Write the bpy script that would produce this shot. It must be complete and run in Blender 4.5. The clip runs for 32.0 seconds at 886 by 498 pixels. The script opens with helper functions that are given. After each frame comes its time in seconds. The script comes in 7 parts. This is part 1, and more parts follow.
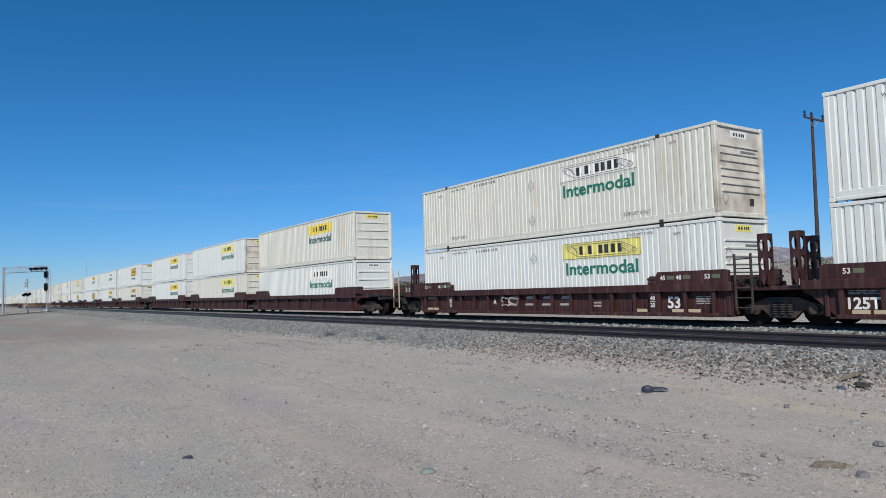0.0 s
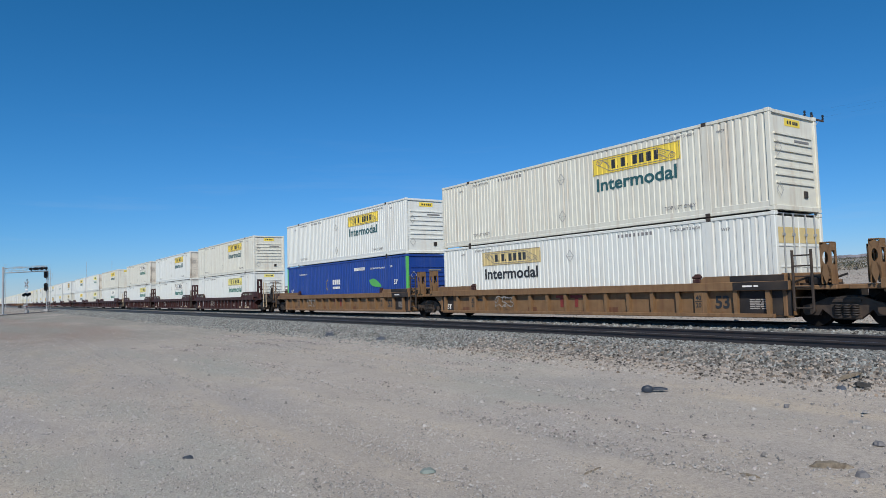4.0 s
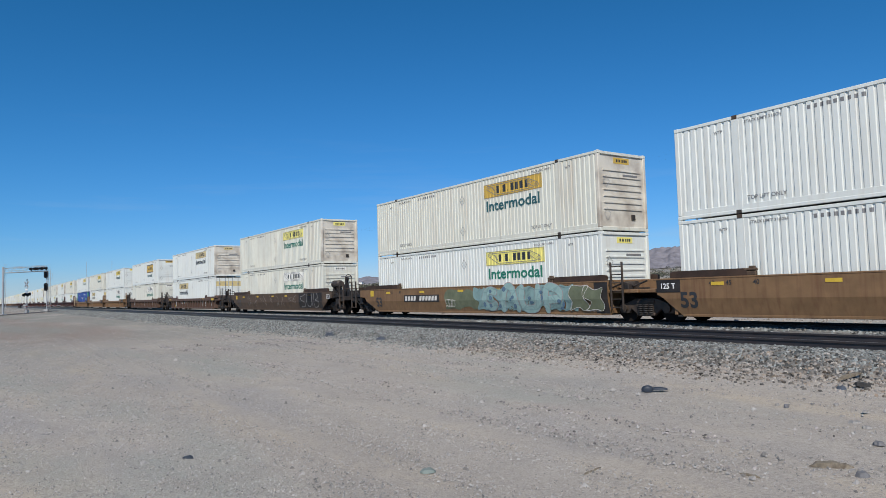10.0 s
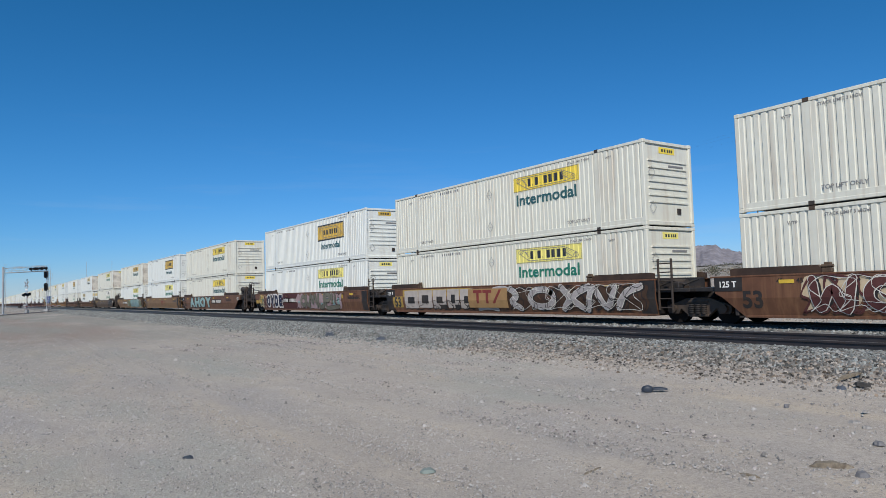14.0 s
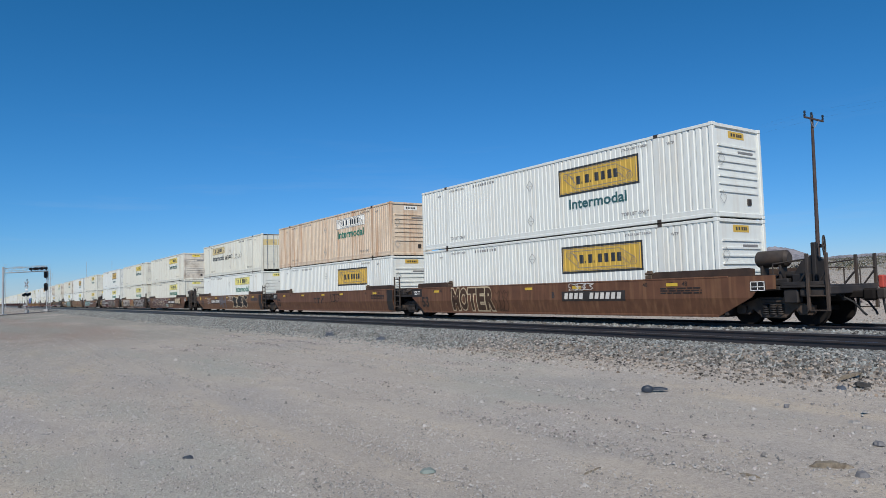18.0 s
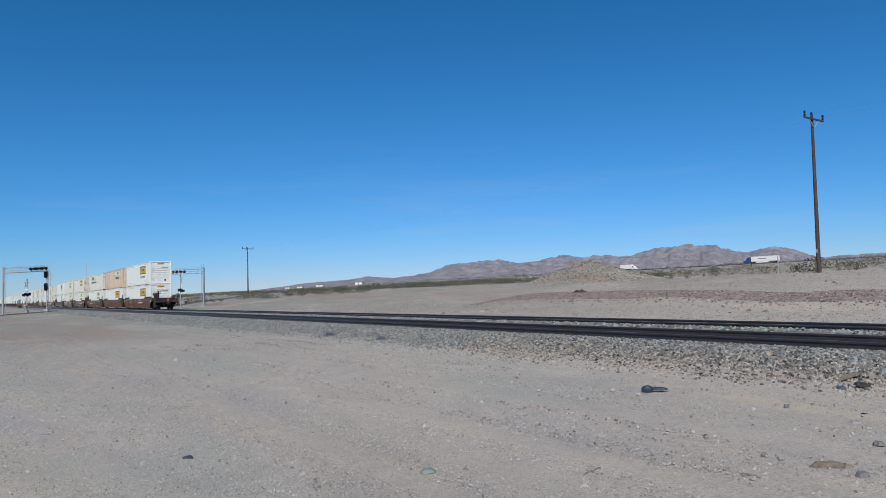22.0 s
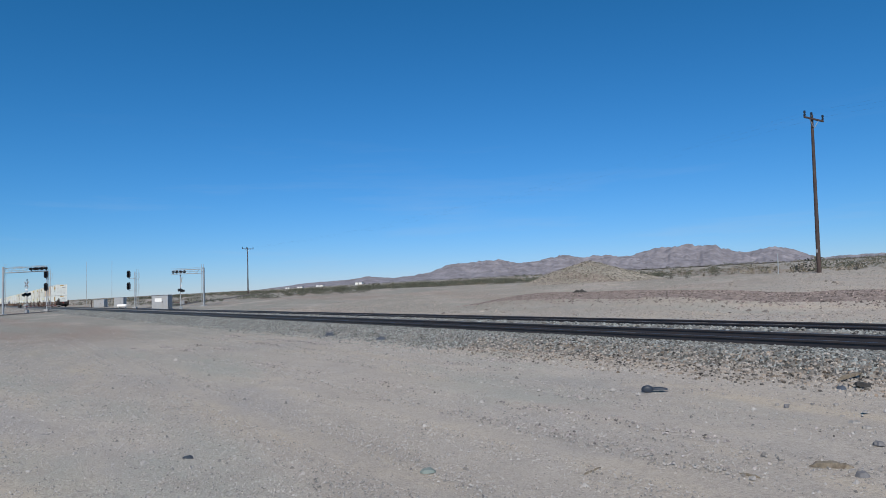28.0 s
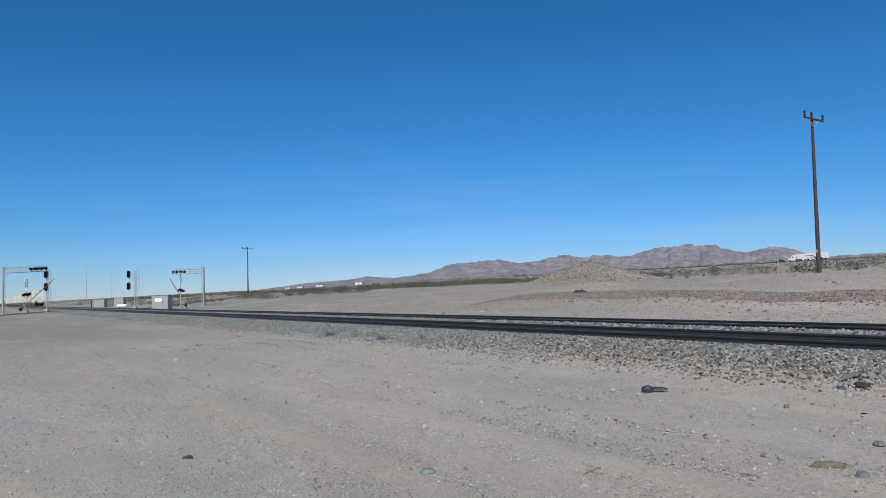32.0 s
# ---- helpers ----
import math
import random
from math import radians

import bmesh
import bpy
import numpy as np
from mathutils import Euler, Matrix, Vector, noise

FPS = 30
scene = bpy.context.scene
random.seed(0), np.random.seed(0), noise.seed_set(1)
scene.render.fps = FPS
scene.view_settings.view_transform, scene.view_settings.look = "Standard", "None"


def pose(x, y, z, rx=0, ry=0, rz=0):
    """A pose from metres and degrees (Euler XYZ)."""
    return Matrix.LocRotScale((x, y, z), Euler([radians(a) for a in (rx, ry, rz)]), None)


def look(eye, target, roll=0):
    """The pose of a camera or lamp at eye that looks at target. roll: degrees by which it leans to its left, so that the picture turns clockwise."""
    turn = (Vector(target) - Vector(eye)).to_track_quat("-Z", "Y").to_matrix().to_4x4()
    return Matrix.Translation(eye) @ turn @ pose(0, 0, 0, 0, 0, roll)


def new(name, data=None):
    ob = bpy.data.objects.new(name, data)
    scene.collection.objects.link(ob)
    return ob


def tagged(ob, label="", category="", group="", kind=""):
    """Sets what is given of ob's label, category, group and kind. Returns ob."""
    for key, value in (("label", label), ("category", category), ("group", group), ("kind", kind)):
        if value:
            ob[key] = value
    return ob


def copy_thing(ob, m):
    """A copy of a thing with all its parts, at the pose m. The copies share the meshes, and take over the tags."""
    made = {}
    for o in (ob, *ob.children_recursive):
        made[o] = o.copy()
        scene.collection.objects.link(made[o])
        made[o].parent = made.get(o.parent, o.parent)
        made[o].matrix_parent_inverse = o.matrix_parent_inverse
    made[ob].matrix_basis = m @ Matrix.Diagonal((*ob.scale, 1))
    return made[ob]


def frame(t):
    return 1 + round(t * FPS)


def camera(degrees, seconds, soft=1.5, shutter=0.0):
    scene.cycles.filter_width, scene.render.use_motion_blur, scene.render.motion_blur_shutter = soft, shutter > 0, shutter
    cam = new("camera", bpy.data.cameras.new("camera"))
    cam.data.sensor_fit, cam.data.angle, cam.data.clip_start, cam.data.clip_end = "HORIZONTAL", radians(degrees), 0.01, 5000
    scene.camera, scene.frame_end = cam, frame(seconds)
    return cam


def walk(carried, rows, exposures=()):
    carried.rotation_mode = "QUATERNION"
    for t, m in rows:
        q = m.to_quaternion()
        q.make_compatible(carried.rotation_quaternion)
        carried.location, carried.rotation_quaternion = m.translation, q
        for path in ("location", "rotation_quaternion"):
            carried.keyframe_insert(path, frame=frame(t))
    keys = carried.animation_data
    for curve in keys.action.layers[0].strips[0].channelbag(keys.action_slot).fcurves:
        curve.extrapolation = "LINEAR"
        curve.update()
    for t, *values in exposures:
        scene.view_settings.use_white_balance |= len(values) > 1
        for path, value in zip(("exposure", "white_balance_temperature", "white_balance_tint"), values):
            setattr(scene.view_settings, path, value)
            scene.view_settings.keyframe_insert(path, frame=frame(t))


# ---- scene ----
cam = camera(66.22, 32.0, soft=0.65)
EYE = pose(0, 0, 1.65, 93.566, 1.669, 55.478)
walk(cam, [(0.0, EYE), (32.0, EYE)], exposures=[(0.0, 0.0), (32.0, 0.0)])

# ---- world, sun ----
SUN_AZ, SUN_EL = radians(132.0), radians(42.0)   # compass turn from +y towards +x
world = bpy.data.worlds.new("desert_sky")
scene.world = world
world.use_nodes = True
wn = world.node_tree
wn.nodes.clear()
sky = wn.nodes.new("ShaderNodeTexSky")
sky.sky_type, sky.sun_disc = "NISHITA", False
sky.sun_elevation, sky.sun_rotation = SUN_EL, SUN_AZ
sky.altitude, sky.air_density, sky.dust_density, sky.ozone_density = 0, 1.0, 0.0, 6.0
bg = wn.nodes.new("ShaderNodeBackground")
bg.inputs["Strength"].default_value = 0.070
out = wn.nodes.new("ShaderNodeOutputWorld")
# dry desert air: red falls off faster than blue away from the horizon
split, join = wn.nodes.new("ShaderNodeSeparateColor"), wn.nodes.new("ShaderNodeCombineColor")
wn.links.new(sky.outputs[0], split.inputs[0])
for i, (power, gain) in enumerate(((1.55, 0.235), (1.0, 0.96), (1.1, 1.14))):
    pw, gn = wn.nodes.new("ShaderNodeMath"), wn.nodes.new("ShaderNodeMath")
    pw.operation, gn.operation = "POWER", "MULTIPLY"
    pw.inputs[1].default_value, gn.inputs[1].default_value = power, gain
    wn.links.new(split.outputs[i], pw.inputs[0])
    wn.links.new(pw.outputs[0], gn.inputs[0])
    wn.links.new(gn.outputs[0], join.inputs[i])
# faint high cirrus low over the horizon
wc, wm, wz = wn.nodes.new("ShaderNodeTexCoord"), wn.nodes.new("ShaderNodeMapping"), wn.nodes.new("ShaderNodeTexNoise")
wm.inputs["Scale"].default_value = (2.6, 2.6, 30.0)
wz.inputs["Scale"].default_value, wz.inputs["Detail"].default_value, wz.inputs["Roughness"].default_value = 1.0, 7.0, 0.62
wr, wmix = wn.nodes.new("ShaderNodeMapRange"), wn.nodes.new("ShaderNodeMix")
wr.inputs["From Min"].default_value, wr.inputs["From Max"].default_value, wr.inputs["To Max"].default_value = 0.55, 0.80, 0.22
wmix.data_type = "RGBA"
wmix.inputs[7].default_value = (6.2, 7.6, 9.4, 1.0)
wn.links.new(wc.outputs["Generated"], wm.inputs["Vector"])
wn.links.new(wm.outputs[0], wz.inputs["Vector"])
wn.links.new(wz.outputs["Fac"], wr.inputs["Value"])
wsep, wlow, wmul = wn.nodes.new("ShaderNodeSeparateXYZ"), wn.nodes.new("ShaderNodeMapRange"), wn.nodes.new("ShaderNodeMath")
wn.links.new(wc.outputs["Generated"], wsep.inputs[0])
wlow.inputs["From Min"].default_value, wlow.inputs["From Max"].default_value = 0.26, 0.05
wn.links.new(wsep.outputs[2], wlow.inputs["Value"])
wmul.operation = "MULTIPLY"
wn.links.new(wr.outputs[0], wmul.inputs[0])
wn.links.new(wlow.outputs[0], wmul.inputs[1])
wn.links.new(wmul.outputs[0], wmix.inputs[0])
wn.links.new(join.outputs[0], wmix.inputs[6])
wn.links.new(wmix.outputs[2], bg.inputs[0])
wn.links.new(bg.outputs[0], out.inputs[0])
sun = new("sun", bpy.data.lights.new("sun", "SUN"))
sun.data.energy, sun.data.angle, sun.data.color = 4.3, radians(0.5), (1.0, 0.94, 0.86)
sun.matrix_world = look((0, 0, 0), (-math.sin(SUN_AZ) * math.cos(SUN_EL), -math.cos(SUN_AZ) * math.cos(SUN_EL), -math.sin(SUN_EL)))

# ---- plan ----
TRACK_Y, RAIL_Z = 19.5, 0.43          # the track the train runs on
NEAR_Y, NEAR_Z = 12.75, 0.62          # the empty track in front
HALF = 8.075                          # half a 53-foot container
ROAD_X = -118.0                       # level crossing


# ---- geometry helpers ----
class Geo:
    """Collects vertices and faces for one mesh."""

    def __init__(self):
        self.v, self.f, self.s = [], [], []

    def add(self, verts, faces, smooth=False):
        n = len(self.v)
        self.v += [tuple(p) for p in verts]
        self.f += [tuple(i + n for i in face) for face in faces]
        self.s += [smooth] * len(faces)
        return self

    def box(self, x0, x1, y0, y1, z0, z1, c=0.0):
        """A block with chamfered edges of width c."""
        if x0 > x1: x0, x1 = x1, x0
        if y0 > y1: y0, y1 = y1, y0
        if z0 > z1: z0, z1 = z1, z0
        c = min(c, 0.45 * min(x1 - x0, y1 - y0, z1 - z0))
        if c <= 0:
            vs = [(x, y, z) for x in (x0, x1) for y in (y0, y1) for z in (z0, z1)]
            return self.add(vs, [(0, 1, 3, 2), (4, 6, 7, 5), (0, 4, 5, 1), (2, 3, 7, 6), (0, 2, 6, 4), (1, 5, 7, 3)])
        vs, idx = [], {}
        for i, (x, sx) in enumerate(((x0, 1), (x1, -1))):
            for j, (y, sy) in enumerate(((y0, 1), (y1, -1))):
                for k, (z, sz) in enumerate(((z0, 1), (z1, -1))):
                    for a, p in enumerate(((x, y + sy * c, z + sz * c), (x + sx * c, y, z + sz * c), (x + sx * c, y + sy * c, z))):
                        idx[i, j, k, a] = len(vs)
                        vs.append(p)
        q = lambda *ks: tuple(idx[k] for k in ks)
        fs = []
        for i in (0, 1):
            o = [(i, 0, 0, 0), (i, 0, 1, 0), (i, 1, 1, 0), (i, 1, 0, 0)]
            fs.append(q(*(o if i == 0 else o[::-1])))
            o = [(0, i, 0, 1), (1, i, 0, 1), (1, i, 1, 1), (0, i, 1, 1)]
            fs.append(q(*(o if i == 0 else o[::-1])))
            o = [(0, 0, i, 2), (0, 1, i, 2), (1, 1, i, 2), (1, 0, i, 2)]
            fs.append(q(*(o if i == 0 else o[::-1])))
        for i in (0, 1):
            for j in (0, 1):
                fs.append(q((i, j, 0, 0), (i, j, 1, 0), (i, j, 1, 1), (i, j, 0, 1)))
                fs.append(q((i, 0, j, 0), (i, 1, j, 0), (i, 1, j, 2), (i, 0, j, 2)))
                fs.append(q((0, i, j, 1), (1, i, j, 1), (1, i, j, 2), (0, i, j, 2)))
                for k in (0, 1):
                    fs.append(q((i, j, k, 0), (i, j, k, 1), (i, j, k, 2)))
        return self.add(vs, fs)

    def cyl(self, p0, p1, r, n=12, r1=None, caps=True):
        p0, p1 = Vector(p0), Vector(p1)
        r1 = r if r1 is None else r1
        d = (p1 - p0).normalized()
        a = d.orthogonal().normalized()
        b = d.cross(a)
        ring = [(a * math.cos(2 * math.pi * i / n) + b * math.sin(2 * math.pi * i / n)) for i in range(n)]
        self.add([p0 + o * r for o in ring] + [p1 + o * r1 for o in ring], [(i, (i + 1) % n, n + (i + 1) % n, n + i) for i in range(n)], True)
        if caps:
            self.add([p0 + o * r for o in ring], [tuple(range(n))[::-1]])
            self.add([p1 + o * r1 for o in ring], [tuple(range(n))])
        return self

    def pipe(self, pts, r, n=8):
        for a, b in zip(pts, pts[1:]):
            self.cyl(a, b, r, n)
        return self

    def slab(self, outline, y0, y1):
        """An (x, z) outline, given anticlockwise as seen from -y, pushed from y0 to y1."""
        n = len(outline)
        self.add([(x, y0, z) for x, z in outline] + [(x, y1, z) for x, z in outline],
                 [tuple(range(n)), tuple(range(n, 2 * n))[::-1]] + [((i + 1) % n, i, n + i, n + (i + 1) % n) for i in range(n)])
        return self

    def slab_x(self, outline, x0, x1):
        """A (y, z) outline pushed along x."""
        n = len(outline)
        self.add([(x0, y, z) for y, z in outline] + [(x1, y, z) for y, z in outline],
                 [tuple(range(n))[::-1], tuple(range(n, 2 * n))] + [(i, (i + 1) % n, n + (i + 1) % n, n + i) for i in range(n)])
        return self

    def torus(self, c, axis, r, t, n=20, m=6):
        axis = Vector(axis).normalized()
        a = axis.orthogonal().normalized()
        b = axis.cross(a)
        vs = []
        for i in range(n):
            d = a * math.cos(2 * math.pi * i / n) + b * math.sin(2 * math.pi * i / n)
            for j in range(m):
                u = 2 * math.pi * j / m
                vs.append(Vector(c) + d * (r + t * math.cos(u)) + axis * t * math.sin(u))
        return self.add(vs, [(i * m + j, ((i + 1) % n) * m + j, ((i + 1) % n) * m + (j + 1) % m, i * m + (j + 1) % m) for i in range(n) for j in range(m)], True)

    def mesh(self, name, mat):
        me = bpy.data.meshes.new(name)
        me.from_pydata(self.v, [], self.f)
        me.polygons.foreach_set("use_smooth", self.s)
        if mat:
            me.materials.append(mat)
        me.update()
        return me


def part(name, geo, mat, parent=None, label="", at=None):
    """One mesh object under a thing or a part; geo is a Geo or a mesh to share."""
    me = geo if isinstance(geo, bpy.types.Mesh) else geo.mesh(name, mat)
    ob = new(name, me)
    ob.parent = parent
    if at is not None:
        ob.matrix_basis = at
    if label:
        ob["label"] = label
    if name in ("number_mark", "logo_lettering", "end_lettering", "logo_scroll", "spray_paint", "spray_line", "blade_lettering", "stencil"):
        ob["kind"] = "stuff"
    return ob


def empty(name, m, label, category, group="", kind=""):
    ob = new(name)
    ob.empty_display_size = 0.3
    ob.matrix_basis = m
    return tagged(ob, label, category, group, kind)


def raw_mesh(name, verts, faces, mat, smooth=False):
    """A big mesh from numpy arrays: verts n x 3, faces m x k."""
    me = bpy.data.meshes.new(name)
    k = faces.shape[1]
    me.vertices.add(len(verts))
    me.vertices.foreach_set("co", np.ascontiguousarray(verts, dtype=np.float32).ravel())
    me.loops.add(faces.size)
    me.loops.foreach_set("vertex_index", np.ascontiguousarray(faces, dtype=np.int32).ravel())
    me.polygons.add(len(faces))
    me.polygons.foreach_set("loop_start", np.arange(0, faces.size, k, dtype=np.int32))
    me.polygons.foreach_set("use_smooth", np.full(len(faces), smooth))
    me.update(calc_edges=True)
    me.materials.append(mat)
    return me


TEXTS = {}


def text_mesh(words, size, mat, bold=0.0, shear=0.0):
    """Flat lettering in the built-in font, standing in the xz plane, facing -y, centred on its middle."""
    key = (words, size, mat.name, bold, shear)
    if key not in TEXTS:
        cu = bpy.data.curves.new("lettering", "FONT")
        cu.body, cu.size, cu.offset, cu.shear, cu.resolution_u = words, size, bold, shear, 3
        ob = bpy.data.objects.new("lettering", cu)
        me = bpy.data.meshes.new_from_object(ob)
        bpy.data.objects.remove(ob)
        co = np.empty(len(me.vertices) * 3, dtype=np.float32)
        me.vertices.foreach_get("co", co)
        co = co.reshape(-1, 3)
        mid = (co.min(0) + co.max(0)) / 2
        out = np.stack([co[:, 0] - mid[0], np.zeros(len(co)), co[:, 1] - mid[1]], 1)
        me.vertices.foreach_set("co", out.astype(np.float32).ravel())
        me.materials.clear()
        me.materials.append(mat)
        me.update()
        TEXTS[key] = me
    return TEXTS[key]


# ---- materials ----
def material(name, base, rough=0.7, metal=0.0, var=0.12, scale=3.0, stain=None, stain_amt=0.0, stain_scale=1.2, streak=False,
             bump=0.0, bump_scale=60.0, spec=0.4, emit=None, piece=0.0, island=False):
    """Base colour varied at two scales, with stains or streaks in a second colour and fine relief."""
    m = bpy.data.materials.new(name)
    m.use_nodes = True
    nt = m.node_tree
    b = nt.nodes["Principled BSDF"]
    b.inputs["Roughness"].default_value, b.inputs["Metallic"].default_value = rough, metal
    b.inputs["Specular IOR Level"].default_value = spec
    co = nt.nodes.new("ShaderNodeTexCoord")
    vec = co.outputs["Object"]
    L = nt.links.new

    def noise_tex(sc, detail=4, stretch=None):
        n = nt.nodes.new("ShaderNodeTexNoise")
        n.inputs["Scale"].default_value, n.inputs["Detail"].default_value = sc, detail
        if stretch:
            mp = nt.nodes.new("ShaderNodeMapping")
            mp.inputs["Scale"].default_value = stretch
            L(vec, mp.inputs["Vector"])
            L(mp.outputs[0], n.inputs["Vector"])
        else:
            L(vec, n.inputs["Vector"])
        return n.outputs["Fac"]

    def mixc(fac, a, c, mode="MIX"):
        x = nt.nodes.new("ShaderNodeMix")
        x.data_type, x.blend_type = "RGBA", mode
        for sock, val in ((x.inputs[0], fac), (x.inputs[6], a), (x.inputs[7], c)):
            if hasattr(val, "is_linked"):
                L(val, sock)
            else:
                sock.default_value = val if not isinstance(val, tuple) else (*val[:3], 1)
        return x.outputs[2]

    def ramp(fac, lo, hi):
        r = nt.nodes.new("ShaderNodeMapRange")
        r.inputs["From Min"].default_value, r.inputs["From Max"].default_value = lo, hi
        L(fac, r.inputs["Value"])
        return r.outputs[0]

    dark = tuple(c * (1 - var) for c in base)
    lite = tuple(min(1, c * (1 + var)) for c in base)
    col = mixc(ramp(noise_tex(scale), 0.3, 0.7), dark, lite)
    col = mixc(ramp(noise_tex(scale * 11), 0.25, 0.75), mixc(1.0, col, (1 - var * .5,) * 3, "MULTIPLY"), col)
    if piece:
        if island:
            g = nt.nodes.new("ShaderNodeNewGeometry")
            rnd = g.outputs["Random Per Island"]
        else:
            oi = nt.nodes.new("ShaderNodeObjectInfo")
            rnd = oi.outputs["Random"]
        col = mixc(rnd, mixc(1.0, col, (1 - piece,) * 3, "MULTIPLY"), mixc(1.0, col, (1 + piece,) * 3, "MULTIPLY"))
    if stain:
        f = noise_tex(stain_scale, 6, (6, 6, 0.35) if streak else None)
        g2 = nt.nodes.new("ShaderNodeMath")
        g2.operation, g2.use_clamp = "MULTIPLY", True
        L(ramp(f, 0.48, 0.75), g2.inputs[0])
        g2.inputs[1].default_value = stain_amt
        col = mixc(g2.outputs[0], col, stain)
    L(col, b.inputs["Base Color"])
    if bump:
        bp = nt.nodes.new("ShaderNodeBump")
        bp.inputs["Strength"].default_value, bp.inputs["Distance"].default_value = bump, 0.02
        L(noise_tex(bump_scale, 5), bp.inputs["Height"])
        L(bp.outputs[0], b.inputs["Normal"])
    if emit:
        b.inputs["Emission Color"].default_value = (*emit[:3], 1)
        b.inputs["Emission Strength"].default_value = emit[3]
    return m


WHITE = material("container_white", (0.690, 0.718, 0.675), 0.5, var=0.03, stain=(0.47, 0.39, 0.29), stain_amt=0.30, stain_scale=0.9, streak=True)
CREAM = material("container_cream", (0.665, 0.667, 0.578), 0.55, var=0.04, stain=(0.42, 0.33, 0.24), stain_amt=0.48, stain_scale=0.9, streak=True)
TAN = material("container_tan", (0.64, 0.53, 0.40), 0.6, var=0.08, stain=(0.42, 0.23, 0.12), stain_amt=0.95, stain_scale=0.55, streak=True)
BLUE = material("container_blue", (0.012, 0.05, 0.26), 0.4, var=0.08, stain=(0.10, 0.12, 0.22), stain_amt=0.35, streak=True)
GREEN = material("green_paint", (0.10, 0.42, 0.10), 0.45, var=0.05)
STEEL_D = material("dark_steel", (0.060, 0.049, 0.042), 0.6, 0.3, var=0.25, scale=5, stain=(0.16, 0.10, 0.06), stain_amt=0.5)
ROOF_W = material("roof_white", (0.72, 0.72, 0.70), 0.5, var=0.05, stain=(0.4, 0.36, 0.3), stain_amt=0.5)
SOOT_END = material("end_wall_dirty", (0.64, 0.60, 0.51), 0.55, var=0.05, stain=(0.16, 0.10, 0.06), stain_amt=0.75, stain_scale=1.1)
YELLOW = material("logo_yellow", (0.80, 0.61, 0.08), 0.4, var=0.05, scale=2)
LEMON = material("logo_lemon", (0.78, 0.70, 0.20), 0.4, var=0.05, scale=2)
GOLD = material("logo_gold", (0.58, 0.38, 0.07), 0.45, var=0.08)
FADED = material("logo_faded", (0.62, 0.50, 0.24), 0.5, var=0.08)
PALE = material("logo_pale", (0.78, 0.77, 0.70), 0.45, var=0.04)
INK = material("print_black", (0.03, 0.035, 0.04), 0.5, var=0.1)
INK_G = material("print_green", (0.022, 0.185, 0.125), 0.5, var=0.08)
INK_T = material("print_dark_teal", (0.03, 0.11, 0.12), 0.5, var=0.08)
INK_GREY = material("print_grey", (0.20, 0.20, 0.20), 0.6, var=0.1)
INK_FAINT = material("print_faint_grey", (0.40, 0.40, 0.38), 0.6, var=0.1)
PRINT_W = material("print_white", (0.78, 0.77, 0.73), 0.5, var=0.06)
MAROON = material("car_maroon", (0.045, 0.015, 0.014), 0.6, var=0.2, stain=(0.16, 0.10, 0.075), stain_amt=0.45, stain_scale=1.5, streak=True)
TAWNY = material("car_tawny", (0.165, 0.082, 0.040), 0.6, var=0.16, stain=(0.09, 0.05, 0.03), stain_amt=0.6, stain_scale=1.2, streak=True)
UMBER = material("car_umber", (0.098, 0.064, 0.040), 0.65, var=0.2, stain=(0.05, 0.038, 0.028), stain_amt=0.7, stain_scale=1.2, streak=True)
OCHRE = material("car_ochre", (0.205, 0.122, 0.060), 0.6, var=0.14, stain=(0.12, 0.055, 0.03), stain_amt=0.6, stain_scale=1.4, streak=True)
BROWN = material("car_brown", (0.105, 0.062, 0.043), 0.65, var=0.22, stain=(0.13, 0.085, 0.055), stain_amt=0.5, stain_scale=1.4, streak=True)
RUST = material("car_rust_brown", (0.125, 0.057, 0.031), 0.55, var=0.14, stain=(0.26, 0.14, 0.07), stain_amt=0.5, stain_scale=1.2, streak=True)
GUIDE_D = material("car_dirty_guide", (0.045, 0.027, 0.019), 0.7, var=0.3, stain=(0.09, 0.05, 0.03), stain_amt=0.6)
# sooty black of the cars, also used where shade is put in as colour
SOOT_SHADE = material("car_soot_shade_black", (0.022, 0.020, 0.020), 0.65, var=0.3, stain=(0.08, 0.06, 0.045), stain_amt=0.5)
# near-black base and low gloss carry the shade cast by the car side
WHEEL = material("wheel_steel", (0.014, 0.012, 0.011), 0.85, 0.0, var=0.25, stain=(0.035, 0.025, 0.018), stain_amt=0.35, spec=0.15)
RAIL_M = material("rail_steel", (0.075, 0.068, 0.070), 0.42, 0.6, var=0.15, stain=(0.10, 0.06, 0.045), stain_amt=0.5, stain_scale=2)
GALV = material("galvanised", (0.42, 0.44, 0.45), 0.45, 0.4, var=0.1, stain=(0.25, 0.24, 0.22), stain_amt=0.4)
WOOD = material("pole_wood", (0.060, 0.042, 0.038), 0.85, var=0.25, scale=4, stain=(0.12, 0.09, 0.075), stain_amt=0.5, streak=True, bump=0.5, bump_scale=30)
SIG_BLACK = material("signal_black", (0.018, 0.020, 0.024), 0.5, var=0.15)
BAND_RED = material("gate_band_red", (0.16, 0.02, 0.018), 0.5, var=0.1)
SIG_RED = material("signal_red", (0.5, 0.02, 0.015), 0.4, var=0.1)
CAB_BLUE = material("tractor_blue", (0.025, 0.075, 0.19), 0.35, var=0.05)
CAB_GREY = material("cabinet_grey", (0.33, 0.34, 0.345), 0.5, var=0.06, stain=(0.3, 0.27, 0.22), stain_amt=0.4)
GLASS_D = material("dark_glass", (0.02, 0.025, 0.03), 0.1, var=0.1)
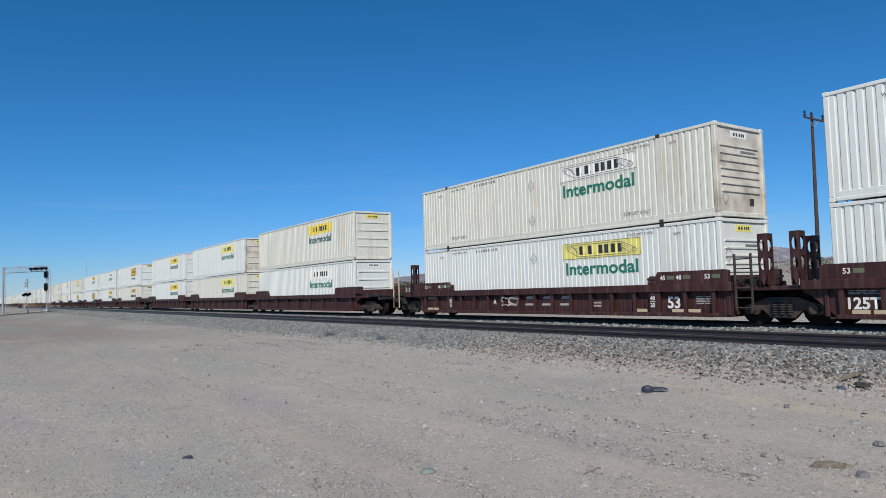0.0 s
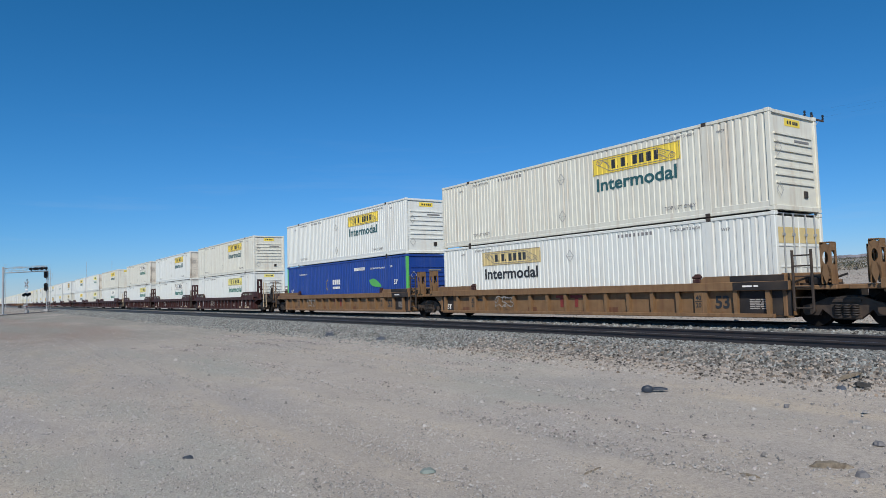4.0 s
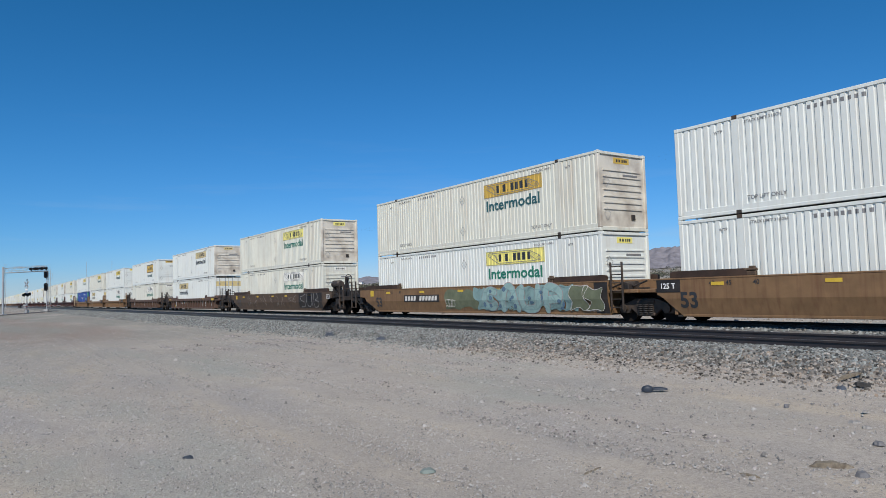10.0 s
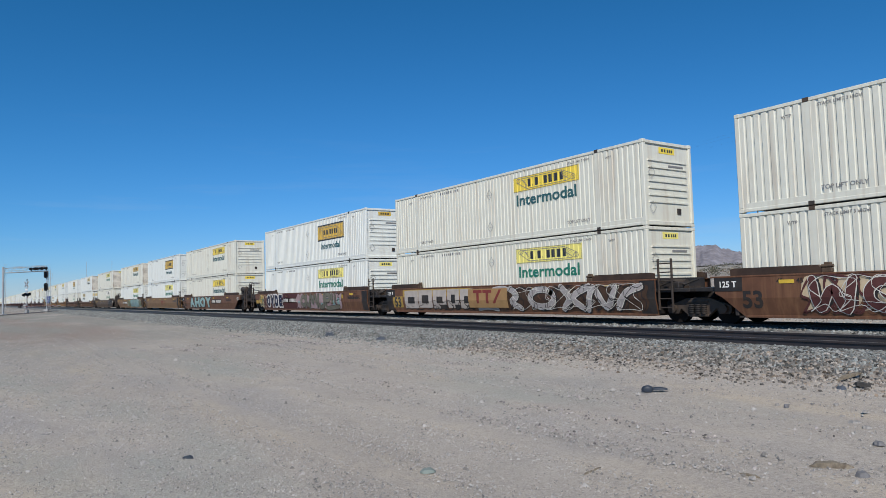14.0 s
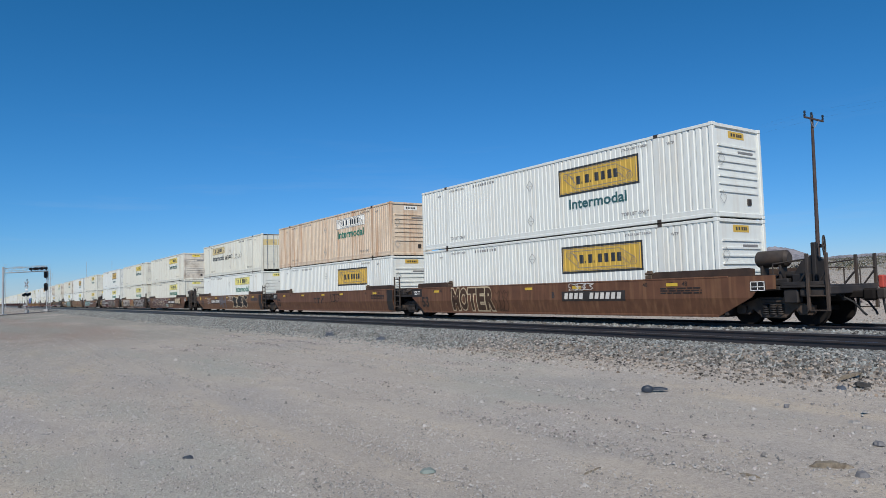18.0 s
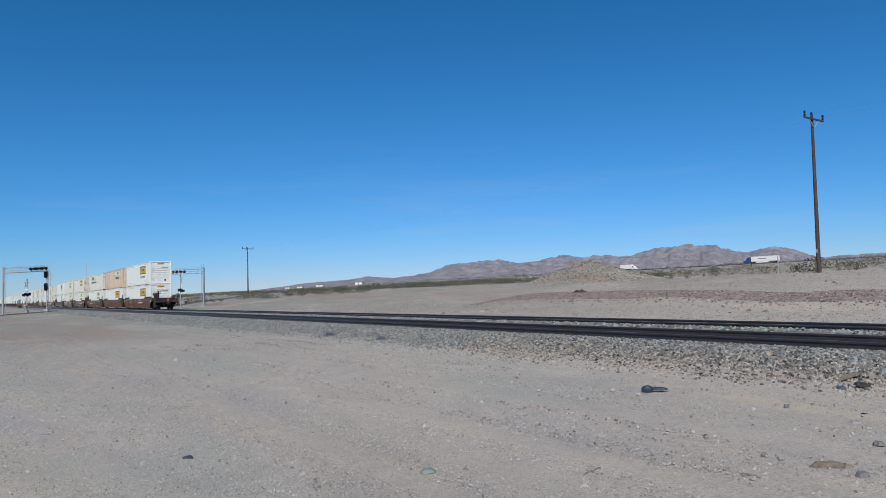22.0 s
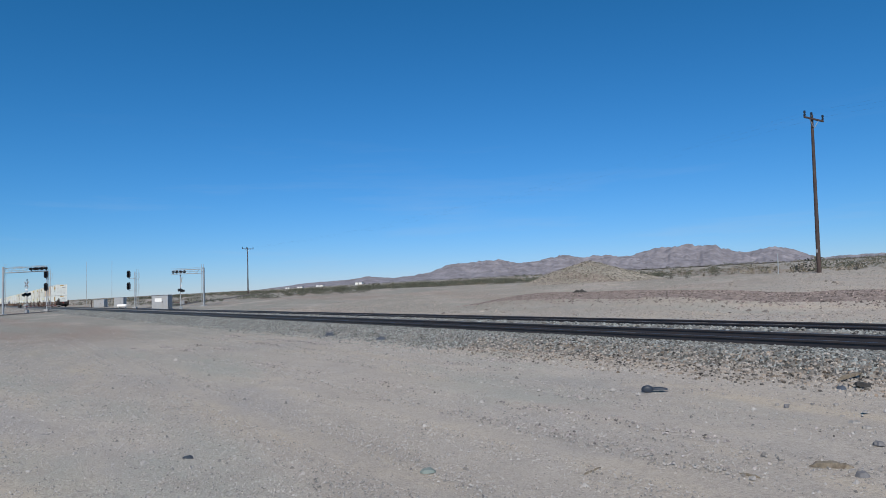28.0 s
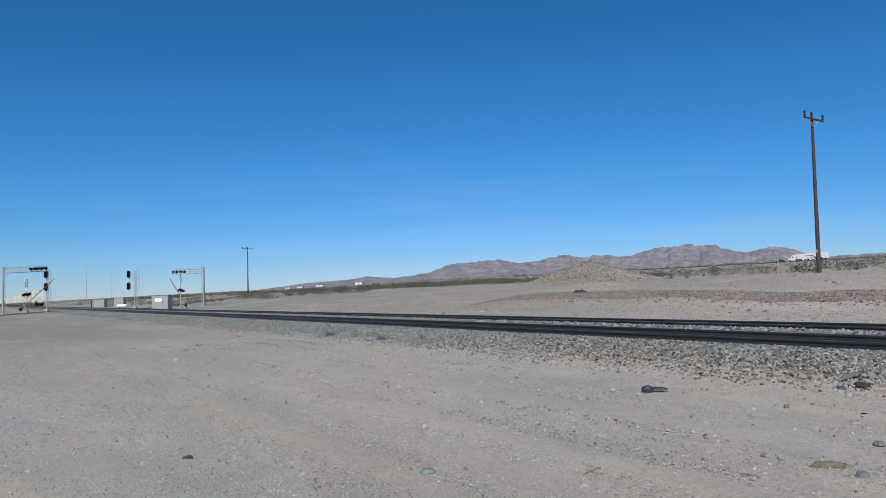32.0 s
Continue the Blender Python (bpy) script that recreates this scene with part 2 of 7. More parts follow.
RUBBER = material("tyre_rubber", (0.02, 0.02, 0.02), 0.8, var=0.2)

REFLECT = material("reflector_yellow", (0.62, 0.42, 0.05), 0.5, var=0.1)
RED_MARK = material("print_dull_red", (0.20, 0.035, 0.03), 0.6, var=0.15)
G_WHITE = material("spray_white", (0.62, 0.60, 0.55), 0.7, var=0.12)
G_GREY = material("spray_grey", (0.30, 0.29, 0.27), 0.7, var=0.2)
G_TEAL = material("spray_teal", (0.22, 0.34, 0.33), 0.7, var=0.15)
G_NAVY = material("spray_navy", (0.012, 0.018, 0.045), 0.7, var=0.15)
G_PINK = material("spray_pink", (0.34, 0.25, 0.255), 0.7, var=0.2)
G_OLIVE = material("spray_olive", (0.14, 0.16, 0.10), 0.7, var=0.2)
G_CREAM = material("spray_cream", (0.52, 0.42, 0.28), 0.7, var=0.15)
G_WINE = material("spray_wine", (0.085, 0.028, 0.026), 0.7, var=0.2)
G_BLACK = material("spray_black", (0.02, 0.018, 0.018), 0.7, var=0.2)
G_BLUE = material("spray_blue", (0.135, 0.125, 0.135), 0.7, var=0.2)
G_TEAL2 = material("spray_pale_teal", (0.27, 0.40, 0.38), 0.7, var=0.15)
G_OLIVE2 = material("spray_grey_olive", (0.15, 0.145, 0.11), 0.7, var=0.2)
G_SPOT = material("spray_dull_blue", (0.10, 0.17, 0.24), 0.7, var=0.2)
G_SILVER = material("spray_silver", (0.36, 0.335, 0.325), 0.6, var=0.15)
G_BLOCK = material("spray_pale_grey", (0.42, 0.375, 0.335), 0.7, var=0.15)
G_TAN = material("paint_tan_patch", (0.33, 0.20, 0.085), 0.6, var=0.12)
G_UMBER = material("spray_umber", (0.06, 0.032, 0.018), 0.7, var=0.2)
NUMBER_BLACK = material("number_board_black", (0.035, 0.03, 0.028), 0.6, var=0.2)
REFLECT_D = material("dull_yellow_patch", (0.38, 0.25, 0.06), 0.6, var=0.15)
RED_FLAG = material("marker_red", (0.42, 0.06, 0.04), 0.6, var=0.15)
PRINT_D = material("print_dusty_white", (0.40, 0.37, 0.34), 0.6, var=0.15)


def ground_mat():
    """Pinkish desert sand with greyer gravelly patches, pebble speckle and long wheel tracks."""
    m = bpy.data.materials.new("desert_sand")
    m.use_nodes = True
    nt = m.node_tree
    b = nt.nodes["Principled BSDF"]
    b.inputs["Roughness"].default_value, b.inputs["Specular IOR Level"].default_value = 0.95, 0.15
    L = nt.links.new
    geo = nt.nodes.new("ShaderNodeNewGeometry")

    def tex(scale, detail, stretch=(1, 1, 1), rough=0.55):
        mp = nt.nodes.new("ShaderNodeMapping")
        mp.inputs["Scale"].default_value = stretch
        n = nt.nodes.new("ShaderNodeTexNoise")
        n.inputs["Scale"].default_value, n.inputs["Detail"].default_value, n.inputs["Roughness"].default_value = scale, detail, rough
        L(geo.outputs["Position"], mp.inputs["Vector"])
        L(mp.outputs[0], n.inputs["Vector"])
        return n.outputs["Fac"]

    def rng(f, lo, hi, a=0.0, c=1.0):
        r = nt.nodes.new("ShaderNodeMapRange")
        for k, v in (("From Min", lo), ("From Max", hi), ("To Min", a), ("To Max", c)):
            r.inputs[k].default_value = v
        L(f, r.inputs["Value"])
        return r.outputs[0]

    def mix(f, a, c):
        x = nt.nodes.new("ShaderNodeMix")
        x.data_type = "RGBA"
        L(f, x.inputs[0])
        for s, v in ((x.inputs[6], a), (x.inputs[7], c)):
            if isinstance(v, tuple):
                s.default_value = (*v, 1)
            else:
                L(v, s)
        return x.outputs[2]

    c = mix(rng(tex(0.35, 4, (0.5, 1.2, 1)), 0.35, 0.65), (0.378, 0.339, 0.294), (0.454, 0.409, 0.354))
    # bare tan sand in long strips, lilac-grey and greenish gravel between them
    c = mix(rng(tex(0.55, 5, (0.22, 1.5, 1)), 0.50, 0.66), c, (0.484, 0.413, 0.322))
    c = mix(rng(tex(0.42, 5, (0.5, 1.1, 1)), 0.50, 0.66), c, (0.355, 0.331, 0.308))
    c = mix(rng(tex(0.28, 6, (0.5, 1.3, 1)), 0.53, 0.66), c, (0.333, 0.339, 0.297))
    # greyer gravel lot towards the level crossing, with a reddish strip
    sx = nt.nodes.new("ShaderNodeSeparateXYZ")
    L(geo.outputs["Position"], sx.inputs[0])
    lot = nt.nodes.new("ShaderNodeMath")
    lot.operation = "MULTIPLY"
    L(rng(sx.outputs[0], -12, -42), lot.inputs[0])
    L(rng(tex(0.16, 5, (0.6, 1.3, 1)), 0.30, 0.52), lot.inputs[1])
    c = mix(lot.outputs[0], c, (0.222, 0.221, 0.188))
    red = nt.nodes.new("ShaderNodeMath")
    red.operation = "MULTIPLY"
    L(rng(sx.outputs[0], -26, -38), red.inputs[0])
    L(rng(tex(0.09, 4, (0.3, 1.6, 1)), 0.50, 0.62, 0.0, 0.75), red.inputs[1])
    c = mix(red.outputs[0], c, (0.249, 0.175, 0.142))
    c = mix(rng(tex(2.2, 7, (0.6, 1.3, 1)), 0.52, 0.74, 0.0, 0.8), c, (0.325, 0.298, 0.262))
    c = mix(rng(tex(9.0, 5), 0.54, 0.76, 0.0, 0.8), c, (0.287, 0.264, 0.234))
    c = mix(rng(tex(24.0, 5, (0.8, 1.3, 1), 0.65), 0.50, 0.68, 0.0, 0.55), c, (0.225, 0.205, 0.185))
    c = mix(rng(tex(48.0, 4), 0.52, 0.66, 0.0, 0.6), c, (0.204, 0.186, 0.166))
    c = mix(rng(tex(60.0, 3), 0.58, 0.70), c, (0.499, 0.461, 0.404))
    c = mix(rng(tex(130.0, 3), 0.58, 0.70, 0.0, 0.8), c, (0.234, 0.212, 0.184))
    c = mix(rng(tex(150.0, 2), 0.58, 0.70), c, (0.484, 0.446, 0.389))
    L(c, b.inputs["Base Color"])
    bp = nt.nodes.new("ShaderNodeBump")
    bp.inputs["Strength"].default_value, bp.inputs["Distance"].default_value = 0.75, 0.022
    L(tex(34.0, 6, rough=0.65), bp.inputs["Height"])
    L(bp.outputs[0], b.inputs["Normal"])
    return m


SAND = ground_mat()
BALLAST = material("ballast_bed", (0.15, 0.148, 0.14), 0.9, var=0.35, scale=14, stain=(0.38, 0.34, 0.29), stain_amt=0.7, stain_scale=3, bump=1.0, bump_scale=22)
STONE_TAN = material("ballast_stone_toe", (0.22, 0.205, 0.185), 0.85, var=0.25, scale=8, stain=(0.33, 0.25, 0.18), stain_amt=0.8, stain_scale=7, piece=0.95, island=True)
STONE = material("ballast_stone", (0.175, 0.188, 0.182), 0.85, var=0.25, scale=8, stain=(0.30, 0.25, 0.20), stain_amt=0.55, stain_scale=7, piece=0.88, island=True)
GRIT = material("desert_grit", (0.335, 0.318, 0.296), 0.9, var=0.2, scale=8, piece=0.36, island=True)
PEBBLE = material("desert_pebble", (0.28, 0.268, 0.252), 0.9, var=0.2, scale=8, piece=0.45, island=True)
# pale mauve-grey base: the distance haze is mixed into the rock colour
ROCK_M = material("hazy_mountain_rock", (0.238, 0.226, 0.244), 0.95, var=0.35, scale=0.02, stain=(0.172, 0.163, 0.180), stain_amt=0.9, stain_scale=0.016, bump=0)
BERM = material("berm_gravel", (0.20, 0.165, 0.15), 0.95, var=0.25, scale=2.0, stain=(0.30, 0.26, 0.22), stain_amt=0.6, stain_scale=2.0, bump=1.0, bump_scale=9)
BANK_STONE = material("bank_stone", (0.19, 0.155, 0.14), 0.9, var=0.2, scale=8, piece=0.75, island=True)
HEAP_STONE = material("heap_stone", (0.225, 0.205, 0.165), 0.9, var=0.2, scale=8, piece=0.8, island=True)
BUSH_M = material("creosote_leaf", (0.092, 0.097, 0.068), 0.8, var=0.3, scale=2, piece=0.45, island=True)
DRY_M = material("dry_brush", (0.21, 0.18, 0.13), 0.9, var=0.2, scale=2, piece=0.4, island=True)
TIE_M = material("concrete_tie", (0.38, 0.36, 0.33), 0.9, var=0.12, bump=0.4)
HIGHWAY_M = material("highway_worn_asphalt", (0.23, 0.215, 0.20), 0.9, var=0.12, scale=0.4, stain=(0.32, 0.28, 0.24), stain_amt=0.5)
ROAD_M = material("road_asphalt", (0.085, 0.08, 0.075), 0.9, var=0.2, scale=1.2, stain=(0.20, 0.16, 0.14), stain_amt=0.5, bump=0.5)


def lerp_profile(y, pts):
    ys, zs = zip(*pts)
    return np.interp(y, ys, zs)


def fbm(x, y, scale, octaves=4, seed=0):
    """Cheap value noise on numpy arrays, about -1 to 1."""
    tot, amp = np.zeros_like(x), 1.0
    norm = 0.0
    for o in range(octaves):
        u, v = x / scale + 17.3 * o + seed, y / scale - 9.1 * o + seed * 1.7
        i, j = np.floor(u), np.floor(v)
        fu, fv = u - i, v - j
        fu, fv = fu * fu * (3 - 2 * fu), fv * fv * (3 - 2 * fv)
        h = lambda a, c: np.modf(np.abs(np.sin(a * 127.1 + c * 311.7 + seed) * 43758.5453))[0]
        tot += amp * (2 * (h(i, j) * (1 - fu) * (1 - fv) + h(i + 1, j) * fu * (1 - fv) + h(i, j + 1) * (1 - fu) * fv + h(i + 1, j + 1) * fu * fv) - 1)
        norm += amp
        amp, scale = amp * 0.5, scale * 0.5
    return tot / norm


PROFILE = [(-4000, 0), (-40, 0), (4.0, 0.0), (10.2, 0.235), (11, 0.26), (22.5, 0.15), (26, 0.02), (33, 0.35), (37, 0.75), (46, 1.45), (56, 2.22), (70, 2.5), (120, 4.0), (381, 12.4), (1500, 42), (4800, 50)]


def height(x, y):
    z = lerp_profile(y, PROFILE)
    far = np.clip((np.hypot(x, y) - 25) / 60, 0, 1)
    z = z + 0.02 * fbm(x, y, 1.3, 3, 3) * np.clip(1 - far, 0, 1) + 0.035 * fbm(x * 0.35, y, 2.6, 3, 5)
    rut = 0.25 * fbm(x * 0.1, y * 0, 3, 2, 15)
    for yr in (3.3, 5.0, 6.6, 8.0):
        z = z - 0.022 * np.exp(-((y - yr - rut) / 0.16) ** 2) + 0.014 * np.exp(-((y - yr - 0.32 - rut) / 0.14) ** 2)
    off = np.clip((y - 24) / 8, 0, 1)
    z = z + off * 0.22 * fbm(x, y, 9, 3, 11) + np.clip((y - 60) / 100, 0, 1) * (1 - np.exp(-((y - 371) / 45) ** 2)) * 1.3 * fbm(x, y, 160, 3, 21)
    # long gravel spoil bank beyond the track, broken towards the west
    bank = np.exp(-np.abs((y - 35.0 - 0.5 * fbm(x, y * 0 + 1, 14, 2, 8)) / 2.6) ** 3)
    z = z + bank * np.clip((x + 46 + 1.5 * fbm(x * 0, y, 3, 2, 6)) / 6, 0, 1) * (0.62 + 0.10 * fbm(x, y, 4, 3, 9) - 0.16 * np.clip((x + 30) / 12, 0, 1))
    # round heap of crushed stone
    r = np.hypot((x + 57.3) / 8.7, (y - 61.0) / 7.6)
    z = z + np.clip(1 - r, 0, 1) ** 1.0 * 2.5 * (1 + 0.10 * fbm(x, y, 2.5, 3, 4))
    return z - dip(x) * np.exp(-((y - 368) / 42) ** 4)


def dip(x):
    """How far the highway and its ground sink towards the west."""
    u = np.clip((-325.0 - np.asarray(x, dtype=float)) / 110.0, 0, 1)
    return 6.0 * u * u * (3 - 2 * u)


def spaced(near, lim, n):
    """Coordinates dense round 0 that spread out to +-lim."""
    u = np.linspace(-1, 1, n)
    k = np.arcsinh(lim / near)
    return near * np.sinh(k * u)


def grid_mesh(name, X, Y, Z, mat, smooth=True):
    ny, nx = X.shape
    idx = np.arange(nx * ny).reshape(ny, nx)
    faces = np.stack([idx[:-1, :-1], idx[:-1, 1:], idx[1:, 1:], idx[1:, :-1]], -1).reshape(-1, 4)
    return raw_mesh(name, np.stack([X, Y, Z], -1).reshape(-1, 3), faces, mat, smooth)


gx, gy = np.meshgrid(spaced(30, 4700, 400) - 20, spaced(25, 4700, 450) + 22)
ground = new("ground", grid_mesh("ground", gx, gy, height(gx, gy), SAND))
tagged(ground, "pinkish-grey desert sand and gravel with faint wheel tracks", "ground", kind="structure")


# far mountain range: crest height over its foot by bearing, in degrees left of +y
CREST = [(-45, 170), (-20, 150), (0, 105), (14, 82), (22, 74), (26.4, 68), (29.2, 126), (31, 104), (34.4, 152), (38, 146), (41, 116), (45.2, 128), (48.4, 106), (50.8, 126),
         (54.7, 98), (57.3, 62), (59.6, 44), (61.8, 56), (64.1, 40), (66.5, 34), (68.5, 22), (71.0, 8), (74, -8), (80, -20)]
ba, br = np.meshgrid(np.concatenate([np.linspace(-45, 17, 90), np.linspace(17.1, 75, 680), np.linspace(75.3, 80, 14)]), np.linspace(0, 1, 150))
mr = 2500 + 2000 * br
mx, my = -np.sin(np.radians(ba)) * mr, np.cos(np.radians(ba)) * mr
crest = np.interp(ba + 0.35 * fbm(mx, my, 300, 2, 51), *zip(*CREST))
shape = np.where(br < 0.62, np.clip(br / 0.62, 0, 1) ** 1.35, np.clip((1 - br) / 0.38, 0, 1))
ridge = 1 - np.abs(fbm(mx, my, 380, 5, 31)) * 2
spur = 1 - np.abs(fbm(ba * 70 + 14 * fbm(mx, my, 500, 2, 61), br * 200, 120, 5, 77)) * 2
gully = 1 - np.abs(fbm(ba * 70 + 10 * fbm(mx, my, 260, 2, 67), br * 90, 42, 4, 83)) * 2
rough = np.clip(crest, 0, 200) / 120
mz = lerp_profile(my, PROFILE) - 10 + 0.99 * crest * shape + rough * shape * (1.08 - shape) * (34 * ridge + 42 * spur + 24 * gully - 14) + rough * (38 * (0.5 - np.abs(fbm(mx, my, 150, 5, 37))) - 9 + 26 * (0.4 - np.abs(fbm(mx, my, 70, 4, 43)))) * np.sqrt(shape)
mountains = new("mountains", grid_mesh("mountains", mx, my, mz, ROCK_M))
tagged(mountains, "bare brown desert mountain range, mauve from haze in its colour", "mountains", kind="structure")


# dark gravel skin of the spoil bank
u, bx0 = np.meshgrid(np.linspace(0, 1, 16), np.linspace(-46, 10, 260), indexing="ij")
skin_y = 33.0 + 0.5 * fbm(bx0, bx0 * 0, 6, 3, 19) + u * (4.4 + 0.8 * fbm(bx0, bx0 * 0 + 5, 7, 3, 23)) * np.clip((bx0 + 46.5) / 5, 0.05, 1)
tagged(new("spoil_bank", grid_mesh("spoil_bank", bx0, skin_y, height(bx0, skin_y) + 0.02 - 0.06 * (np.abs(u - 0.5) > 0.49), BERM)), "long low bank of dark reddish-brown gravel", "bank", kind="structure")


# ---- tracks ----
def bed(name, y0, z0, label, left=1.7, right=1.9):
    """Ballast bed along x with sloped shoulders and a rough top."""
    ys = np.array([-left - 0.95, -left - 0.6, -left - 0.3, -left, -1.1, -0.5, 0, 0.5, 1.1, right, right + 0.3, right + 0.6, right + 0.95])
    zs = np.array([-0.36, -0.20, -0.09, -0.01, 0, 0, 0, 0, 0, -0.01, -0.09, -0.20, -0.36]) + z0
    xs = np.concatenate([np.arange(-900, -120, 12.0), np.arange(-120, -50, 1.5), np.arange(-50, 15, 0.25), np.arange(15, 200, 6.0), np.arange(200, 900, 40)])
    X, Y = np.meshgrid(xs, ys + y0)
    Z = np.repeat(zs[:, None], len(xs), 1) + 0.02 * fbm(X, Y, 0.5, 2, 7)
    return tagged(new(name, grid_mesh(name, X, Y, Z, BALLAST)), label, "ballast", kind="structure")


bed("ballast_bed_near", NEAR_Y, NEAR_Z - 0.13, "grey crushed stone ballast bed with sloping shoulder")
bed("ballast_bed_far", TRACK_Y, RAIL_Z - 0.09, "grey crushed stone ballast bed under the train")


def rail_geo():
    prof = [(-0.075, -0.17), (0.075, -0.17), (0.075, -0.155), (0.012, -0.13), (0.010, -0.045), (0.036, -0.035), (0.037, -0.008), (0.028, 0), (-0.028, 0), (-0.037, -0.008), (-0.036, -0.035), (-0.010, -0.045), (-0.012, -0.13), (-0.075, -0.155)]
    return Geo().slab_x(prof, -900, 900)


RAIL_ME = rail_geo().mesh("rail", RAIL_M)
for nm, yc, zc, lab in (("track_near", NEAR_Y, NEAR_Z, "empty railway track with dark steel rails"), ("track_far", TRACK_Y, RAIL_Z, "railway track under the container train")):
    tr = empty(nm, pose(0, yc, zc), lab, "railway track", kind="structure")
    for side in (-0.755, 0.755):
        part("rail", RAIL_ME, None, tr, at=pose(0, side, 0))
    if nm == "track_near":
        tie = Geo().box(-0.13, 0.13, -1.29, 1.29, -0.36, -0.145, 0.015).mesh("tie", TIE_M)
        for i in range(70):
            part("tie", tie, None, tr, at=pose(-60 + i * 0.61, 0, 0))
    else:
        row = Geo()
        for i in range(110):
            x = -72 + i * 0.61
            row.box(x - 0.13, x + 0.13, -1.29, 1.29, -0.36, -0.145, 0.015)
        part("ties", row.mesh("ties", TIE_M), None, tr)


# ---- containers ----
CW, CH = 1.295, 2.896
PITCH, DEPTH = 0.217, 0.026


def corr_points(x0, x1):
    """x, inset pairs of a trapezoid corrugation between x0 and x1; wide outer faces and narrow grooves."""
    n = max(1, round((x1 - x0) / PITCH))
    p = (x1 - x0) / n
    pts = []
    for i in range(n):
        a = x0 + i * p
        pts += [(a, 0), (a + 0.60 * p, 0), (a + 0.70 * p, 1), (a + 0.90 * p, 1)]
    return pts + [(x1, 0)]


SECTIONS = [(-7.94, -6.115), (-5.885, 5.885), (6.115, 7.94)]


def inset_at(x, pts):
    for (a, ia), (b, ib) in zip(pts, pts[1:]):
        if a <= x <= b:
            return ia + (ib - ia) * (x - a) / (b - a) if b > a else ia
    return 0


def corr_sheet(geo, x0, x1, z0, z1, y, sec, lift=0.0, side=-1):
    """A strip of the corrugated side between x0 and x1; y is the outer plane, sign side."""
    pts = [p for p in corr_points(*sec) if x0 < p[0] < x1]
    full = corr_points(*sec)
    pts = [(x0, inset_at(x0, full))] + pts + [(x1, inset_at(x1, full))]
    vs, fs = [], []
    for x, i in pts:
        yy = side * (y + lift - DEPTH * i)
        vs += [(x, yy, z0), (x, yy, z1)]
    for k in range(len(pts) - 1):
        q = (2 * k, 2 * k + 2, 2 * k + 3, 2 * k + 1)
        fs.append(q if side < 0 else q[::-1])
    geo.add(vs, fs)
    return geo


CMESH = {}


def cached(key, make):
    if key not in CMESH:
        CMESH[key] = make()
    return CMESH[key]


def bars_word(x0, x1, z0, z1, gaps, y, sec, side):
    """A row of plain blocks and low stubs that stand for a brand word."""
    g, x = Geo(), x0
    gaps = gaps if side < 0 else gaps[::-1]
    unit = (x1 - x0) / sum(w for w, _ in gaps)
    for w, solid in gaps:
        if solid:
            corr_sheet(g, x, x + unit * w, z0, z1 if solid == 1 else z0 + 0.25 * (z1 - z0), y, sec, 0.007, side)
        x += unit * w
    return g


WORD = [(0.50, 1), (0.22, 0), (0.14, 2), (0.34, 0), (0.52, 1), (0.22, 0), (0.14, 2), (0.48, 0), (0.54, 1), (0.30, 0), (0.52, 1), (0.30, 0), (0.54, 1), (0.28, 0), (0.50, 1)]


def me_size(me):
    """Width, depth and height of a mesh."""
    co = np.empty(len(me.vertices) * 3, dtype=np.float32)
    me.vertices.foreach_get("co", co)
    co = co.reshape(-1, 3)
    return co.max(0) - co.min(0)


def stroke(g, pts, w, y, side):
    """A thin painted line through (x, z) points on a container side."""
    for (xa, za), (xb, zb) in zip(pts, pts[1:]):
        n = math.hypot(xb - xa, zb - za) or 1
        dx, dz = -(zb - za) / n * w / 2, (xb - xa) / n * w / 2
        q = (0, 1, 2, 3) if side > 0 else (3, 2, 1, 0)
        g.add([(xa + dx, side * y, za + dz), (xb + dx, side * y, zb + dz), (xb - dx, side * y, zb - dz), (xa - dx, side * y, za - dz)], [q])
    return g


def banner(x0, x1, z0, z1, side):
    """The unrolled scroll that frames the brand word: two curls, slanting ends and shaded folds."""
    g, w, h, y = Geo(), x1 - x0, z1 - z0, CW - 0.02 + 0.009
    fx = lambda u: (x0 + w * u) if side < 0 else (x1 - w * u)
    fz = lambda u: z0 + h * u
    line = lambda pts, t=0.02: stroke(g, [(fx(a), fz(c)) for a, c in pts], t, y, side)
    line([(0.012, 0.03), (0.988, 0.03), (0.988, 0.97), (0.012, 0.97), (0.012, 0.03)], 0.018)
    line([(0.10, 0.86), (0.76, 0.86), (0.93, 0.45)], 0.022)
    line([(0.07, 0.62), (0.22, 0.14), (0.86, 0.14)], 0.022)
    line([(0.13, 0.84), (0.22, 0.40), (0.22, 0.14)], 0.018)
    line([(0.76, 0.86), (0.76, 0.55), (0.88, 0.16)], 0.018)
    for cx, cz in ((0.085, 0.74), (0.915, 0.30)):
        line([(cx + 0.035 * math.cos(u), cz + 0.14 * math.sin(u)) for u in np.linspace(0, 6.283, 11)], 0.02)
        line([(cx + 0.016 * math.cos(u), cz + 0.06 * math.sin(u)) for u in np.linspace(0, 6.283, 7)], 0.016)
    for i in range(5):
        line([(0.125 + 0.018 * i, 0.80 - 0.02 * i), (0.205, 0.66 - 0.11 * i)], 0.012)
        line([(0.785, 0.72 - 0.11 * i), (0.86 - 0.012 * i, 0.48 - 0.07 * i)], 0.012)
    return g


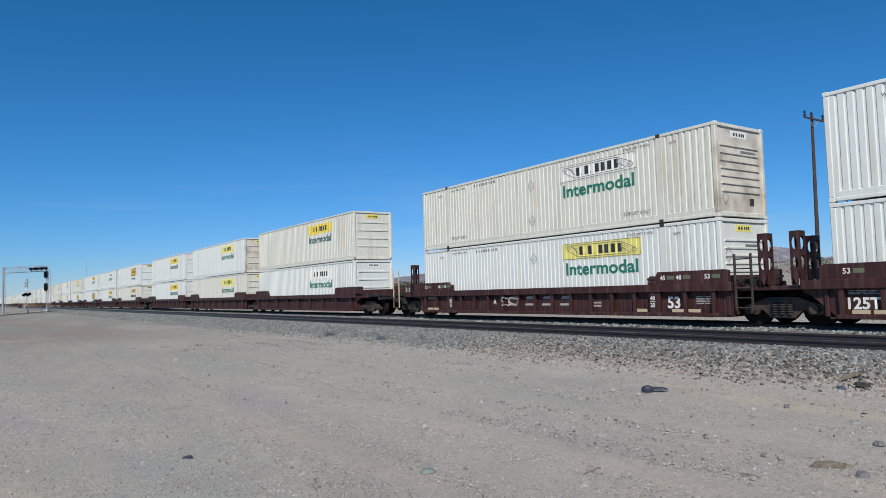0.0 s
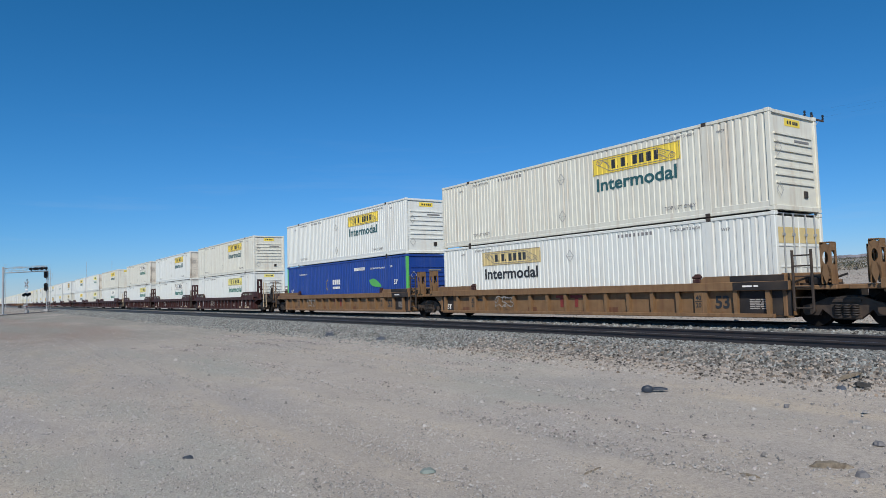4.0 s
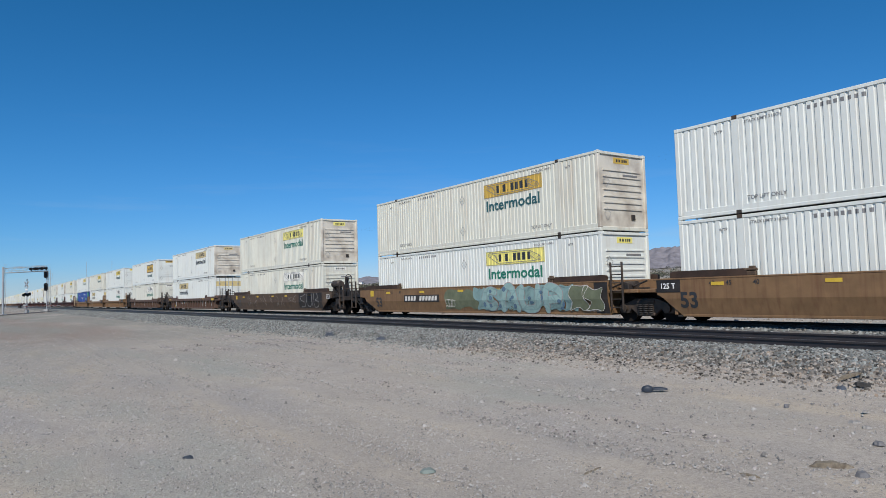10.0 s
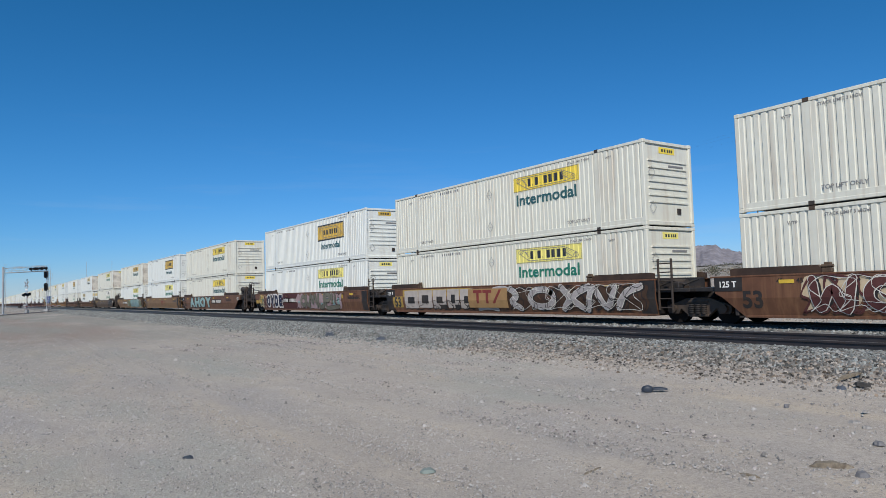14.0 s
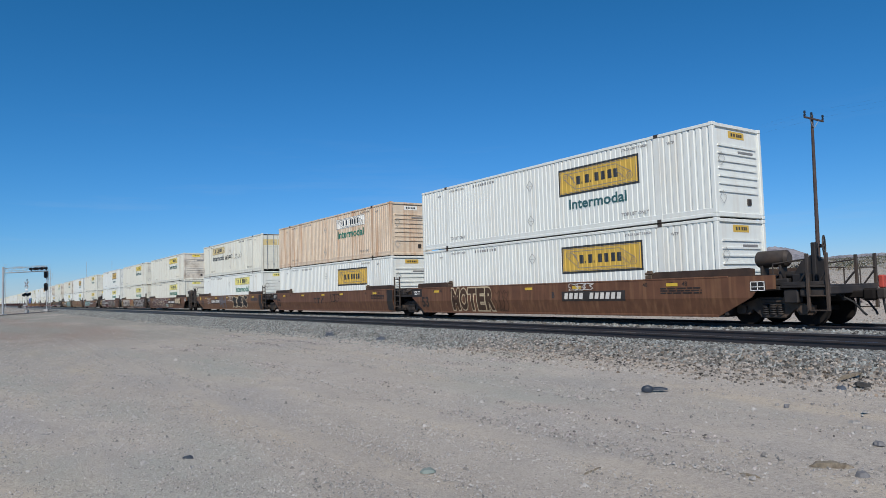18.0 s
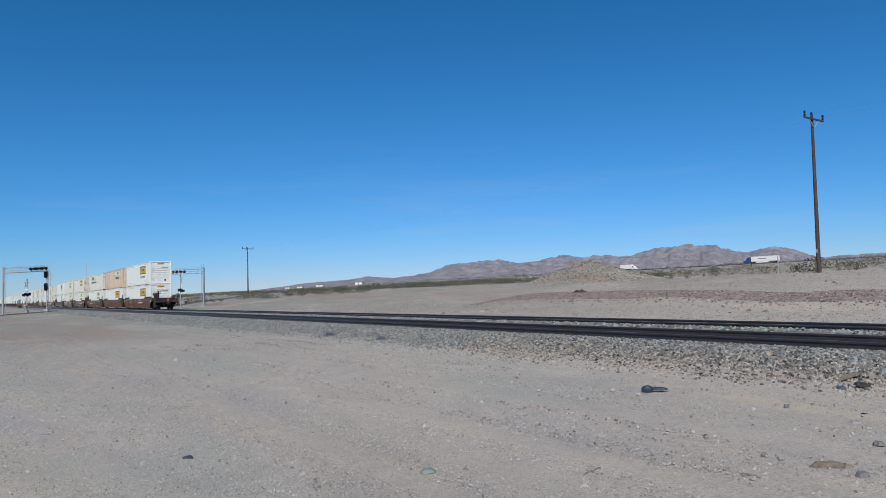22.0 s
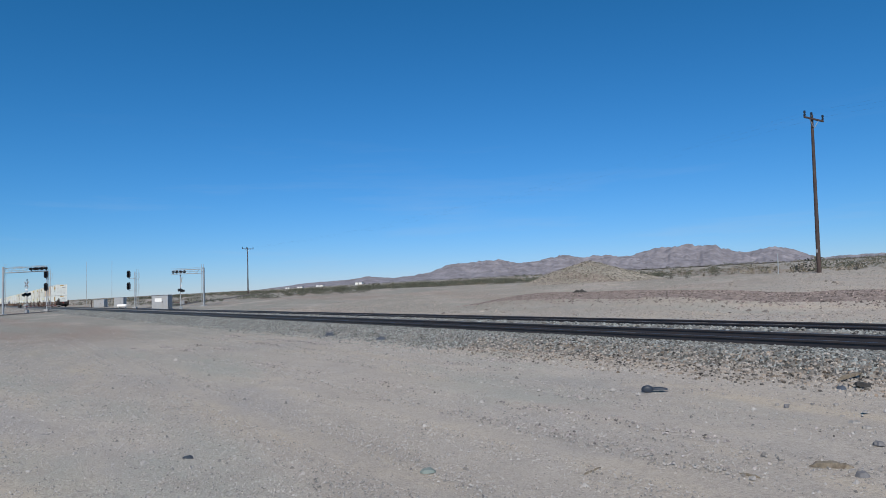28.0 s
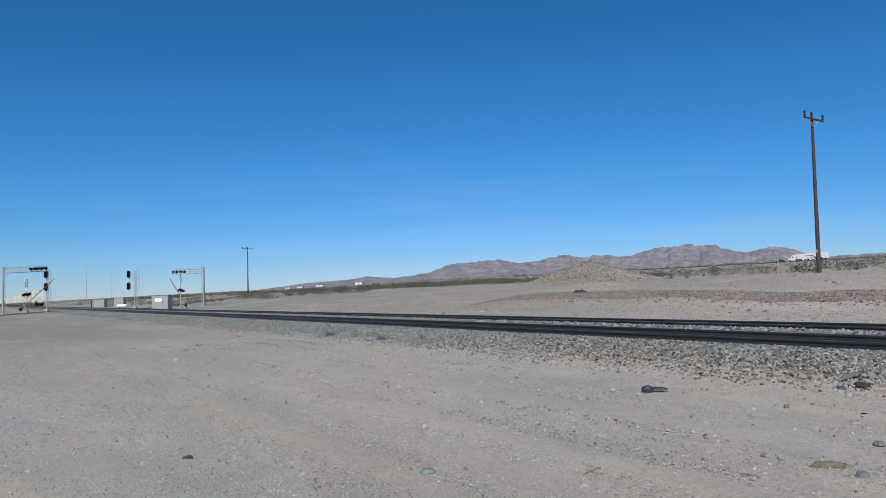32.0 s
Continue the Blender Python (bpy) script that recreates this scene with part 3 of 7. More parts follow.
def container(look_mat, logo, end_mat=None, full=True, blue=False, end_tag=None, facing=-1):
    """A 53-foot container with its front wall at +x and its doors at -x. logo: (plate, frame, word below, ink)."""
    ob = empty("container", Matrix(), "", "container")
    mk = look_mat.name
    em = end_mat or look_mat
    s_in = CW - 0.02

    def p(name, key, make, mat, label="", at=None, parent=None):
        return part(name, cached((name, key, mat.name), lambda: make().mesh(name, mat)), None, parent or ob, label, at)

    for side in (-1, 1):
        def panel():
            g = Geo()
            for sec in SECTIONS:
                corr_sheet(g, sec[0], sec[1], 0.26, CH - 0.10, s_in, sec, 0, side)
            return g
        p("side_panel", side, panel, look_mat)
        y0, y1 = sorted((side * (CW - 0.08), side * (CW - 0.002)))
        p("top_rail", side, lambda: Geo().box(-8.0, 8.0, y0, y1, CH - 0.115, CH - 0.015, 0.012), look_mat)
        p("bottom_rail", side, lambda: Geo().box(-8.0, 8.0, y0, y1, 0.02, 0.12, 0.012).box(-7.98, 7.98, side * (CW - 0.06), side * (CW - 0.016), 0.10, 0.28, 0.012), look_mat)
        for x in (-8.0, 8.0):
            cm = GREEN if blue else (em if x > 0 else look_mat)
            p("corner_post", (side, x), lambda: Geo().box(x - 0.075, x + 0.075, side * (CW - 0.14), side * CW, 0.12, CH - 0.12, 0.02), cm)
        for x in (-6.0, 6.0):
            p("lift_post", (side, x), lambda: Geo().box(x - 0.125, x + 0.125, side * (CW - 0.10), side * (CW - 0.010), 0.10, CH - 0.02, 0.012), look_mat)
        if full:
            for x in (-6.0, 6.0):
                for z in (0.0, CH - 0.118):
                    p("lift_casting", (side, x, z), lambda: Geo().box(x - 0.09, x + 0.09, side * (CW - 0.16), side * (CW + 0.004), z, z + 0.118, 0.012), STEEL_D, "dark steel lifting casting")
            for x in (-8.0, 8.0):
                for z in (0.0, CH - 0.118):
                    p("corner_casting", (side, x, z), lambda: Geo().box(x - 0.078, x + 0.078, side * (CW - 0.16), side * (CW + 0.004), z, z + 0.118, 0.012), look_mat)
    p("roof", 0, lambda: Geo().box(-7.95, 7.95, -CW + 0.07, CW - 0.07, CH - 0.05, CH - 0.022), ROOF_W)
    if full:
        p("floor", 0, lambda: Geo().box(-7.95, 7.95, -CW + 0.07, CW - 0.07, 0.10, 0.16), STEEL_D)

    # front wall with flat horizontal ribs
    def wall():
        g = Geo().box(7.93, 8.02, -CW + 0.12, CW - 0.12, 0.10, CH - 0.10)
        return g
    p("front_wall", 0, wall, em)
    p("front_header", 0, lambda: Geo().box(7.95, 8.07, -CW + 0.13, CW - 0.13, CH - 0.13, CH - 0.02, 0.012), look_mat)
    p("front_sill", 0, lambda: Geo().box(7.95, 8.07, -CW + 0.13, CW - 0.13, 0.02, 0.16, 0.012), look_mat)
    for k in range(7):
        z = 0.78 + k * 0.235
        if full or k % 2 == 0:
            p("wall_rib", k, lambda: Geo().slab_x([(-1.02, z), (1.02, z), (1.0, z + 0.055), (-1.0, z + 0.055)], 8.02, 8.055), em)
    tag = end_tag or (None if blue else logo[0])
    if tag:
        p("end_label", tag.name, lambda: Geo().box(8.021, 8.026, -0.42, 0.42, CH - 0.42, CH - 0.20), tag, "brand label on the end wall")
        p("end_lettering", tag.name, lambda: Geo().box(8.027, 8.030, -0.28, -0.20, CH - 0.36, CH - 0.26).box(8.027, 8.030, -0.14, -0.06, CH - 0.36, CH - 0.26).box(8.027, 8.030, 0.02, 0.09, CH - 0.36, CH - 0.26).box(8.027, 8.030, 0.13, 0.20, CH - 0.36, CH - 0.26).box(8.027, 8.030, 0.23, 0.30, CH - 0.36, CH - 0.26), INK)
    if full:
        for zz in (0.62, 1.80):
            def diamond():
                g = Geo()
                pts = [(-1.05, zz), (-0.88, zz - 0.2), (-0.71, zz), (-0.88, zz + 0.2)]
                for (ya, za), (yb, zb) in zip(pts, pts[1:] + pts[:1]):
                    g.add([(8.062, ya, za - 0.016), (8.062, yb, zb - 0.016), (8.062, yb, zb + 0.016), (8.062, ya, za + 0.016)], [(0, 1, 2, 3)])
                return g
            p("end_placard", zz, diamond, INK_FAINT)
        p("air_vent", 0, lambda: Geo().box(8.02, 8.06, 0.42, 0.62, 0.42, 0.62, 0.01), STEEL_D)
        p("document_holder", 0, lambda: Geo().box(8.02, 8.045, 0.05, 0.85, 2.02, 2.10, 0.01), INK_GREY)
    # doors with lock rods
    for k, (a, c) in enumerate(((-CW + 0.12, -0.01), (0.01, CW - 0.12))):
        d = p("door", k, lambda: Geo().box(-8.03, -7.95, a, c, 0.14, CH - 0.13, 0.015), look_mat)
        if full:
            for f in (0.28, 0.72):
                yy = a + (c - a) * f
                p("locking_bar", (k, f), lambda: Geo().cyl((-8.065, yy, 0.06), (-8.065, yy, CH - 0.06), 0.022, 8).box(-8.09, -8.03, yy - 0.05, yy + 0.05, 0.5, 0.58).box(-8.09, -8.03, yy - 0.05, yy + 0.05, 2.2, 2.28), GALV, parent=d)
            if facing > 0:
                for zr in (0.7, 1.3, 1.9):
                    p("door_rib", (k, zr), lambda: Geo().box(-8.045, -8.028, a + 0.06, c - 0.06, zr, zr + 0.05, 0.006), look_mat, parent=d)
                p("door_label", (k, "l"), lambda: Geo().box(-8.036, -8.031, a + 0.03, c - 0.03, 2.0, 2.45), plate_of(logo), parent=d)
    plate, frame_mat, word, ink = logo
    sec = SECTIONS[1]
    for side in (facing,):
        if plate:
            big = frame_mat is not None
            x0, x1 = (1.55, 5.18) if big else (1.45, 5.14)
            z0, z1 = (1.51, 2.36) if big else (1.95, 2.55)
            if big:
                p("logo_frame", (side, big), lambda: corr_sheet(Geo(), x0 - 0.09, x1 + 0.09, z0 - 0.08, z1 + 0.08, s_in, sec, 0.003, side), frame_mat, "dark border of the logo panel")
            lp = p("logo_panel", (side, big), lambda: corr_sheet(Geo(), x0, x1, z0, z1, s_in, sec, 0.005, side), plate, "brand logo panel with plain bars")
            zc = (z0 + z1) / 2
            wx0, wx1 = (x0 + 0.235 * (x1 - x0), x0 + 0.77 * (x1 - x0))
            p("logo_lettering", (side, big), lambda: bars_word(wx0, wx1, zc - 0.15, zc + 0.16, WORD, s_in, sec, side), INK, parent=lp)
            if full:
                p("logo_scroll", (side, big), lambda: banner(x0, x1, z0, z1, side), INK_GREY, parent=lp)
        if word:
            wide, tall, xx, zz = (3.36, 0.46, 3.30, 1.60) if frame_mat is None else (2.72, 0.38, 3.35, 1.09)
            turn = 0 if side < 0 else 180
            me = text_mesh("Intermodal", 0.66, ink, 0.016)
            w0, _, h0 = me_size(me)
            part("lettering", me, None, ob, "word Intermodal in green print", pose(xx, side * (s_in + 0.006), zz, 0, 0, turn) @ Matrix.Diagonal((wide / w0, 1, tall / h0, 1)))
        if full and not blue:
            turn = 0 if side < 0 else 180
            for words, size, x, zz in (("TOP LIFT ONLY", 0.165, 5.03, 0.44), ("TOP LIFT ONLY", 0.165, -5.15, 0.44), ("STACK LIMIT 3 HIGH", 0.12, 5.1, 2.64), ("STACK LIMIT 3 HIGH", 0.12, -5.15, 2.64), ("WTP", 0.13, 6.55, 2.52), ("WTP", 0.13, -6.55, 2.50)):
                part("stencil", text_mesh(words, size, INK_GREY, 0.002), None, ob, "", pose(x, side * (s_in + 0.006), zz, 0, 0, turn))
            for x, zz in ((-0.15, 2.10), (-0.15, 0.70)):
                dia = [(x - 0.19, zz), (x, zz - 0.21), (x + 0.19, zz), (x, zz + 0.21), (x - 0.19, zz)]
                p("placard_holder", (side, x, zz), lambda: stroke(stroke(Geo(), dia, 0.022, s_in + 0.010, side), [(x - 0.17, zz - 0.02), (x + 0.17, zz - 0.02)], 0.018, s_in + 0.010, side), INK_FAINT)
            p("number_mark", side, lambda: number_marks(side), INK_GREY)
    return ob


def plate_of(logo):
    return logo[0] or GREEN


def number_marks(side):
    g = Geo()
    for i in range(9):
        corr_sheet(g, -3.9 + 0.17 * i, -3.9 + 0.17 * i + 0.09, 2.57, 2.68, CW - 0.02, SECTIONS[1], 0.004, side)
    return g


# ---- well cars ----
WHEEL_R = 0.455
SPINNING = []       # wheelsets of the cars that pass near


def wheelset(parent, x, n=20):
    """An axle with two wheels; the wheels are parts of it on the cars that pass near."""
    wheel = lambda s: Geo().cyl((0, s * 0.70, 0), (0, s * 0.83, 0), WHEEL_R, n).cyl((0, s * 0.66, 0), (0, s * 0.70, 0), WHEEL_R + 0.028, n).cyl((0, s * 0.83, 0), (0, s * 0.86, 0), WHEEL_R * 0.42, 14)
    axle = part("wheelset", cached(("axle", n), lambda: Geo().cyl((0, -0.98, 0), (0, 0.98, 0), 0.085, 10).mesh("wheelset", WHEEL)), None, parent, at=pose(x, 0, WHEEL_R))
    for s in (-1, 1):
        part("wheel", cached(("wheel", s, n), lambda: wheel(s).mesh("wheel", WHEEL)), None, axle)
    if n > 12:
        SPINNING.append(axle)
    return axle


def truck(parent, x, full=True):
    """A three-piece bogie: two wheelsets, two cast side frames with springs, a bolster."""
    for dx in (-0.89, 0.89):
        wheelset(parent, x + dx, 20 if full else 12)
    for s in (-1, 1):
        def frame_geo():
            g = Geo()
            y0, y1 = sorted((s * 0.92, s * 1.06))
            g.slab([(-1.12, 0.36), (-1.06, 0.30), (-0.72, 0.30), (-0.62, 0.46), (-0.30, 0.20), (0.30, 0.20), (0.62, 0.46), (0.72, 0.30), (1.06, 0.30), (1.12, 0.36), (1.12, 0.56), (0.80, 0.64), (0.42, 0.78), (-0.42, 0.78), (-0.80, 0.64), (-1.12, 0.56)], y0, y1)
            for wx in (-0.89, 0.89):
                g.cyl((wx, s * 1.04, WHEEL_R), (wx, s * 1.15, WHEEL_R), 0.13, 12)
            g.box(-0.36, 0.36, s * 1.04, s * 1.10, 0.22, 0.30, 0.01).box(-0.36, 0.36, s * 1.04, s * 1.10, 0.64, 0.72, 0.01)
            return g
        part("side_frame", cached(("side_frame", s), lambda: frame_geo().mesh("side_frame", STEEL_D)), None, parent, at=pose(x, 0, 0))
        if full:
            def springs():
                g = Geo()
                for wx in (-0.22, 0.0, 0.22):
                    for k in range(5):
                        g.torus((wx, s * 1.08, 0.32 + 0.062 * k), (0, 0, 1), 0.07, 0.024, 10, 5)
                return g
            # black springs: the shadow over the truck is put into their colour
            part("spring_set", cached(("springs", s), lambda: springs().mesh("spring_set", SOOT_SHADE)), None, parent, at=pose(x, 0, 0))
    part("bolster", cached("bolster", lambda: Geo().box(-0.22, 0.22, -1.0, 1.0, 0.52, 0.80, 0.03).mesh("bolster", SOOT_SHADE)), None, parent, at=pose(x, 0, 0))


def mirror(pts, s):
    """An outline mirrored in x when s is -1, kept anticlockwise."""
    return pts if s > 0 else [(-x, z) for x, z in pts][::-1]


CARW = 1.50
CREASE = 0.785


def tuck(z):
    """How far the lower half of a smooth car side leans in at height z."""
    return max(0.0, CREASE - z) * 0.24


def well_car(style, left, right, full=True, body=None, number="A"):
    """A well car for one container stack. style: smooth or ribbed; left and right: coupled or joint ends."""
    body = body or BROWN
    ob = empty("well_car", Matrix(), "", "rail car")
    key = (style, left, right, body.name)
    smooth = style == "smooth"
    post_paint = {MAROON: G_CREAM, OCHRE: OCHRE}.get(body, STEEL_D)
    top = 1.40 if smooth else 1.23
    guide = 1.63
    for s in (-1, 1):
        ya, yb = sorted((s * (CARW - 0.045), s * CARW))

        def outline():
            arch = [(9.15, 0.80), (9.30, 1.00), (9.85, 1.02)] if smooth else [(8.10, 0.50), (8.30, 0.74), (8.62, 0.90), (9.05, 0.97), (9.85, 0.98)]
            pts = [(-8.0, 0.24), (8.0, 0.24)]
            if right == "coupled":
                pts += arch + [(9.85, top)]
            else:
                pts += [(8.45, 0.24), (8.45, top)]
            if left == "coupled":
                pts += [(-9.85, top)] + [(-x, z) for x, z in arch[::-1]]
            else:
                pts += [(-8.85, top), (-8.85, 0.92), (-8.62, 0.80)]
            return pts
        if smooth:
            def sheet():
                """An upright upper half and a lower half that tucks in under the crease."""
                pts = outline()
                cut = lambda a, b: (a[0] + (b[0] - a[0]) * (CREASE - a[1]) / (b[1] - a[1]), CREASE)
                up, low = [], []
                for a, b in zip(pts, pts[1:] + pts[:1]):
                    (up if a[1] >= CREASE else low).append(a)
                    if (a[1] - CREASE) * (b[1] - CREASE) < 0:
                        up.append(cut(a, b)), low.append(cut(a, b))
                g = Geo().slab(up, ya, yb)
                n0 = len(g.v)
                g.slab(low, ya, yb)
                g.v[n0:] = [(x, y - s * tuck(z), z) for x, y, z in g.v[n0:]]
                return g
            part("side_sheet", cached(("side_sheet", key, s), lambda: sheet().mesh("side_sheet", body)), None, ob)
            part("bottom_chord", cached(("bchord", s, body.name), lambda: Geo().box(-8.0, 8.0, s * (CARW - 0.05 - tuck(0.27)), s * (CARW + 0.015 - tuck(0.27)), 0.22, 0.30, 0.012).mesh("bottom_chord", body)), None, ob)
            part("top_chord", cached(("tchord", s, body.name), lambda: Geo().box(-9.0, 8.45, s * (CARW - 0.12), s * (CARW + 0.012), 1.37, 1.42, 0.01).mesh("top_chord", body)), None, ob)
        else:
            yi0, yi1 = sorted((s * (CARW - 0.190), s * (CARW - 0.165)))
            part("side_sheet", cached(("side_sheet", key, s), lambda: Geo().slab(outline(), yi0, yi1).mesh("side_sheet", body)), None, ob)
            part("top_chord", cached(("tchord_r", s, body.name), lambda: Geo().box(-8.85, 8.45, s * (CARW - 0.19), s * (CARW + 0.01), 0.99, 1.24, 0.012).mesh("top_chord", body)), None, ob)
            part("bottom_chord", cached(("bchord_r", s, body.name), lambda: Geo().box(-8.0, 8.0, s * (CARW - 0.12), s * (CARW - 0.01), 0.23, 0.34, 0.012).mesh("bottom_chord", body)), None, ob)
            rib = cached(("rib", s, body.name), lambda: Geo().slab([(-0.05, 0.33), (0.05, 0.33), (0.07, 1.0), (-0.07, 1.0)], *sorted((s * (CARW - 0.166), s * (CARW - 0.03)))).mesh("side_rib", body))
            close = full and s < 0
            for i in range(17 if close else (9 if full or s < 0 else 0)):
                part("side_rib", rib, None, ob, at=pose(-7.85 + i * (0.98 if close else 1.96), 0, 0))
        # raised container guides over the end thirds
        for e, kind in ((-1, left), (1, right)):
            x0, x1 = (5.75, 9.2 if kind == "coupled" else 8.35)
            guide = 1.36 if not smooth and body is BROWN else 1.42 if not smooth and body is OCHRE else 1.63
            gm = cached(("guide", s, e, kind, smooth, body.name, guide), lambda: Geo().slab(mirror([(x0, top), (x1, top), (x1, guide - 0.03), (x1 - 0.15, guide), (x0 + 0.12, guide), (x0, (top + guide) / 2)], e), *sorted((s * (CARW - 0.16), s * (CARW - 0.03)))).mesh("container_guide", GUIDE_D if smooth else body))
            part("container_guide", gm, None, ob)
    part("well_floor", cached(("floor", body.name), lambda: Geo().box(-8.2, 8.2, -1.36, 1.36, 0.22, 0.27).mesh("well_floor", SOOT_SHADE)), None, ob)
    for e, kind in ((-1, left), (1, right)):
        reach = 9.9 if kind == "coupled" else 9.64
        part("end_deck", cached(("deck", e, kind, body.name), lambda: Geo().box(e * 8.25, e * reach, -1.38, 1.38, 0.98, 1.10, 0.02).box(e * 8.2, e * 8.32, -1.38, 1.38, 0.27, 1.45, 0.02).mesh("end_deck", body if not smooth else SOOT_SHADE)), None, ob)
        part("centre_sill", cached(("sill", e, kind), lambda: Geo().box(e * 8.2, e * (11.0 if kind == "coupled" else 9.69), -0.22, 0.22, 0.66, 0.98, 0.02).mesh("centre_sill", SOOT_SHADE)), None, ob)
        if kind == "coupled":
            truck(ob, e * 9.52, full)
            def gear():
                g = Geo().box(e * 10.9, e * 11.50, -0.12, 0.12, 0.72, 0.92, 0.03).box(e * 11.46, e * 11.76, -0.17, 0.10, 0.66, 0.98, 0.05)
                return g
            part("coupler", cached(("coupler", e), lambda: gear().mesh("coupler", WHEEL)), None, ob)
            part("end_platform", cached(("platform", e, smooth), lambda: Geo().box(e * 9.9, e * (11.2 if smooth else 11.0), -1.36, 1.36, 1.04, 1.10, 0.01).box(e * (11.08 if smooth else 10.85), e * (11.22 if smooth else 10.98), -1.32, 1.32, 0.86, 1.06, 0.015).box(e * 9.9, e * 11.1, -1.34, -1.26, 1.10, 1.20, 0.01).mesh("end_platform", SOOT_SHADE)), None, ob)
            if full:
                for s in (-1, 1):
                    pa, pb = (10.67, 11.17) if smooth else (10.46, 11.0) if body is MAROON else (10.2, 10.73)
                    thin = 0.04 if smooth else 0.028
                    for px, h in ((pa, 1.94 if smooth else 2.05 if body is BROWN else 2.35), (pb, 1.94 if smooth else 2.05 if body is BROWN else 2.25)):
                        part("hand_post", cached(("hpost", e, s, px, smooth, body.name), lambda: Geo().box(e * px - thin, e * px + thin, s * 1.36 - thin, s * 1.36 + thin, 0.42, h, 0.01).mesh("hand_post", STEEL_D if smooth else post_paint)), None, ob)
                    part("stirrup", cached(("stirrup", e, s, pa), lambda: Geo().box(e * pa, e * pb, s * 1.33, s * 1.40, 0.42, 0.455, 0.008).box(e * pa, e * pb, s * 1.33, s * 1.40, 0.80, 0.835, 0.008).box(e * (pb - 0.03), e * pb, s * 1.35, s * 1.39, 0.42, 1.0).mesh("stirrup", STEEL_D)), None, ob)
                    part("end_rail", cached(("erail", e, s, pa), lambda: Geo().pipe([(e * pb, s * 1.36, 1.55), (e * pb, s * 0.45, 1.55), (e * pb, s * 0.45, 1.1)], 0.018, 6).mesh("end_rail", STEEL_D)), None, ob)
                    part("air_hose", cached(("ahose", e, s), lambda: Geo().pipe([(e * 11.0, s * 0.42, 0.82), (e * 11.35, s * 0.40, 0.62), (e * 11.55, s * 0.36, 0.36), (e * 11.6, s * 0.30, 0.28)], 0.03, 6).mesh("air_hose", RUBBER)), None, ob)
                    part("end_brace", cached(("ebrace", e, s, pa), lambda: Geo().pipe([(e * pa, s * 1.36, 1.5), (e * (pa + (-0.32 if smooth else 0.4)), s * 1.3, 1.1)], 0.03, 6).pipe([(e * pb, s * 1.36, 1.5), (e * (pb - 0.28), s * 1.3, 1.1)], 0.025, 6).box(e * 9.95, e * 10.35, s * 1.02, s * 1.30, 0.62, 1.0, 0.03).box(e * 10.4, e * pb, s * 0.9, s * 1.30, 0.80, 1.02, 0.03).mesh("end_brace", SOOT_SHADE)), None, ob)
                    part("grab_rail", cached(("grab", e, s, pa), lambda: Geo().pipe([(e * 9.7, s * 1.3, 1.70), (e * pa, s * 1.36, 1.80)], 0.022, 6).cyl((e * 9.7, s * 1.3, 1.2), (e * 9.7, s * 1.3, 1.70), 0.02, 6).mesh("grab_rail", STEEL_D)), None, ob)
        else:
            if e > 0:
                truck(ob, 9.70, full)
            if full and e > 0:
                ladder(ob, e)
        if full and kind == "coupled" and e > 0:
            brake_gear(ob, smooth, body)
    if full:
        dress_car(ob, style, left, right, body)
    return ob


def ladder(ob, e):
    def lad():
        g = Geo()
        for dx in (8.55, 9.05):
            g.box(dx - 0.03, dx + 0.03, -1.45, -1.39, 0.42, 2.05, 0.008)
        for k in range(6):
            g.cyl((8.55, -1.42, 0.5 + 0.28 * k), (9.05, -1.42, 0.5 + 0.28 * k), 0.02, 6)
        return g
    part("ladder", cached("ladder", lambda: lad().mesh("ladder", STEEL_D)), None, ob, "dark steel end ladder")


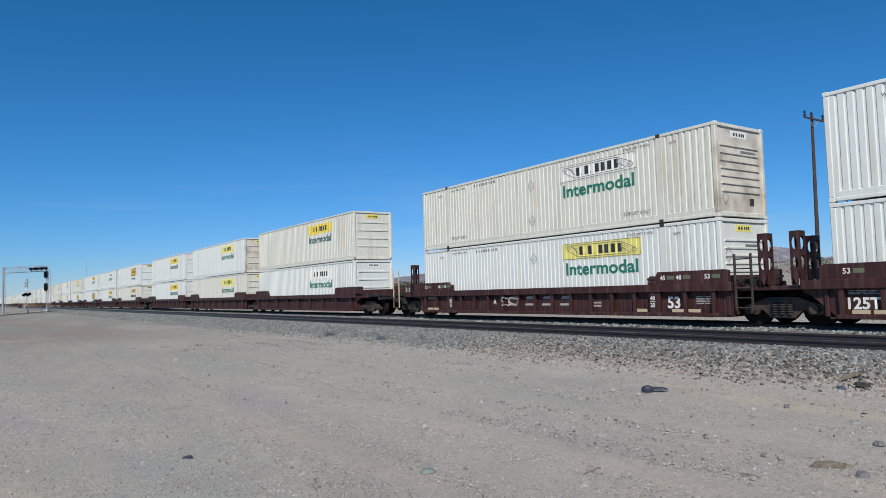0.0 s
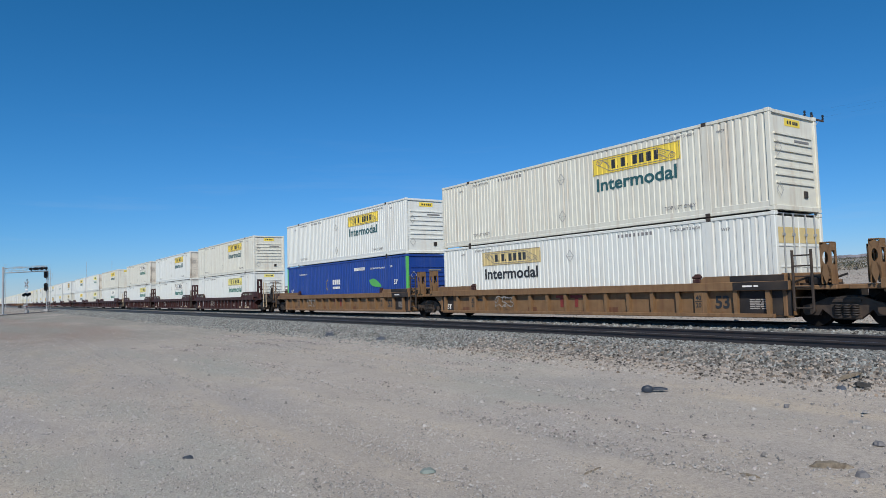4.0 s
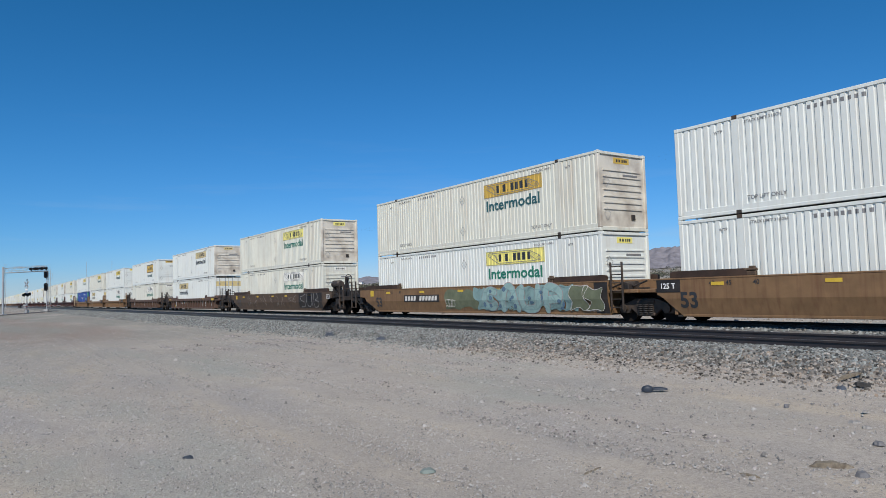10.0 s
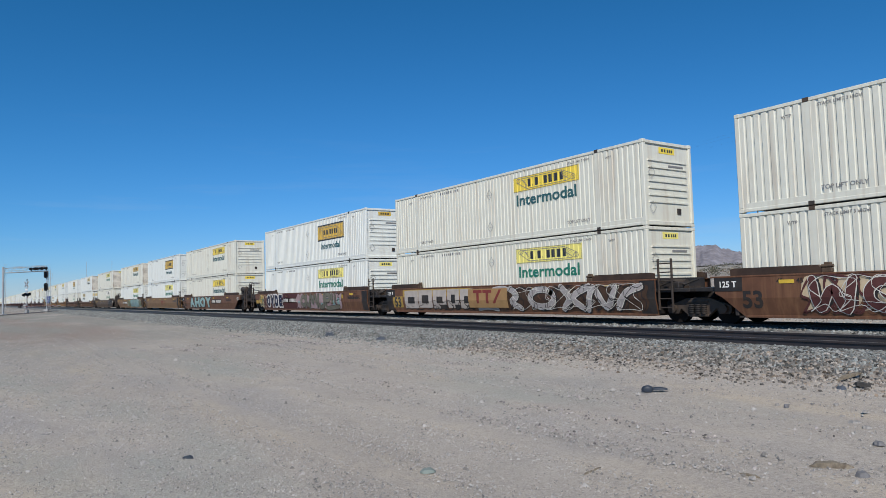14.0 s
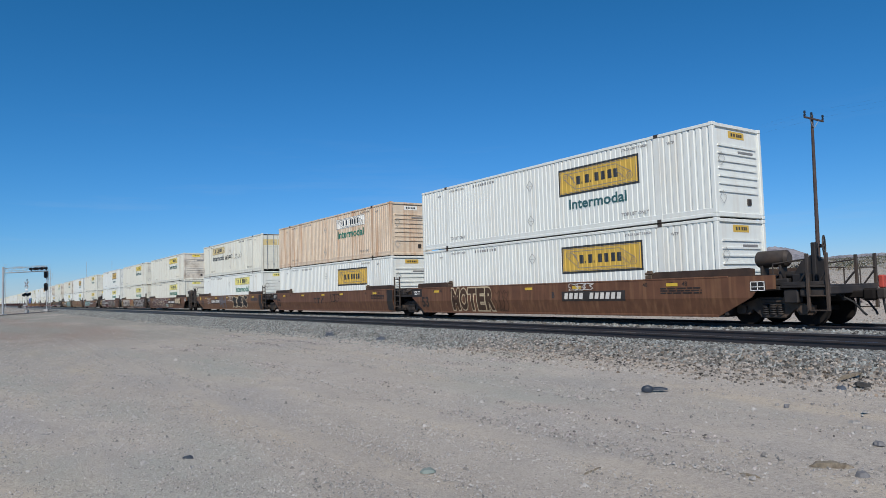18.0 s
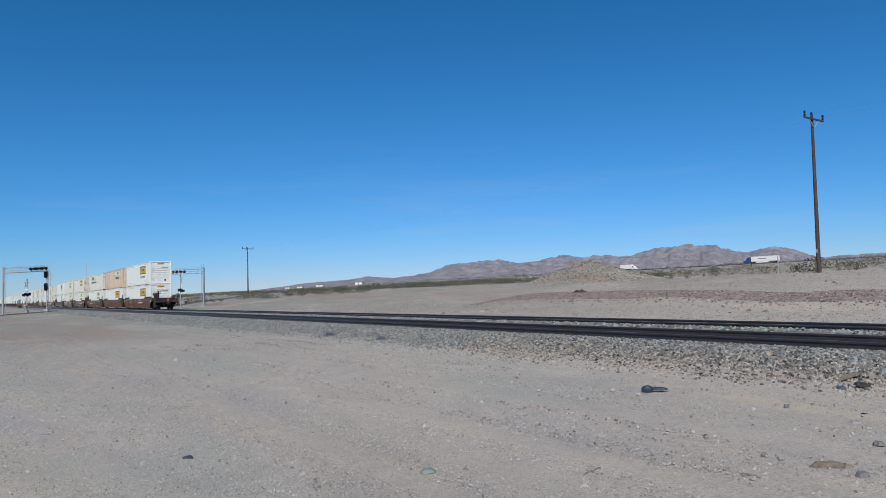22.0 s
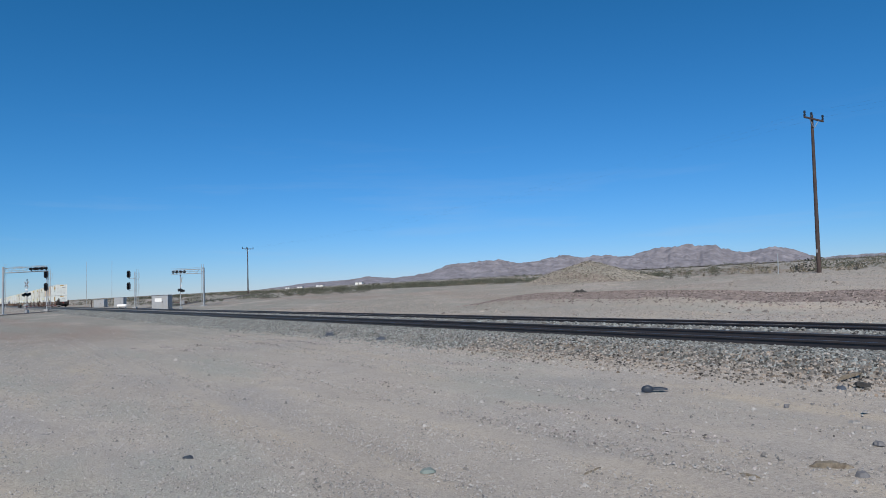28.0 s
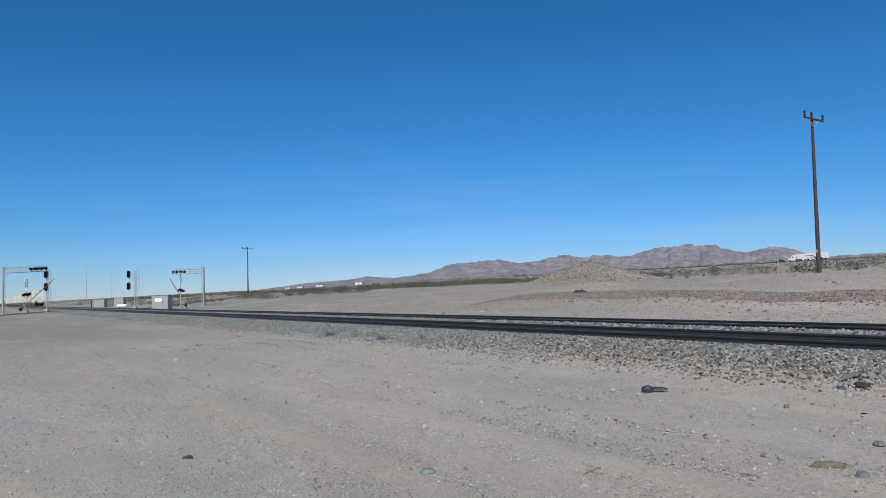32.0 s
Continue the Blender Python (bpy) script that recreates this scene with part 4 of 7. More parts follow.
def brake_gear(ob, smooth, body):
    at = pose(0.38 if smooth else 0.65 if body is MAROON else 0, 0, {BROWN: -0.42, MAROON: -0.36}.get(body, 0))
    tank_here = body not in (BROWN, MAROON)
    if tank_here:
        part("air_reservoir", cached("tank", lambda: Geo().cyl((8.75, -0.95, 1.86), (9.55, -0.95, 1.86), 0.235, 16).cyl((8.68, -0.95, 1.86), (8.75, -0.95, 1.86), 0.15, 16, 0.235).cyl((9.55, -0.95, 1.86), (9.62, -0.95, 1.86), 0.235, 16, 0.15).mesh("air_reservoir", STEEL_D)), None, ob, "dark air reservoir tank", at)
    for dx in (8.88, 9.41) if tank_here else ():
        part("reservoir_bracket", cached("tank_leg", lambda: Geo().box(-0.035, 0.035, -1.12, -0.78, 1.08, 1.68, 0.01).mesh("reservoir_bracket", SOOT_SHADE)), None, ob, "", at @ pose(dx, 0, 0))
    part("brake_bracket", cached("bbr", lambda: Geo().slab([(9.5, 1.1), (10.6, 1.1), (10.5, 1.75), (10.25, 1.95), (9.9, 1.75)], -0.9, -0.8).box(10.2, 10.32, -0.95, -0.75, 1.1, 2.25, 0.02).mesh("brake_bracket", SOOT_SHADE)), None, ob, "", at)
    def wheel():
        g = Geo().torus((10.42, -0.86, 2.12), (1, 0.35, 0), 0.27, 0.02, 20, 6)
        for k in range(5):
            u = 2 * math.pi * k / 5
            g.cyl((10.42, -0.86, 2.12), (10.42 - 0.09 * math.cos(u), -0.86 + 0.255 * math.cos(u), 2.12 + 0.27 * math.sin(u)), 0.012, 5)
        return g.cyl((10.30, -0.90, 2.12), (10.44, -0.85, 2.12), 0.05, 8)
    part("brake_wheel", cached("bwheel", lambda: wheel().mesh("brake_wheel", STEEL_D)), None, ob, "spoked hand brake wheel", at @ pose(0.1 if smooth else 0, 0, 0.02))
    part("valve_box", cached("valve_box", lambda: Geo().box(9.75, 10.15, -1.15, -0.75, 1.10, 1.42, 0.03).box(9.3, 9.7, -1.25, -0.9, 1.10, 1.30, 0.03).cyl((9.3, -0.8, 1.4), (10.0, -0.8, 1.4), 0.09, 10).mesh("valve_box", SOOT_SHADE)), None, ob, "", at)




# ---- lettering, posts and painting on the well cars ----
def plate_hole(g, x0, x1, z0, z1, cx, cz, rx, rz, y0, y1, n=16):
    """A rectangular plate with an oval hole, pushed from y0 to y1."""
    outer, inner = [], []
    for i in range(n):
        u = 2 * math.pi * i / n
        dx, dz = math.cos(u), math.sin(u)
        inner.append((cx + rx * dx, cz + rz * dz))
        k = min(((x1 - cx) if dx > 0 else (cx - x0)) / max(abs(dx), 1e-6), ((z1 - cz) if dz > 0 else (cz - z0)) / max(abs(dz), 1e-6))
        outer.append((cx + dx * k, cz + dz * k))
    for i, c in ((2, (x1, z1)), (6, (x0, z1)), (10, (x0, z0)), (14, (x1, z0))):
        outer[i] = c
    vs = [(x, y, z) for y in (y0, y1) for x, z in outer] + [(x, y, z) for y in (y0, y1) for x, z in inner]
    fs = []
    for i in range(n):
        j = (i + 1) % n
        fs += [(i, j, 2 * n + j, 2 * n + i), (n + j, n + i, 3 * n + i, 3 * n + j), (2 * n + i, 2 * n + j, 3 * n + j, 3 * n + i), (j, i, n + i, n + j)]
    return g.add(vs, fs)


def bulkhead_post(ob, x, s, mat):
    """A steel end post with oval holes in each face; the taller kind has two holes."""
    def geo():
        g = Geo()
        y = s * 1.30
        cells = ((1.12, 1.98, 1.72), (1.98, 2.54, 2.24)) if mat is MAROON else ((1.12, 2.18, 1.80),)
        for z0, z1, zc in cells:
            for yy in (y - 0.17, y + 0.15):
                plate_hole(g, -0.13, 0.13, z0, z1, 0, zc, 0.075, 0.165, yy, yy + 0.02)
            for xx in (-0.13, 0.115):
                g.box(xx, xx + 0.015, y - 0.15, y + 0.15, z0, zc - 0.18).box(xx, xx + 0.015, y - 0.15, y + 0.15, zc + 0.18, z1)
                for ye in (y - 0.15, y + 0.09):
                    g.box(xx, xx + 0.015, ye, ye + 0.06, zc - 0.18, zc + 0.18)
        g.box(-0.13, 0.13, y - 0.17, y + 0.17, z1, z1 + 0.03, 0.005)
        return g
    part("bulkhead_post", cached(("post", s, mat.name), lambda: geo().mesh("bulkhead_post", mat)), None, ob, "tall steel end post with oval holes", pose(x, 0, 0))


def mark(ob, words, size, x, z, mat, bold=0.01, y=CARW, name="lettering", label=""):
    return part(name, text_mesh(words, size, mat, bold), None, ob, label, pose(x, -(y + 0.008), z))


def plain(ob, name, x0, x1, z0, z1, mat, y=CARW, label=""):
    return part(name, cached((name, round(x1 - x0, 3), round(z1 - z0, 3), mat.name), lambda: Geo().box(0, x1 - x0, -0.004, 0.004, 0, z1 - z0).mesh(name, mat)), None, ob, label, pose(x0, -(y + 0.006), z0))


def bars(ob, x0, z0, w, h, mat, rows=3, y=CARW, seed=1):
    """A block of unreadable small print as one part of plain bars."""
    r = random.Random(seed)
    g = Geo()
    for k in range(rows):
        zz = z0 + h * (1 - (k + 0.8) / rows)
        x = x0
        while x < x0 + w:
            d = min(r.uniform(0.12, 0.4), x0 + w - x)
            g.box(x, x + d * 0.85, -(y + 0.010), -(y + 0.004), zz, zz + 0.55 * h / rows)
            x += d
    return tagged(part("small_print", g, mat, ob), kind="stuff")


def ribbon(g, pts, w, y):
    """A flat painted stroke of width w through (x, z) points."""
    vs = []
    for i, (x, z) in enumerate(pts):
        a, b = pts[max(0, i - 1)], pts[min(len(pts) - 1, i + 1)]
        dx, dz = b[0] - a[0], b[1] - a[1]
        n = math.hypot(dx, dz) or 1
        k = w / 2 * (0.75 + 0.25 * math.sin(i * 1.3))
        vs += [(x - dz / n * k, y, z + dx / n * k), (x + dz / n * k, y, z - dx / n * k)]
    g.add(vs, [(2 * i + 1, 2 * i + 3, 2 * i + 2, 2 * i) for i in range(len(pts) - 1)])
    return g


def curve_pts(ctrl, n=6):
    """A smooth line through control points."""
    out = []
    for i in range(len(ctrl) - 1):
        p0, p1, p2, p3 = (ctrl[max(0, i - 1)], ctrl[i], ctrl[i + 1], ctrl[min(len(ctrl) - 1, i + 2)])
        for k in range(n):
            t = k / n
            out.append(tuple(0.5 * (2 * b + (c - a) * t + (2 * a - 5 * b + 4 * c - d) * t * t + (3 * b - a - 3 * c + d) * t ** 3) for a, b, c, d in zip(p0, p1, p2, p3)))
    return out + [ctrl[-1]]


def blob(g, cx, cz, rx, rz, y, r, n=14):
    pts = [(cx + rx * (0.8 + 0.35 * r.random()) * math.cos(2 * math.pi * i / n), y, cz + rz * (0.8 + 0.3 * r.random()) * math.sin(2 * math.pi * i / n)) for i in range(n)]
    g.add(pts, [tuple(range(n))])


def spray(ob, x0, x1, z0, z1, fill, line, seed, density=1.0, lw=0.05, extra=None):
    """Spray-painted shapes: leaning angular swellings with looping outlines, no readable words."""
    r = random.Random(seed)
    n = max(2, int((x1 - x0) / 0.55 * density))
    step = (x1 - x0) / n
    zc, h = (z0 + z1) / 2, (z1 - z0) / 2
    layer = ob.get("layers", 0)
    ob["layers"] = layer + 1
    y = -(CARW + 0.006 + 0.013 * layer)
    clamp = lambda px, pz: (min(max(px, x0 - 0.1), x1 + 0.1), min(max(pz, z0), z1))

    def chunk(i, grow):
        """The corner points of one leaning letter-like body."""
        xc, lean = x0 + step * (i + 0.5), r.uniform(-0.25, 0.35) * step
        w = step * 0.5 * grow
        side = [(-w, -h), (-w * r.uniform(0.2, 0.9), -h * 0.3), (-w * 1.1, h * r.uniform(-0.1, 0.4)), (-w * 0.7, h), (w * 0.2, h * r.uniform(0.55, 1)), (w, h * r.uniform(0.7, 1)), (w * r.uniform(0.3, 1), h * 0.1), (w * 1.15, -h * r.uniform(0.2, 0.6)), (w * 0.6, -h), (0, -h * r.uniform(0.5, 1))]
        return [clamp(xc + px + lean * pz / h, zc + pz * 0.97) for px, pz in side]

    bodies = [chunk(i, 1.25) for i in range(n)]
    if fill:
        g = Geo()
        for i, b in enumerate(bodies):
            pts = curve_pts(b + b[:1], 3)[:-1]
            g.add([(px, y - 0.0003 * i, pz) for px, pz in pts], [tuple(range(len(pts)))])
        part("spray_paint", g, fill, ob, "spray-painted graffiti")
    if extra:
        g = Geo()
        for i in range(n):
            blob(g, x0 + step * (i + r.random()), zc + h * r.uniform(-0.5, 0.5), step * r.uniform(0.12, 0.3), h * r.uniform(0.15, 0.45), y - 0.006 - 0.0002 * i, r, 9)
        part("spray_paint", g, extra, ob, "spray-painted graffiti")
    if line:
        g = Geo()
        for i, b in enumerate(bodies):
            ribbon(g, curve_pts(b + b[:1], 4), lw, y - 0.009 - 0.0002 * i)
            a, c = r.choice(b), r.choice(b)
            ribbon(g, curve_pts([a, ((a[0] + c[0]) / 2 + r.uniform(-0.1, 0.1), (a[1] + c[1]) / 2), c], 4), lw * 0.8, y - 0.0105 - 0.0002 * i)
        part("spray_line", g, line, ob, "spray-painted outline strokes")


def even_ribbon(g, pts, w, y):
    """A flat painted band of even width with blunt rounded ends."""
    vs = []
    for i, (x, z) in enumerate(pts):
        a, b = pts[max(0, i - 1)], pts[min(len(pts) - 1, i + 1)]
        dx, dz = b[0] - a[0], b[1] - a[1]
        n = math.hypot(dx, dz) or 1
        k = w / 2 * (0.6 if i in (0, len(pts) - 1) else 1.0)
        vs += [(x - dz / n * k, y, z + dx / n * k), (x + dz / n * k, y, z - dx / n * k)]
    g.add(vs, [(2 * i + 1, 2 * i + 3, 2 * i + 2, 2 * i) for i in range(len(pts) - 1)])
    for i in range(0, len(pts), 3):
        x, z = pts[i]
        g.add([(x + w / 2 * 0.92 * math.cos(u), y + 0.0002, z + w / 2 * 0.92 * math.sin(u)) for u in np.linspace(0, 5.5, 8)], [tuple(range(8))[::-1]])
    return g


def fat_strokes(ob, curves, w, fill, edge, shade=None, lift=0.0):
    """Swollen spray-painted bands: a dark drop shade, a thin edge and a fill, one over the other."""
    for mat, extra, dy, off in ((shade, 0.05, 0.008, 0.06), (edge, 0.045, 0.016, 0.0), (fill, 0.0, 0.024, 0.0)):
        if mat:
            g = Geo()
            for i, c in enumerate(curves):
                pts = [(x + off, min(max(z - 0.6 * off, 0.34), 1.34)) for x, z in curve_pts(c, 6)]
                even_ribbon(g, pts, w + extra, -(CARW + dy + lift + 0.0006 * i))
            part("spray_paint", g, mat, ob, "spray-painted graffiti")


def swirl(cx, cz, rx, rz, a0, a1, n=9):
    return [(cx + rx * math.cos(a), cz + rz * math.sin(a)) for a in np.linspace(a0, a1, n)]


def bubble(ob, chars, x0, x1, z0, z1, fill, line, fat=0.05, edge=0.10, turned=(), dy=0.0):
    """A spray-painted word, each letter squeezed into its cell: a pale edge and a fill over it."""
    w = (x1 - x0) / len(chars)
    for i, c in enumerate(chars):
        for mat, bold, lift in ((line, fat + edge, 0.014), (fill, fat, 0.022)):
            if not mat:
                continue
            me = text_mesh(c, 1.0, mat, bold)
            co = np.empty(len(me.vertices) * 3, dtype=np.float32)
            me.vertices.foreach_get("co", co)
            co = co.reshape(-1, 3)
            full = co.max(0) - co.min(0)
            k = 0.0 if mat is line or not line else 2 * edge
            sx, sz = (w * 1.05) / (full[0] + k), (z1 - z0) / (full[2] + k)
            part("spray_lettering", me, None, ob, "large spray-painted letter", pose(x0 + w * (i + 0.5), -(CARW + lift + dy + 0.0012 * i), (z0 + z1) / 2, 0, 180 if i in turned else 0, 0) @ Matrix.Diagonal((sx, 1, sz, 1)))


CAR_NO = [0]


def bend_decals(ob):
    """Lays the painting of a smooth car over the crease of its side."""
    for o in list(ob.children):
        if not o.name.startswith(("lettering", "reflector", "spray", "load_plate", "dark_panel", "brand_mark", "car_number", "number_board", "small_print", "paint_patch")):
            continue
        bm = bmesh.new()
        bm.from_mesh(o.data)
        bm.transform(o.matrix_basis)
        if min(v.co.z for v in bm.verts) < CREASE:
            bmesh.ops.bisect_plane(bm, geom=bm.verts[:] + bm.edges[:] + bm.faces[:], plane_co=(0, 0, CREASE), plane_no=(0, 0, 1))
            for v in bm.verts:
                v.co.y += tuck(v.co.z)
            me = bpy.data.meshes.new(o.data.name)
            bm.to_mesh(me)
            me.materials.append(o.data.materials[0])
            o.data, o.matrix_basis = me, Matrix()
        bm.free()


def dress_car(ob, style, left, right, body):
    k = CAR_NO[0]
    CAR_NO[0] += 1
    R, Lf = 8.075, -8.075
    if style == "smooth":
        ink = INK if body is not RUST else SOOT_SHADE
        if k == 13:
            # black panel in place of the shade below the sloping car end
            plain(ob, "dark_panel", Lf - 0.75, Lf - 0.15, 0.34, 0.97, SOOT_SHADE, label="black panel standing for shade under the car end")
            plain(ob, "paint_patch", Lf - 0.10, Lf + 0.85, 0.46, 1.02, REFLECT_D)
        mark(ob, "53", 0.66, Lf + 0.38, 0.74, ink if k != 13 else INK, 0.02, CARW + (0.006 if k == 13 else 0), label="large number 53 painted in black")
        for x in (-6.9, -3.6, -0.4, 2.2, 6.3):
            plain(ob, "reflector", x, x + 0.42, 1.17, 1.27, REFLECT)
        for words, x in (("48", Lf + 1.2), ("45", Lf + 1.75), ("40", Lf + 2.6), ("40", R - 2.6), ("45", R - 1.6), ("48", R - 1.1)):
            mark(ob, words, 0.19, x, 1.24, ink, 0.002)
        bars(ob, R - 2.0, 0.92, 1.5, 0.22, ink, 3, seed=k)
        if left == "joint":
            plain(ob, "load_plate", Lf - 0.78, Lf + 0.10, 0.98, 1.37, SOOT_SHADE, label="black panel with white load mark")
            mark(ob, "125 T", 0.24, Lf - 0.34, 1.18, PRINT_W, 0.006, CARW + 0.004)
        else:
            plain(ob, "inspection_plate", Lf - 0.55, Lf - 0.2, 1.05, 1.35, REFLECT)
        if right == "coupled":
            plain(ob, "inspection_plate", R + 1.05, R + 1.5, 0.98, 1.24, SOOT_SHADE, label="dark framed inspection plate")
            g = Geo().box(0, 0.42, -0.008, 0, 0, 0.02).box(0, 0.42, -0.008, 0, 0.24, 0.26).box(0, 0.02, -0.008, 0, 0, 0.26).box(0.40, 0.42, -0.008, 0, 0, 0.26).box(0.20, 0.22, -0.008, 0, 0, 0.26).box(0, 0.42, -0.008, 0, 0.10, 0.12)
            part("plate_frame", cached("plate_frame", lambda: g.mesh("plate_frame", PRINT_W)), None, ob, "", pose(R + 1.06, -(CARW + 0.010), 0.98))
        else:
            plain(ob, "dark_panel", R - 0.25, R + 0.37, 0.30, 1.37, SOOT_SHADE, label="soot-black end panel")
        decor = {8: "scrawl", 9: "pastel", 10: "logo", 11: "ahoy", 12: "ring", 13: "silver", 14: "wine", 15: "plain", 16: "logo2", 17: "outline"}[k]
        if decor in ("plain", "outline", "wine", "pastel", "ahoy", "ring"):
            x = {"plain": -4.87, "outline": 1.64, "wine": 1.86, "pastel": -5.10, "ahoy": 1.75, "ring": -4.10}[decor]
            nb = {"wine": 3.05, "pastel": 3.2, "ring": 2.7}.get(decor, 3.0)
            plain(ob, "number_board", x, x + nb, 0.73, 1.08, NUMBER_BLACK, label="black board with a car number")
            g = Geo()
            st = (nb - 0.25) / 11
            for i in range(11):
                if i != 4:
                    g.slab([(x + 0.13 + i * st, 0.80), (x + 0.13 + (i + 0.66) * st, 0.80), (x + 0.17 + (i + 0.66) * st, 1.02), (x + 0.17 + i * st, 1.02)], -(CARW + 0.016), -(CARW + 0.010))
            tagged(part("car_number", g, G_WHITE, ob, "white car number as plain bars"), kind="stuff")
        if decor == "scrawl":
            plain(ob, "paint_patch", 4.7, 8.4, 0.40, 1.36, SOOT_SHADE, label="patch of black overspray")
            loops = ((0.9, 1.0, 0.5, 0.85, 0.1, 0.75, 0.3, 0.5, 0.8, 0.35, 0.75, 0.05, 0.2, 0.0), (0.1, 1.0, 0.05, 0.4, 0.25, 0.05, 0.6, 0.1, 0.8, 0.5, 0.85, 1.0, 0.9, 0.1), (0.1, 1.0, 0.15, 0.0, 0.7, 0.1, 0.8, 0.4, 0.3, 0.5, 0.7, 0.7, 0.5, 1.0))
            g = Geo()
            for i, q in enumerate(loops):
                ribbon(g, curve_pts([(4.9 + 1.1 * i + 1.05 * q[j], 0.46 + 0.86 * q[j + 1]) for j in range(0, 14, 2)], 6), 0.05, -(CARW + 0.016 + 0.001 * i))
            part("spray_line", g, G_GREY, ob, "pale looping spray strokes")
            r = random.Random(22)
            g = Geo()
            for i in range(9):
                xa = -5.6 + 1.15 * i
                ribbon(g, curve_pts([(xa + r.uniform(0, 1.0), r.uniform(0.5, 1.3)) for j in range(6)], 5), 0.022, -(CARW + 0.008 + 0.0006 * i))
            part("spray_line", g, G_GREY, ob, "faint scratched scrawl")
        elif decor == "pastel":
            spray(ob, -1.4, 1.2, 0.36, 1.30, G_OLIVE, None, 35, 0.5)
            spray(ob, 0.9, 6.9, 0.34, 1.36, G_TEAL, None, 31, 0.9)
            fat_strokes(ob, [swirl(2.0, 0.85, 0.42, 0.36, 0.8, 5.6), [(2.75, 0.42), (3.0, 1.25), (3.4, 1.25), (3.7, 0.42)], [(4.0, 1.28), (4.05, 0.55), (4.5, 0.42), (4.9, 0.6), (4.95, 1.28)], [(5.4, 0.40), (5.45, 1.24), (6.05, 1.15), (6.1, 0.85), (5.5, 0.78)]], 0.30, G_TEAL2, G_PINK, None, 0.016)
            spray(ob, 1.1, 6.6, 0.40, 1.30, None, G_TEAL, 38, 0.7, 0.05)
            g, r = Geo(), random.Random(36)
            for i in range(16):
                blob(g, r.uniform(1.2, 6.4), r.uniform(0.45, 1.25), r.uniform(0.06, 0.13), r.uniform(0.05, 0.12), -(CARW + 0.046 + 0.0003 * i), r, 9)
            part("spray_paint", g, G_SPOT, ob, "blue spray-painted spots")
            spray(ob, 6.7, 8.2, 0.36, 1.3, G_OLIVE, G_WHITE, 34, 0.9, 0.025)
            spray(ob, -1.3, -0.6, 0.5, 0.85, None, G_WHITE, 37, 2.4, 0.022)
        elif decor in ("logo", "logo2"):
            x, m = (0.25, RED_MARK) if decor == "logo" else (-1.6, SOOT_SHADE)
            s = 0.78 if decor == "logo" else 0.6
            g = Geo()
            for i in range(3):
                xa = x + i * 0.85 * s
                if i < 2:
                    g.box(xa, xa + 0.7 * s, -(CARW + 0.012), -(CARW + 0.005), 0.95, 0.95 + 0.16 * s).box(xa + 0.26 * s, xa + 0.44 * s, -(CARW + 0.012), -(CARW + 0.005), 0.95 - 0.42 * s, 0.95)
                else:
                    g.slab([(xa, 0.95 - 0.42 * s), (xa + 0.2 * s, 0.95 - 0.42 * s), (xa + 0.8 * s, 0.95 + 0.16 * s), (xa + 0.6 * s, 0.95 + 0.16 * s)], -(CARW + 0.012), -(CARW + 0.005))
            part("brand_mark", g, m, ob, "brand mark as plain bars")
            if decor == "logo2":
                spray(ob, 1.0, 2.0, 0.75, 1.25, None, G_BLACK, 41, 1.4, 0.04)
        elif decor == "ahoy":
            bubble(ob, "AHOY", -5.95, 1.62, 0.32, 1.38, G_TEAL2, SOOT_SHADE, 0.075, 0.05)
        elif decor == "ring":
            plain(ob, "paint_patch", -7.9, -1.2, 0.34, 1.36, G_WINE)
            bubble(ob, "OADE", -7.30, -4.15, 0.38, 1.40, G_NAVY, G_WHITE, 0.085, 0.11, (1,))
            for xa, xb, za, zb in ((-9.6, -9.1, 0.7, 0.95), (-8.95, -8.3, 0.7, 1.0), (-8.5, -7.9, 1.08, 1.3)):
                plain(ob, "paint_patch", xa, xb, za, zb, REFLECT_D)
            spray(ob, -8.7, -7.4, 0.4, 1.3, G_OLIVE, G_CREAM, 51, 1.2, 0.05)
            spray(ob, -1.6, 5.2, 0.34, 1.36, G_PINK, None, 54, 0.8, extra=G_TEAL)
            fat_strokes(ob, [swirl(-0.35, 0.85, 0.36, 0.30, 0.5, 6.6), [(0.05, 1.28), (0.2, 0.70), (0.45, 0.55)], [(0.55, 0.42), (0.8, 1.2), (1.15, 0.75), (1.5, 1.2), (1.8, 0.5)], [(2.0, 1.25), (2.05, 0.6), (2.45, 0.45), (2.8, 0.65), (2.85, 1.25)], [(3.1, 1.28), (3.15, 0.45), (3.9, 0.42), (4.9, 0.5)], [(3.2, 1.25), (3.75, 1.15), (3.6, 0.9), (3.25, 0.85)], [(4.0, 1.28), (4.05, 0.75)], [(4.4, 1.2), (4.45, 0.78)]], 0.24, G_OLIVE2, G_BLACK, None, 0.03)
            spray(ob, 4.4, 5.4, 0.85, 1.3, None, G_BLACK, 53, 1.4, 0.025)
            plain(ob, "paint_patch", 4.6, 5.4, 1.0, 1.2, REFLECT)
        elif decor == "silver":
            plain(ob, "paint_patch", Lf + 0.9, -1.4, 0.98, 1.34, REFLECT_D)
            g, gh = Geo(), Geo()
            for i, (xa, xb) in enumerate(((-7.0, -5.75), (-5.7, -4.5), (-4.42, -3.3), (-3.22, -2.3), (-2.22, -1.25))):
                g.box(xa, xb, -(CARW + 0.016), -(CARW + 0.010), 0.42 + 0.03 * (i % 2), 1.30, 0.05)
                gh.box(xa + 0.32, xb - 0.30, -(CARW + 0.022), -(CARW + 0.017), 0.66, 0.98 + 0.08 * (i % 2), 0.02)
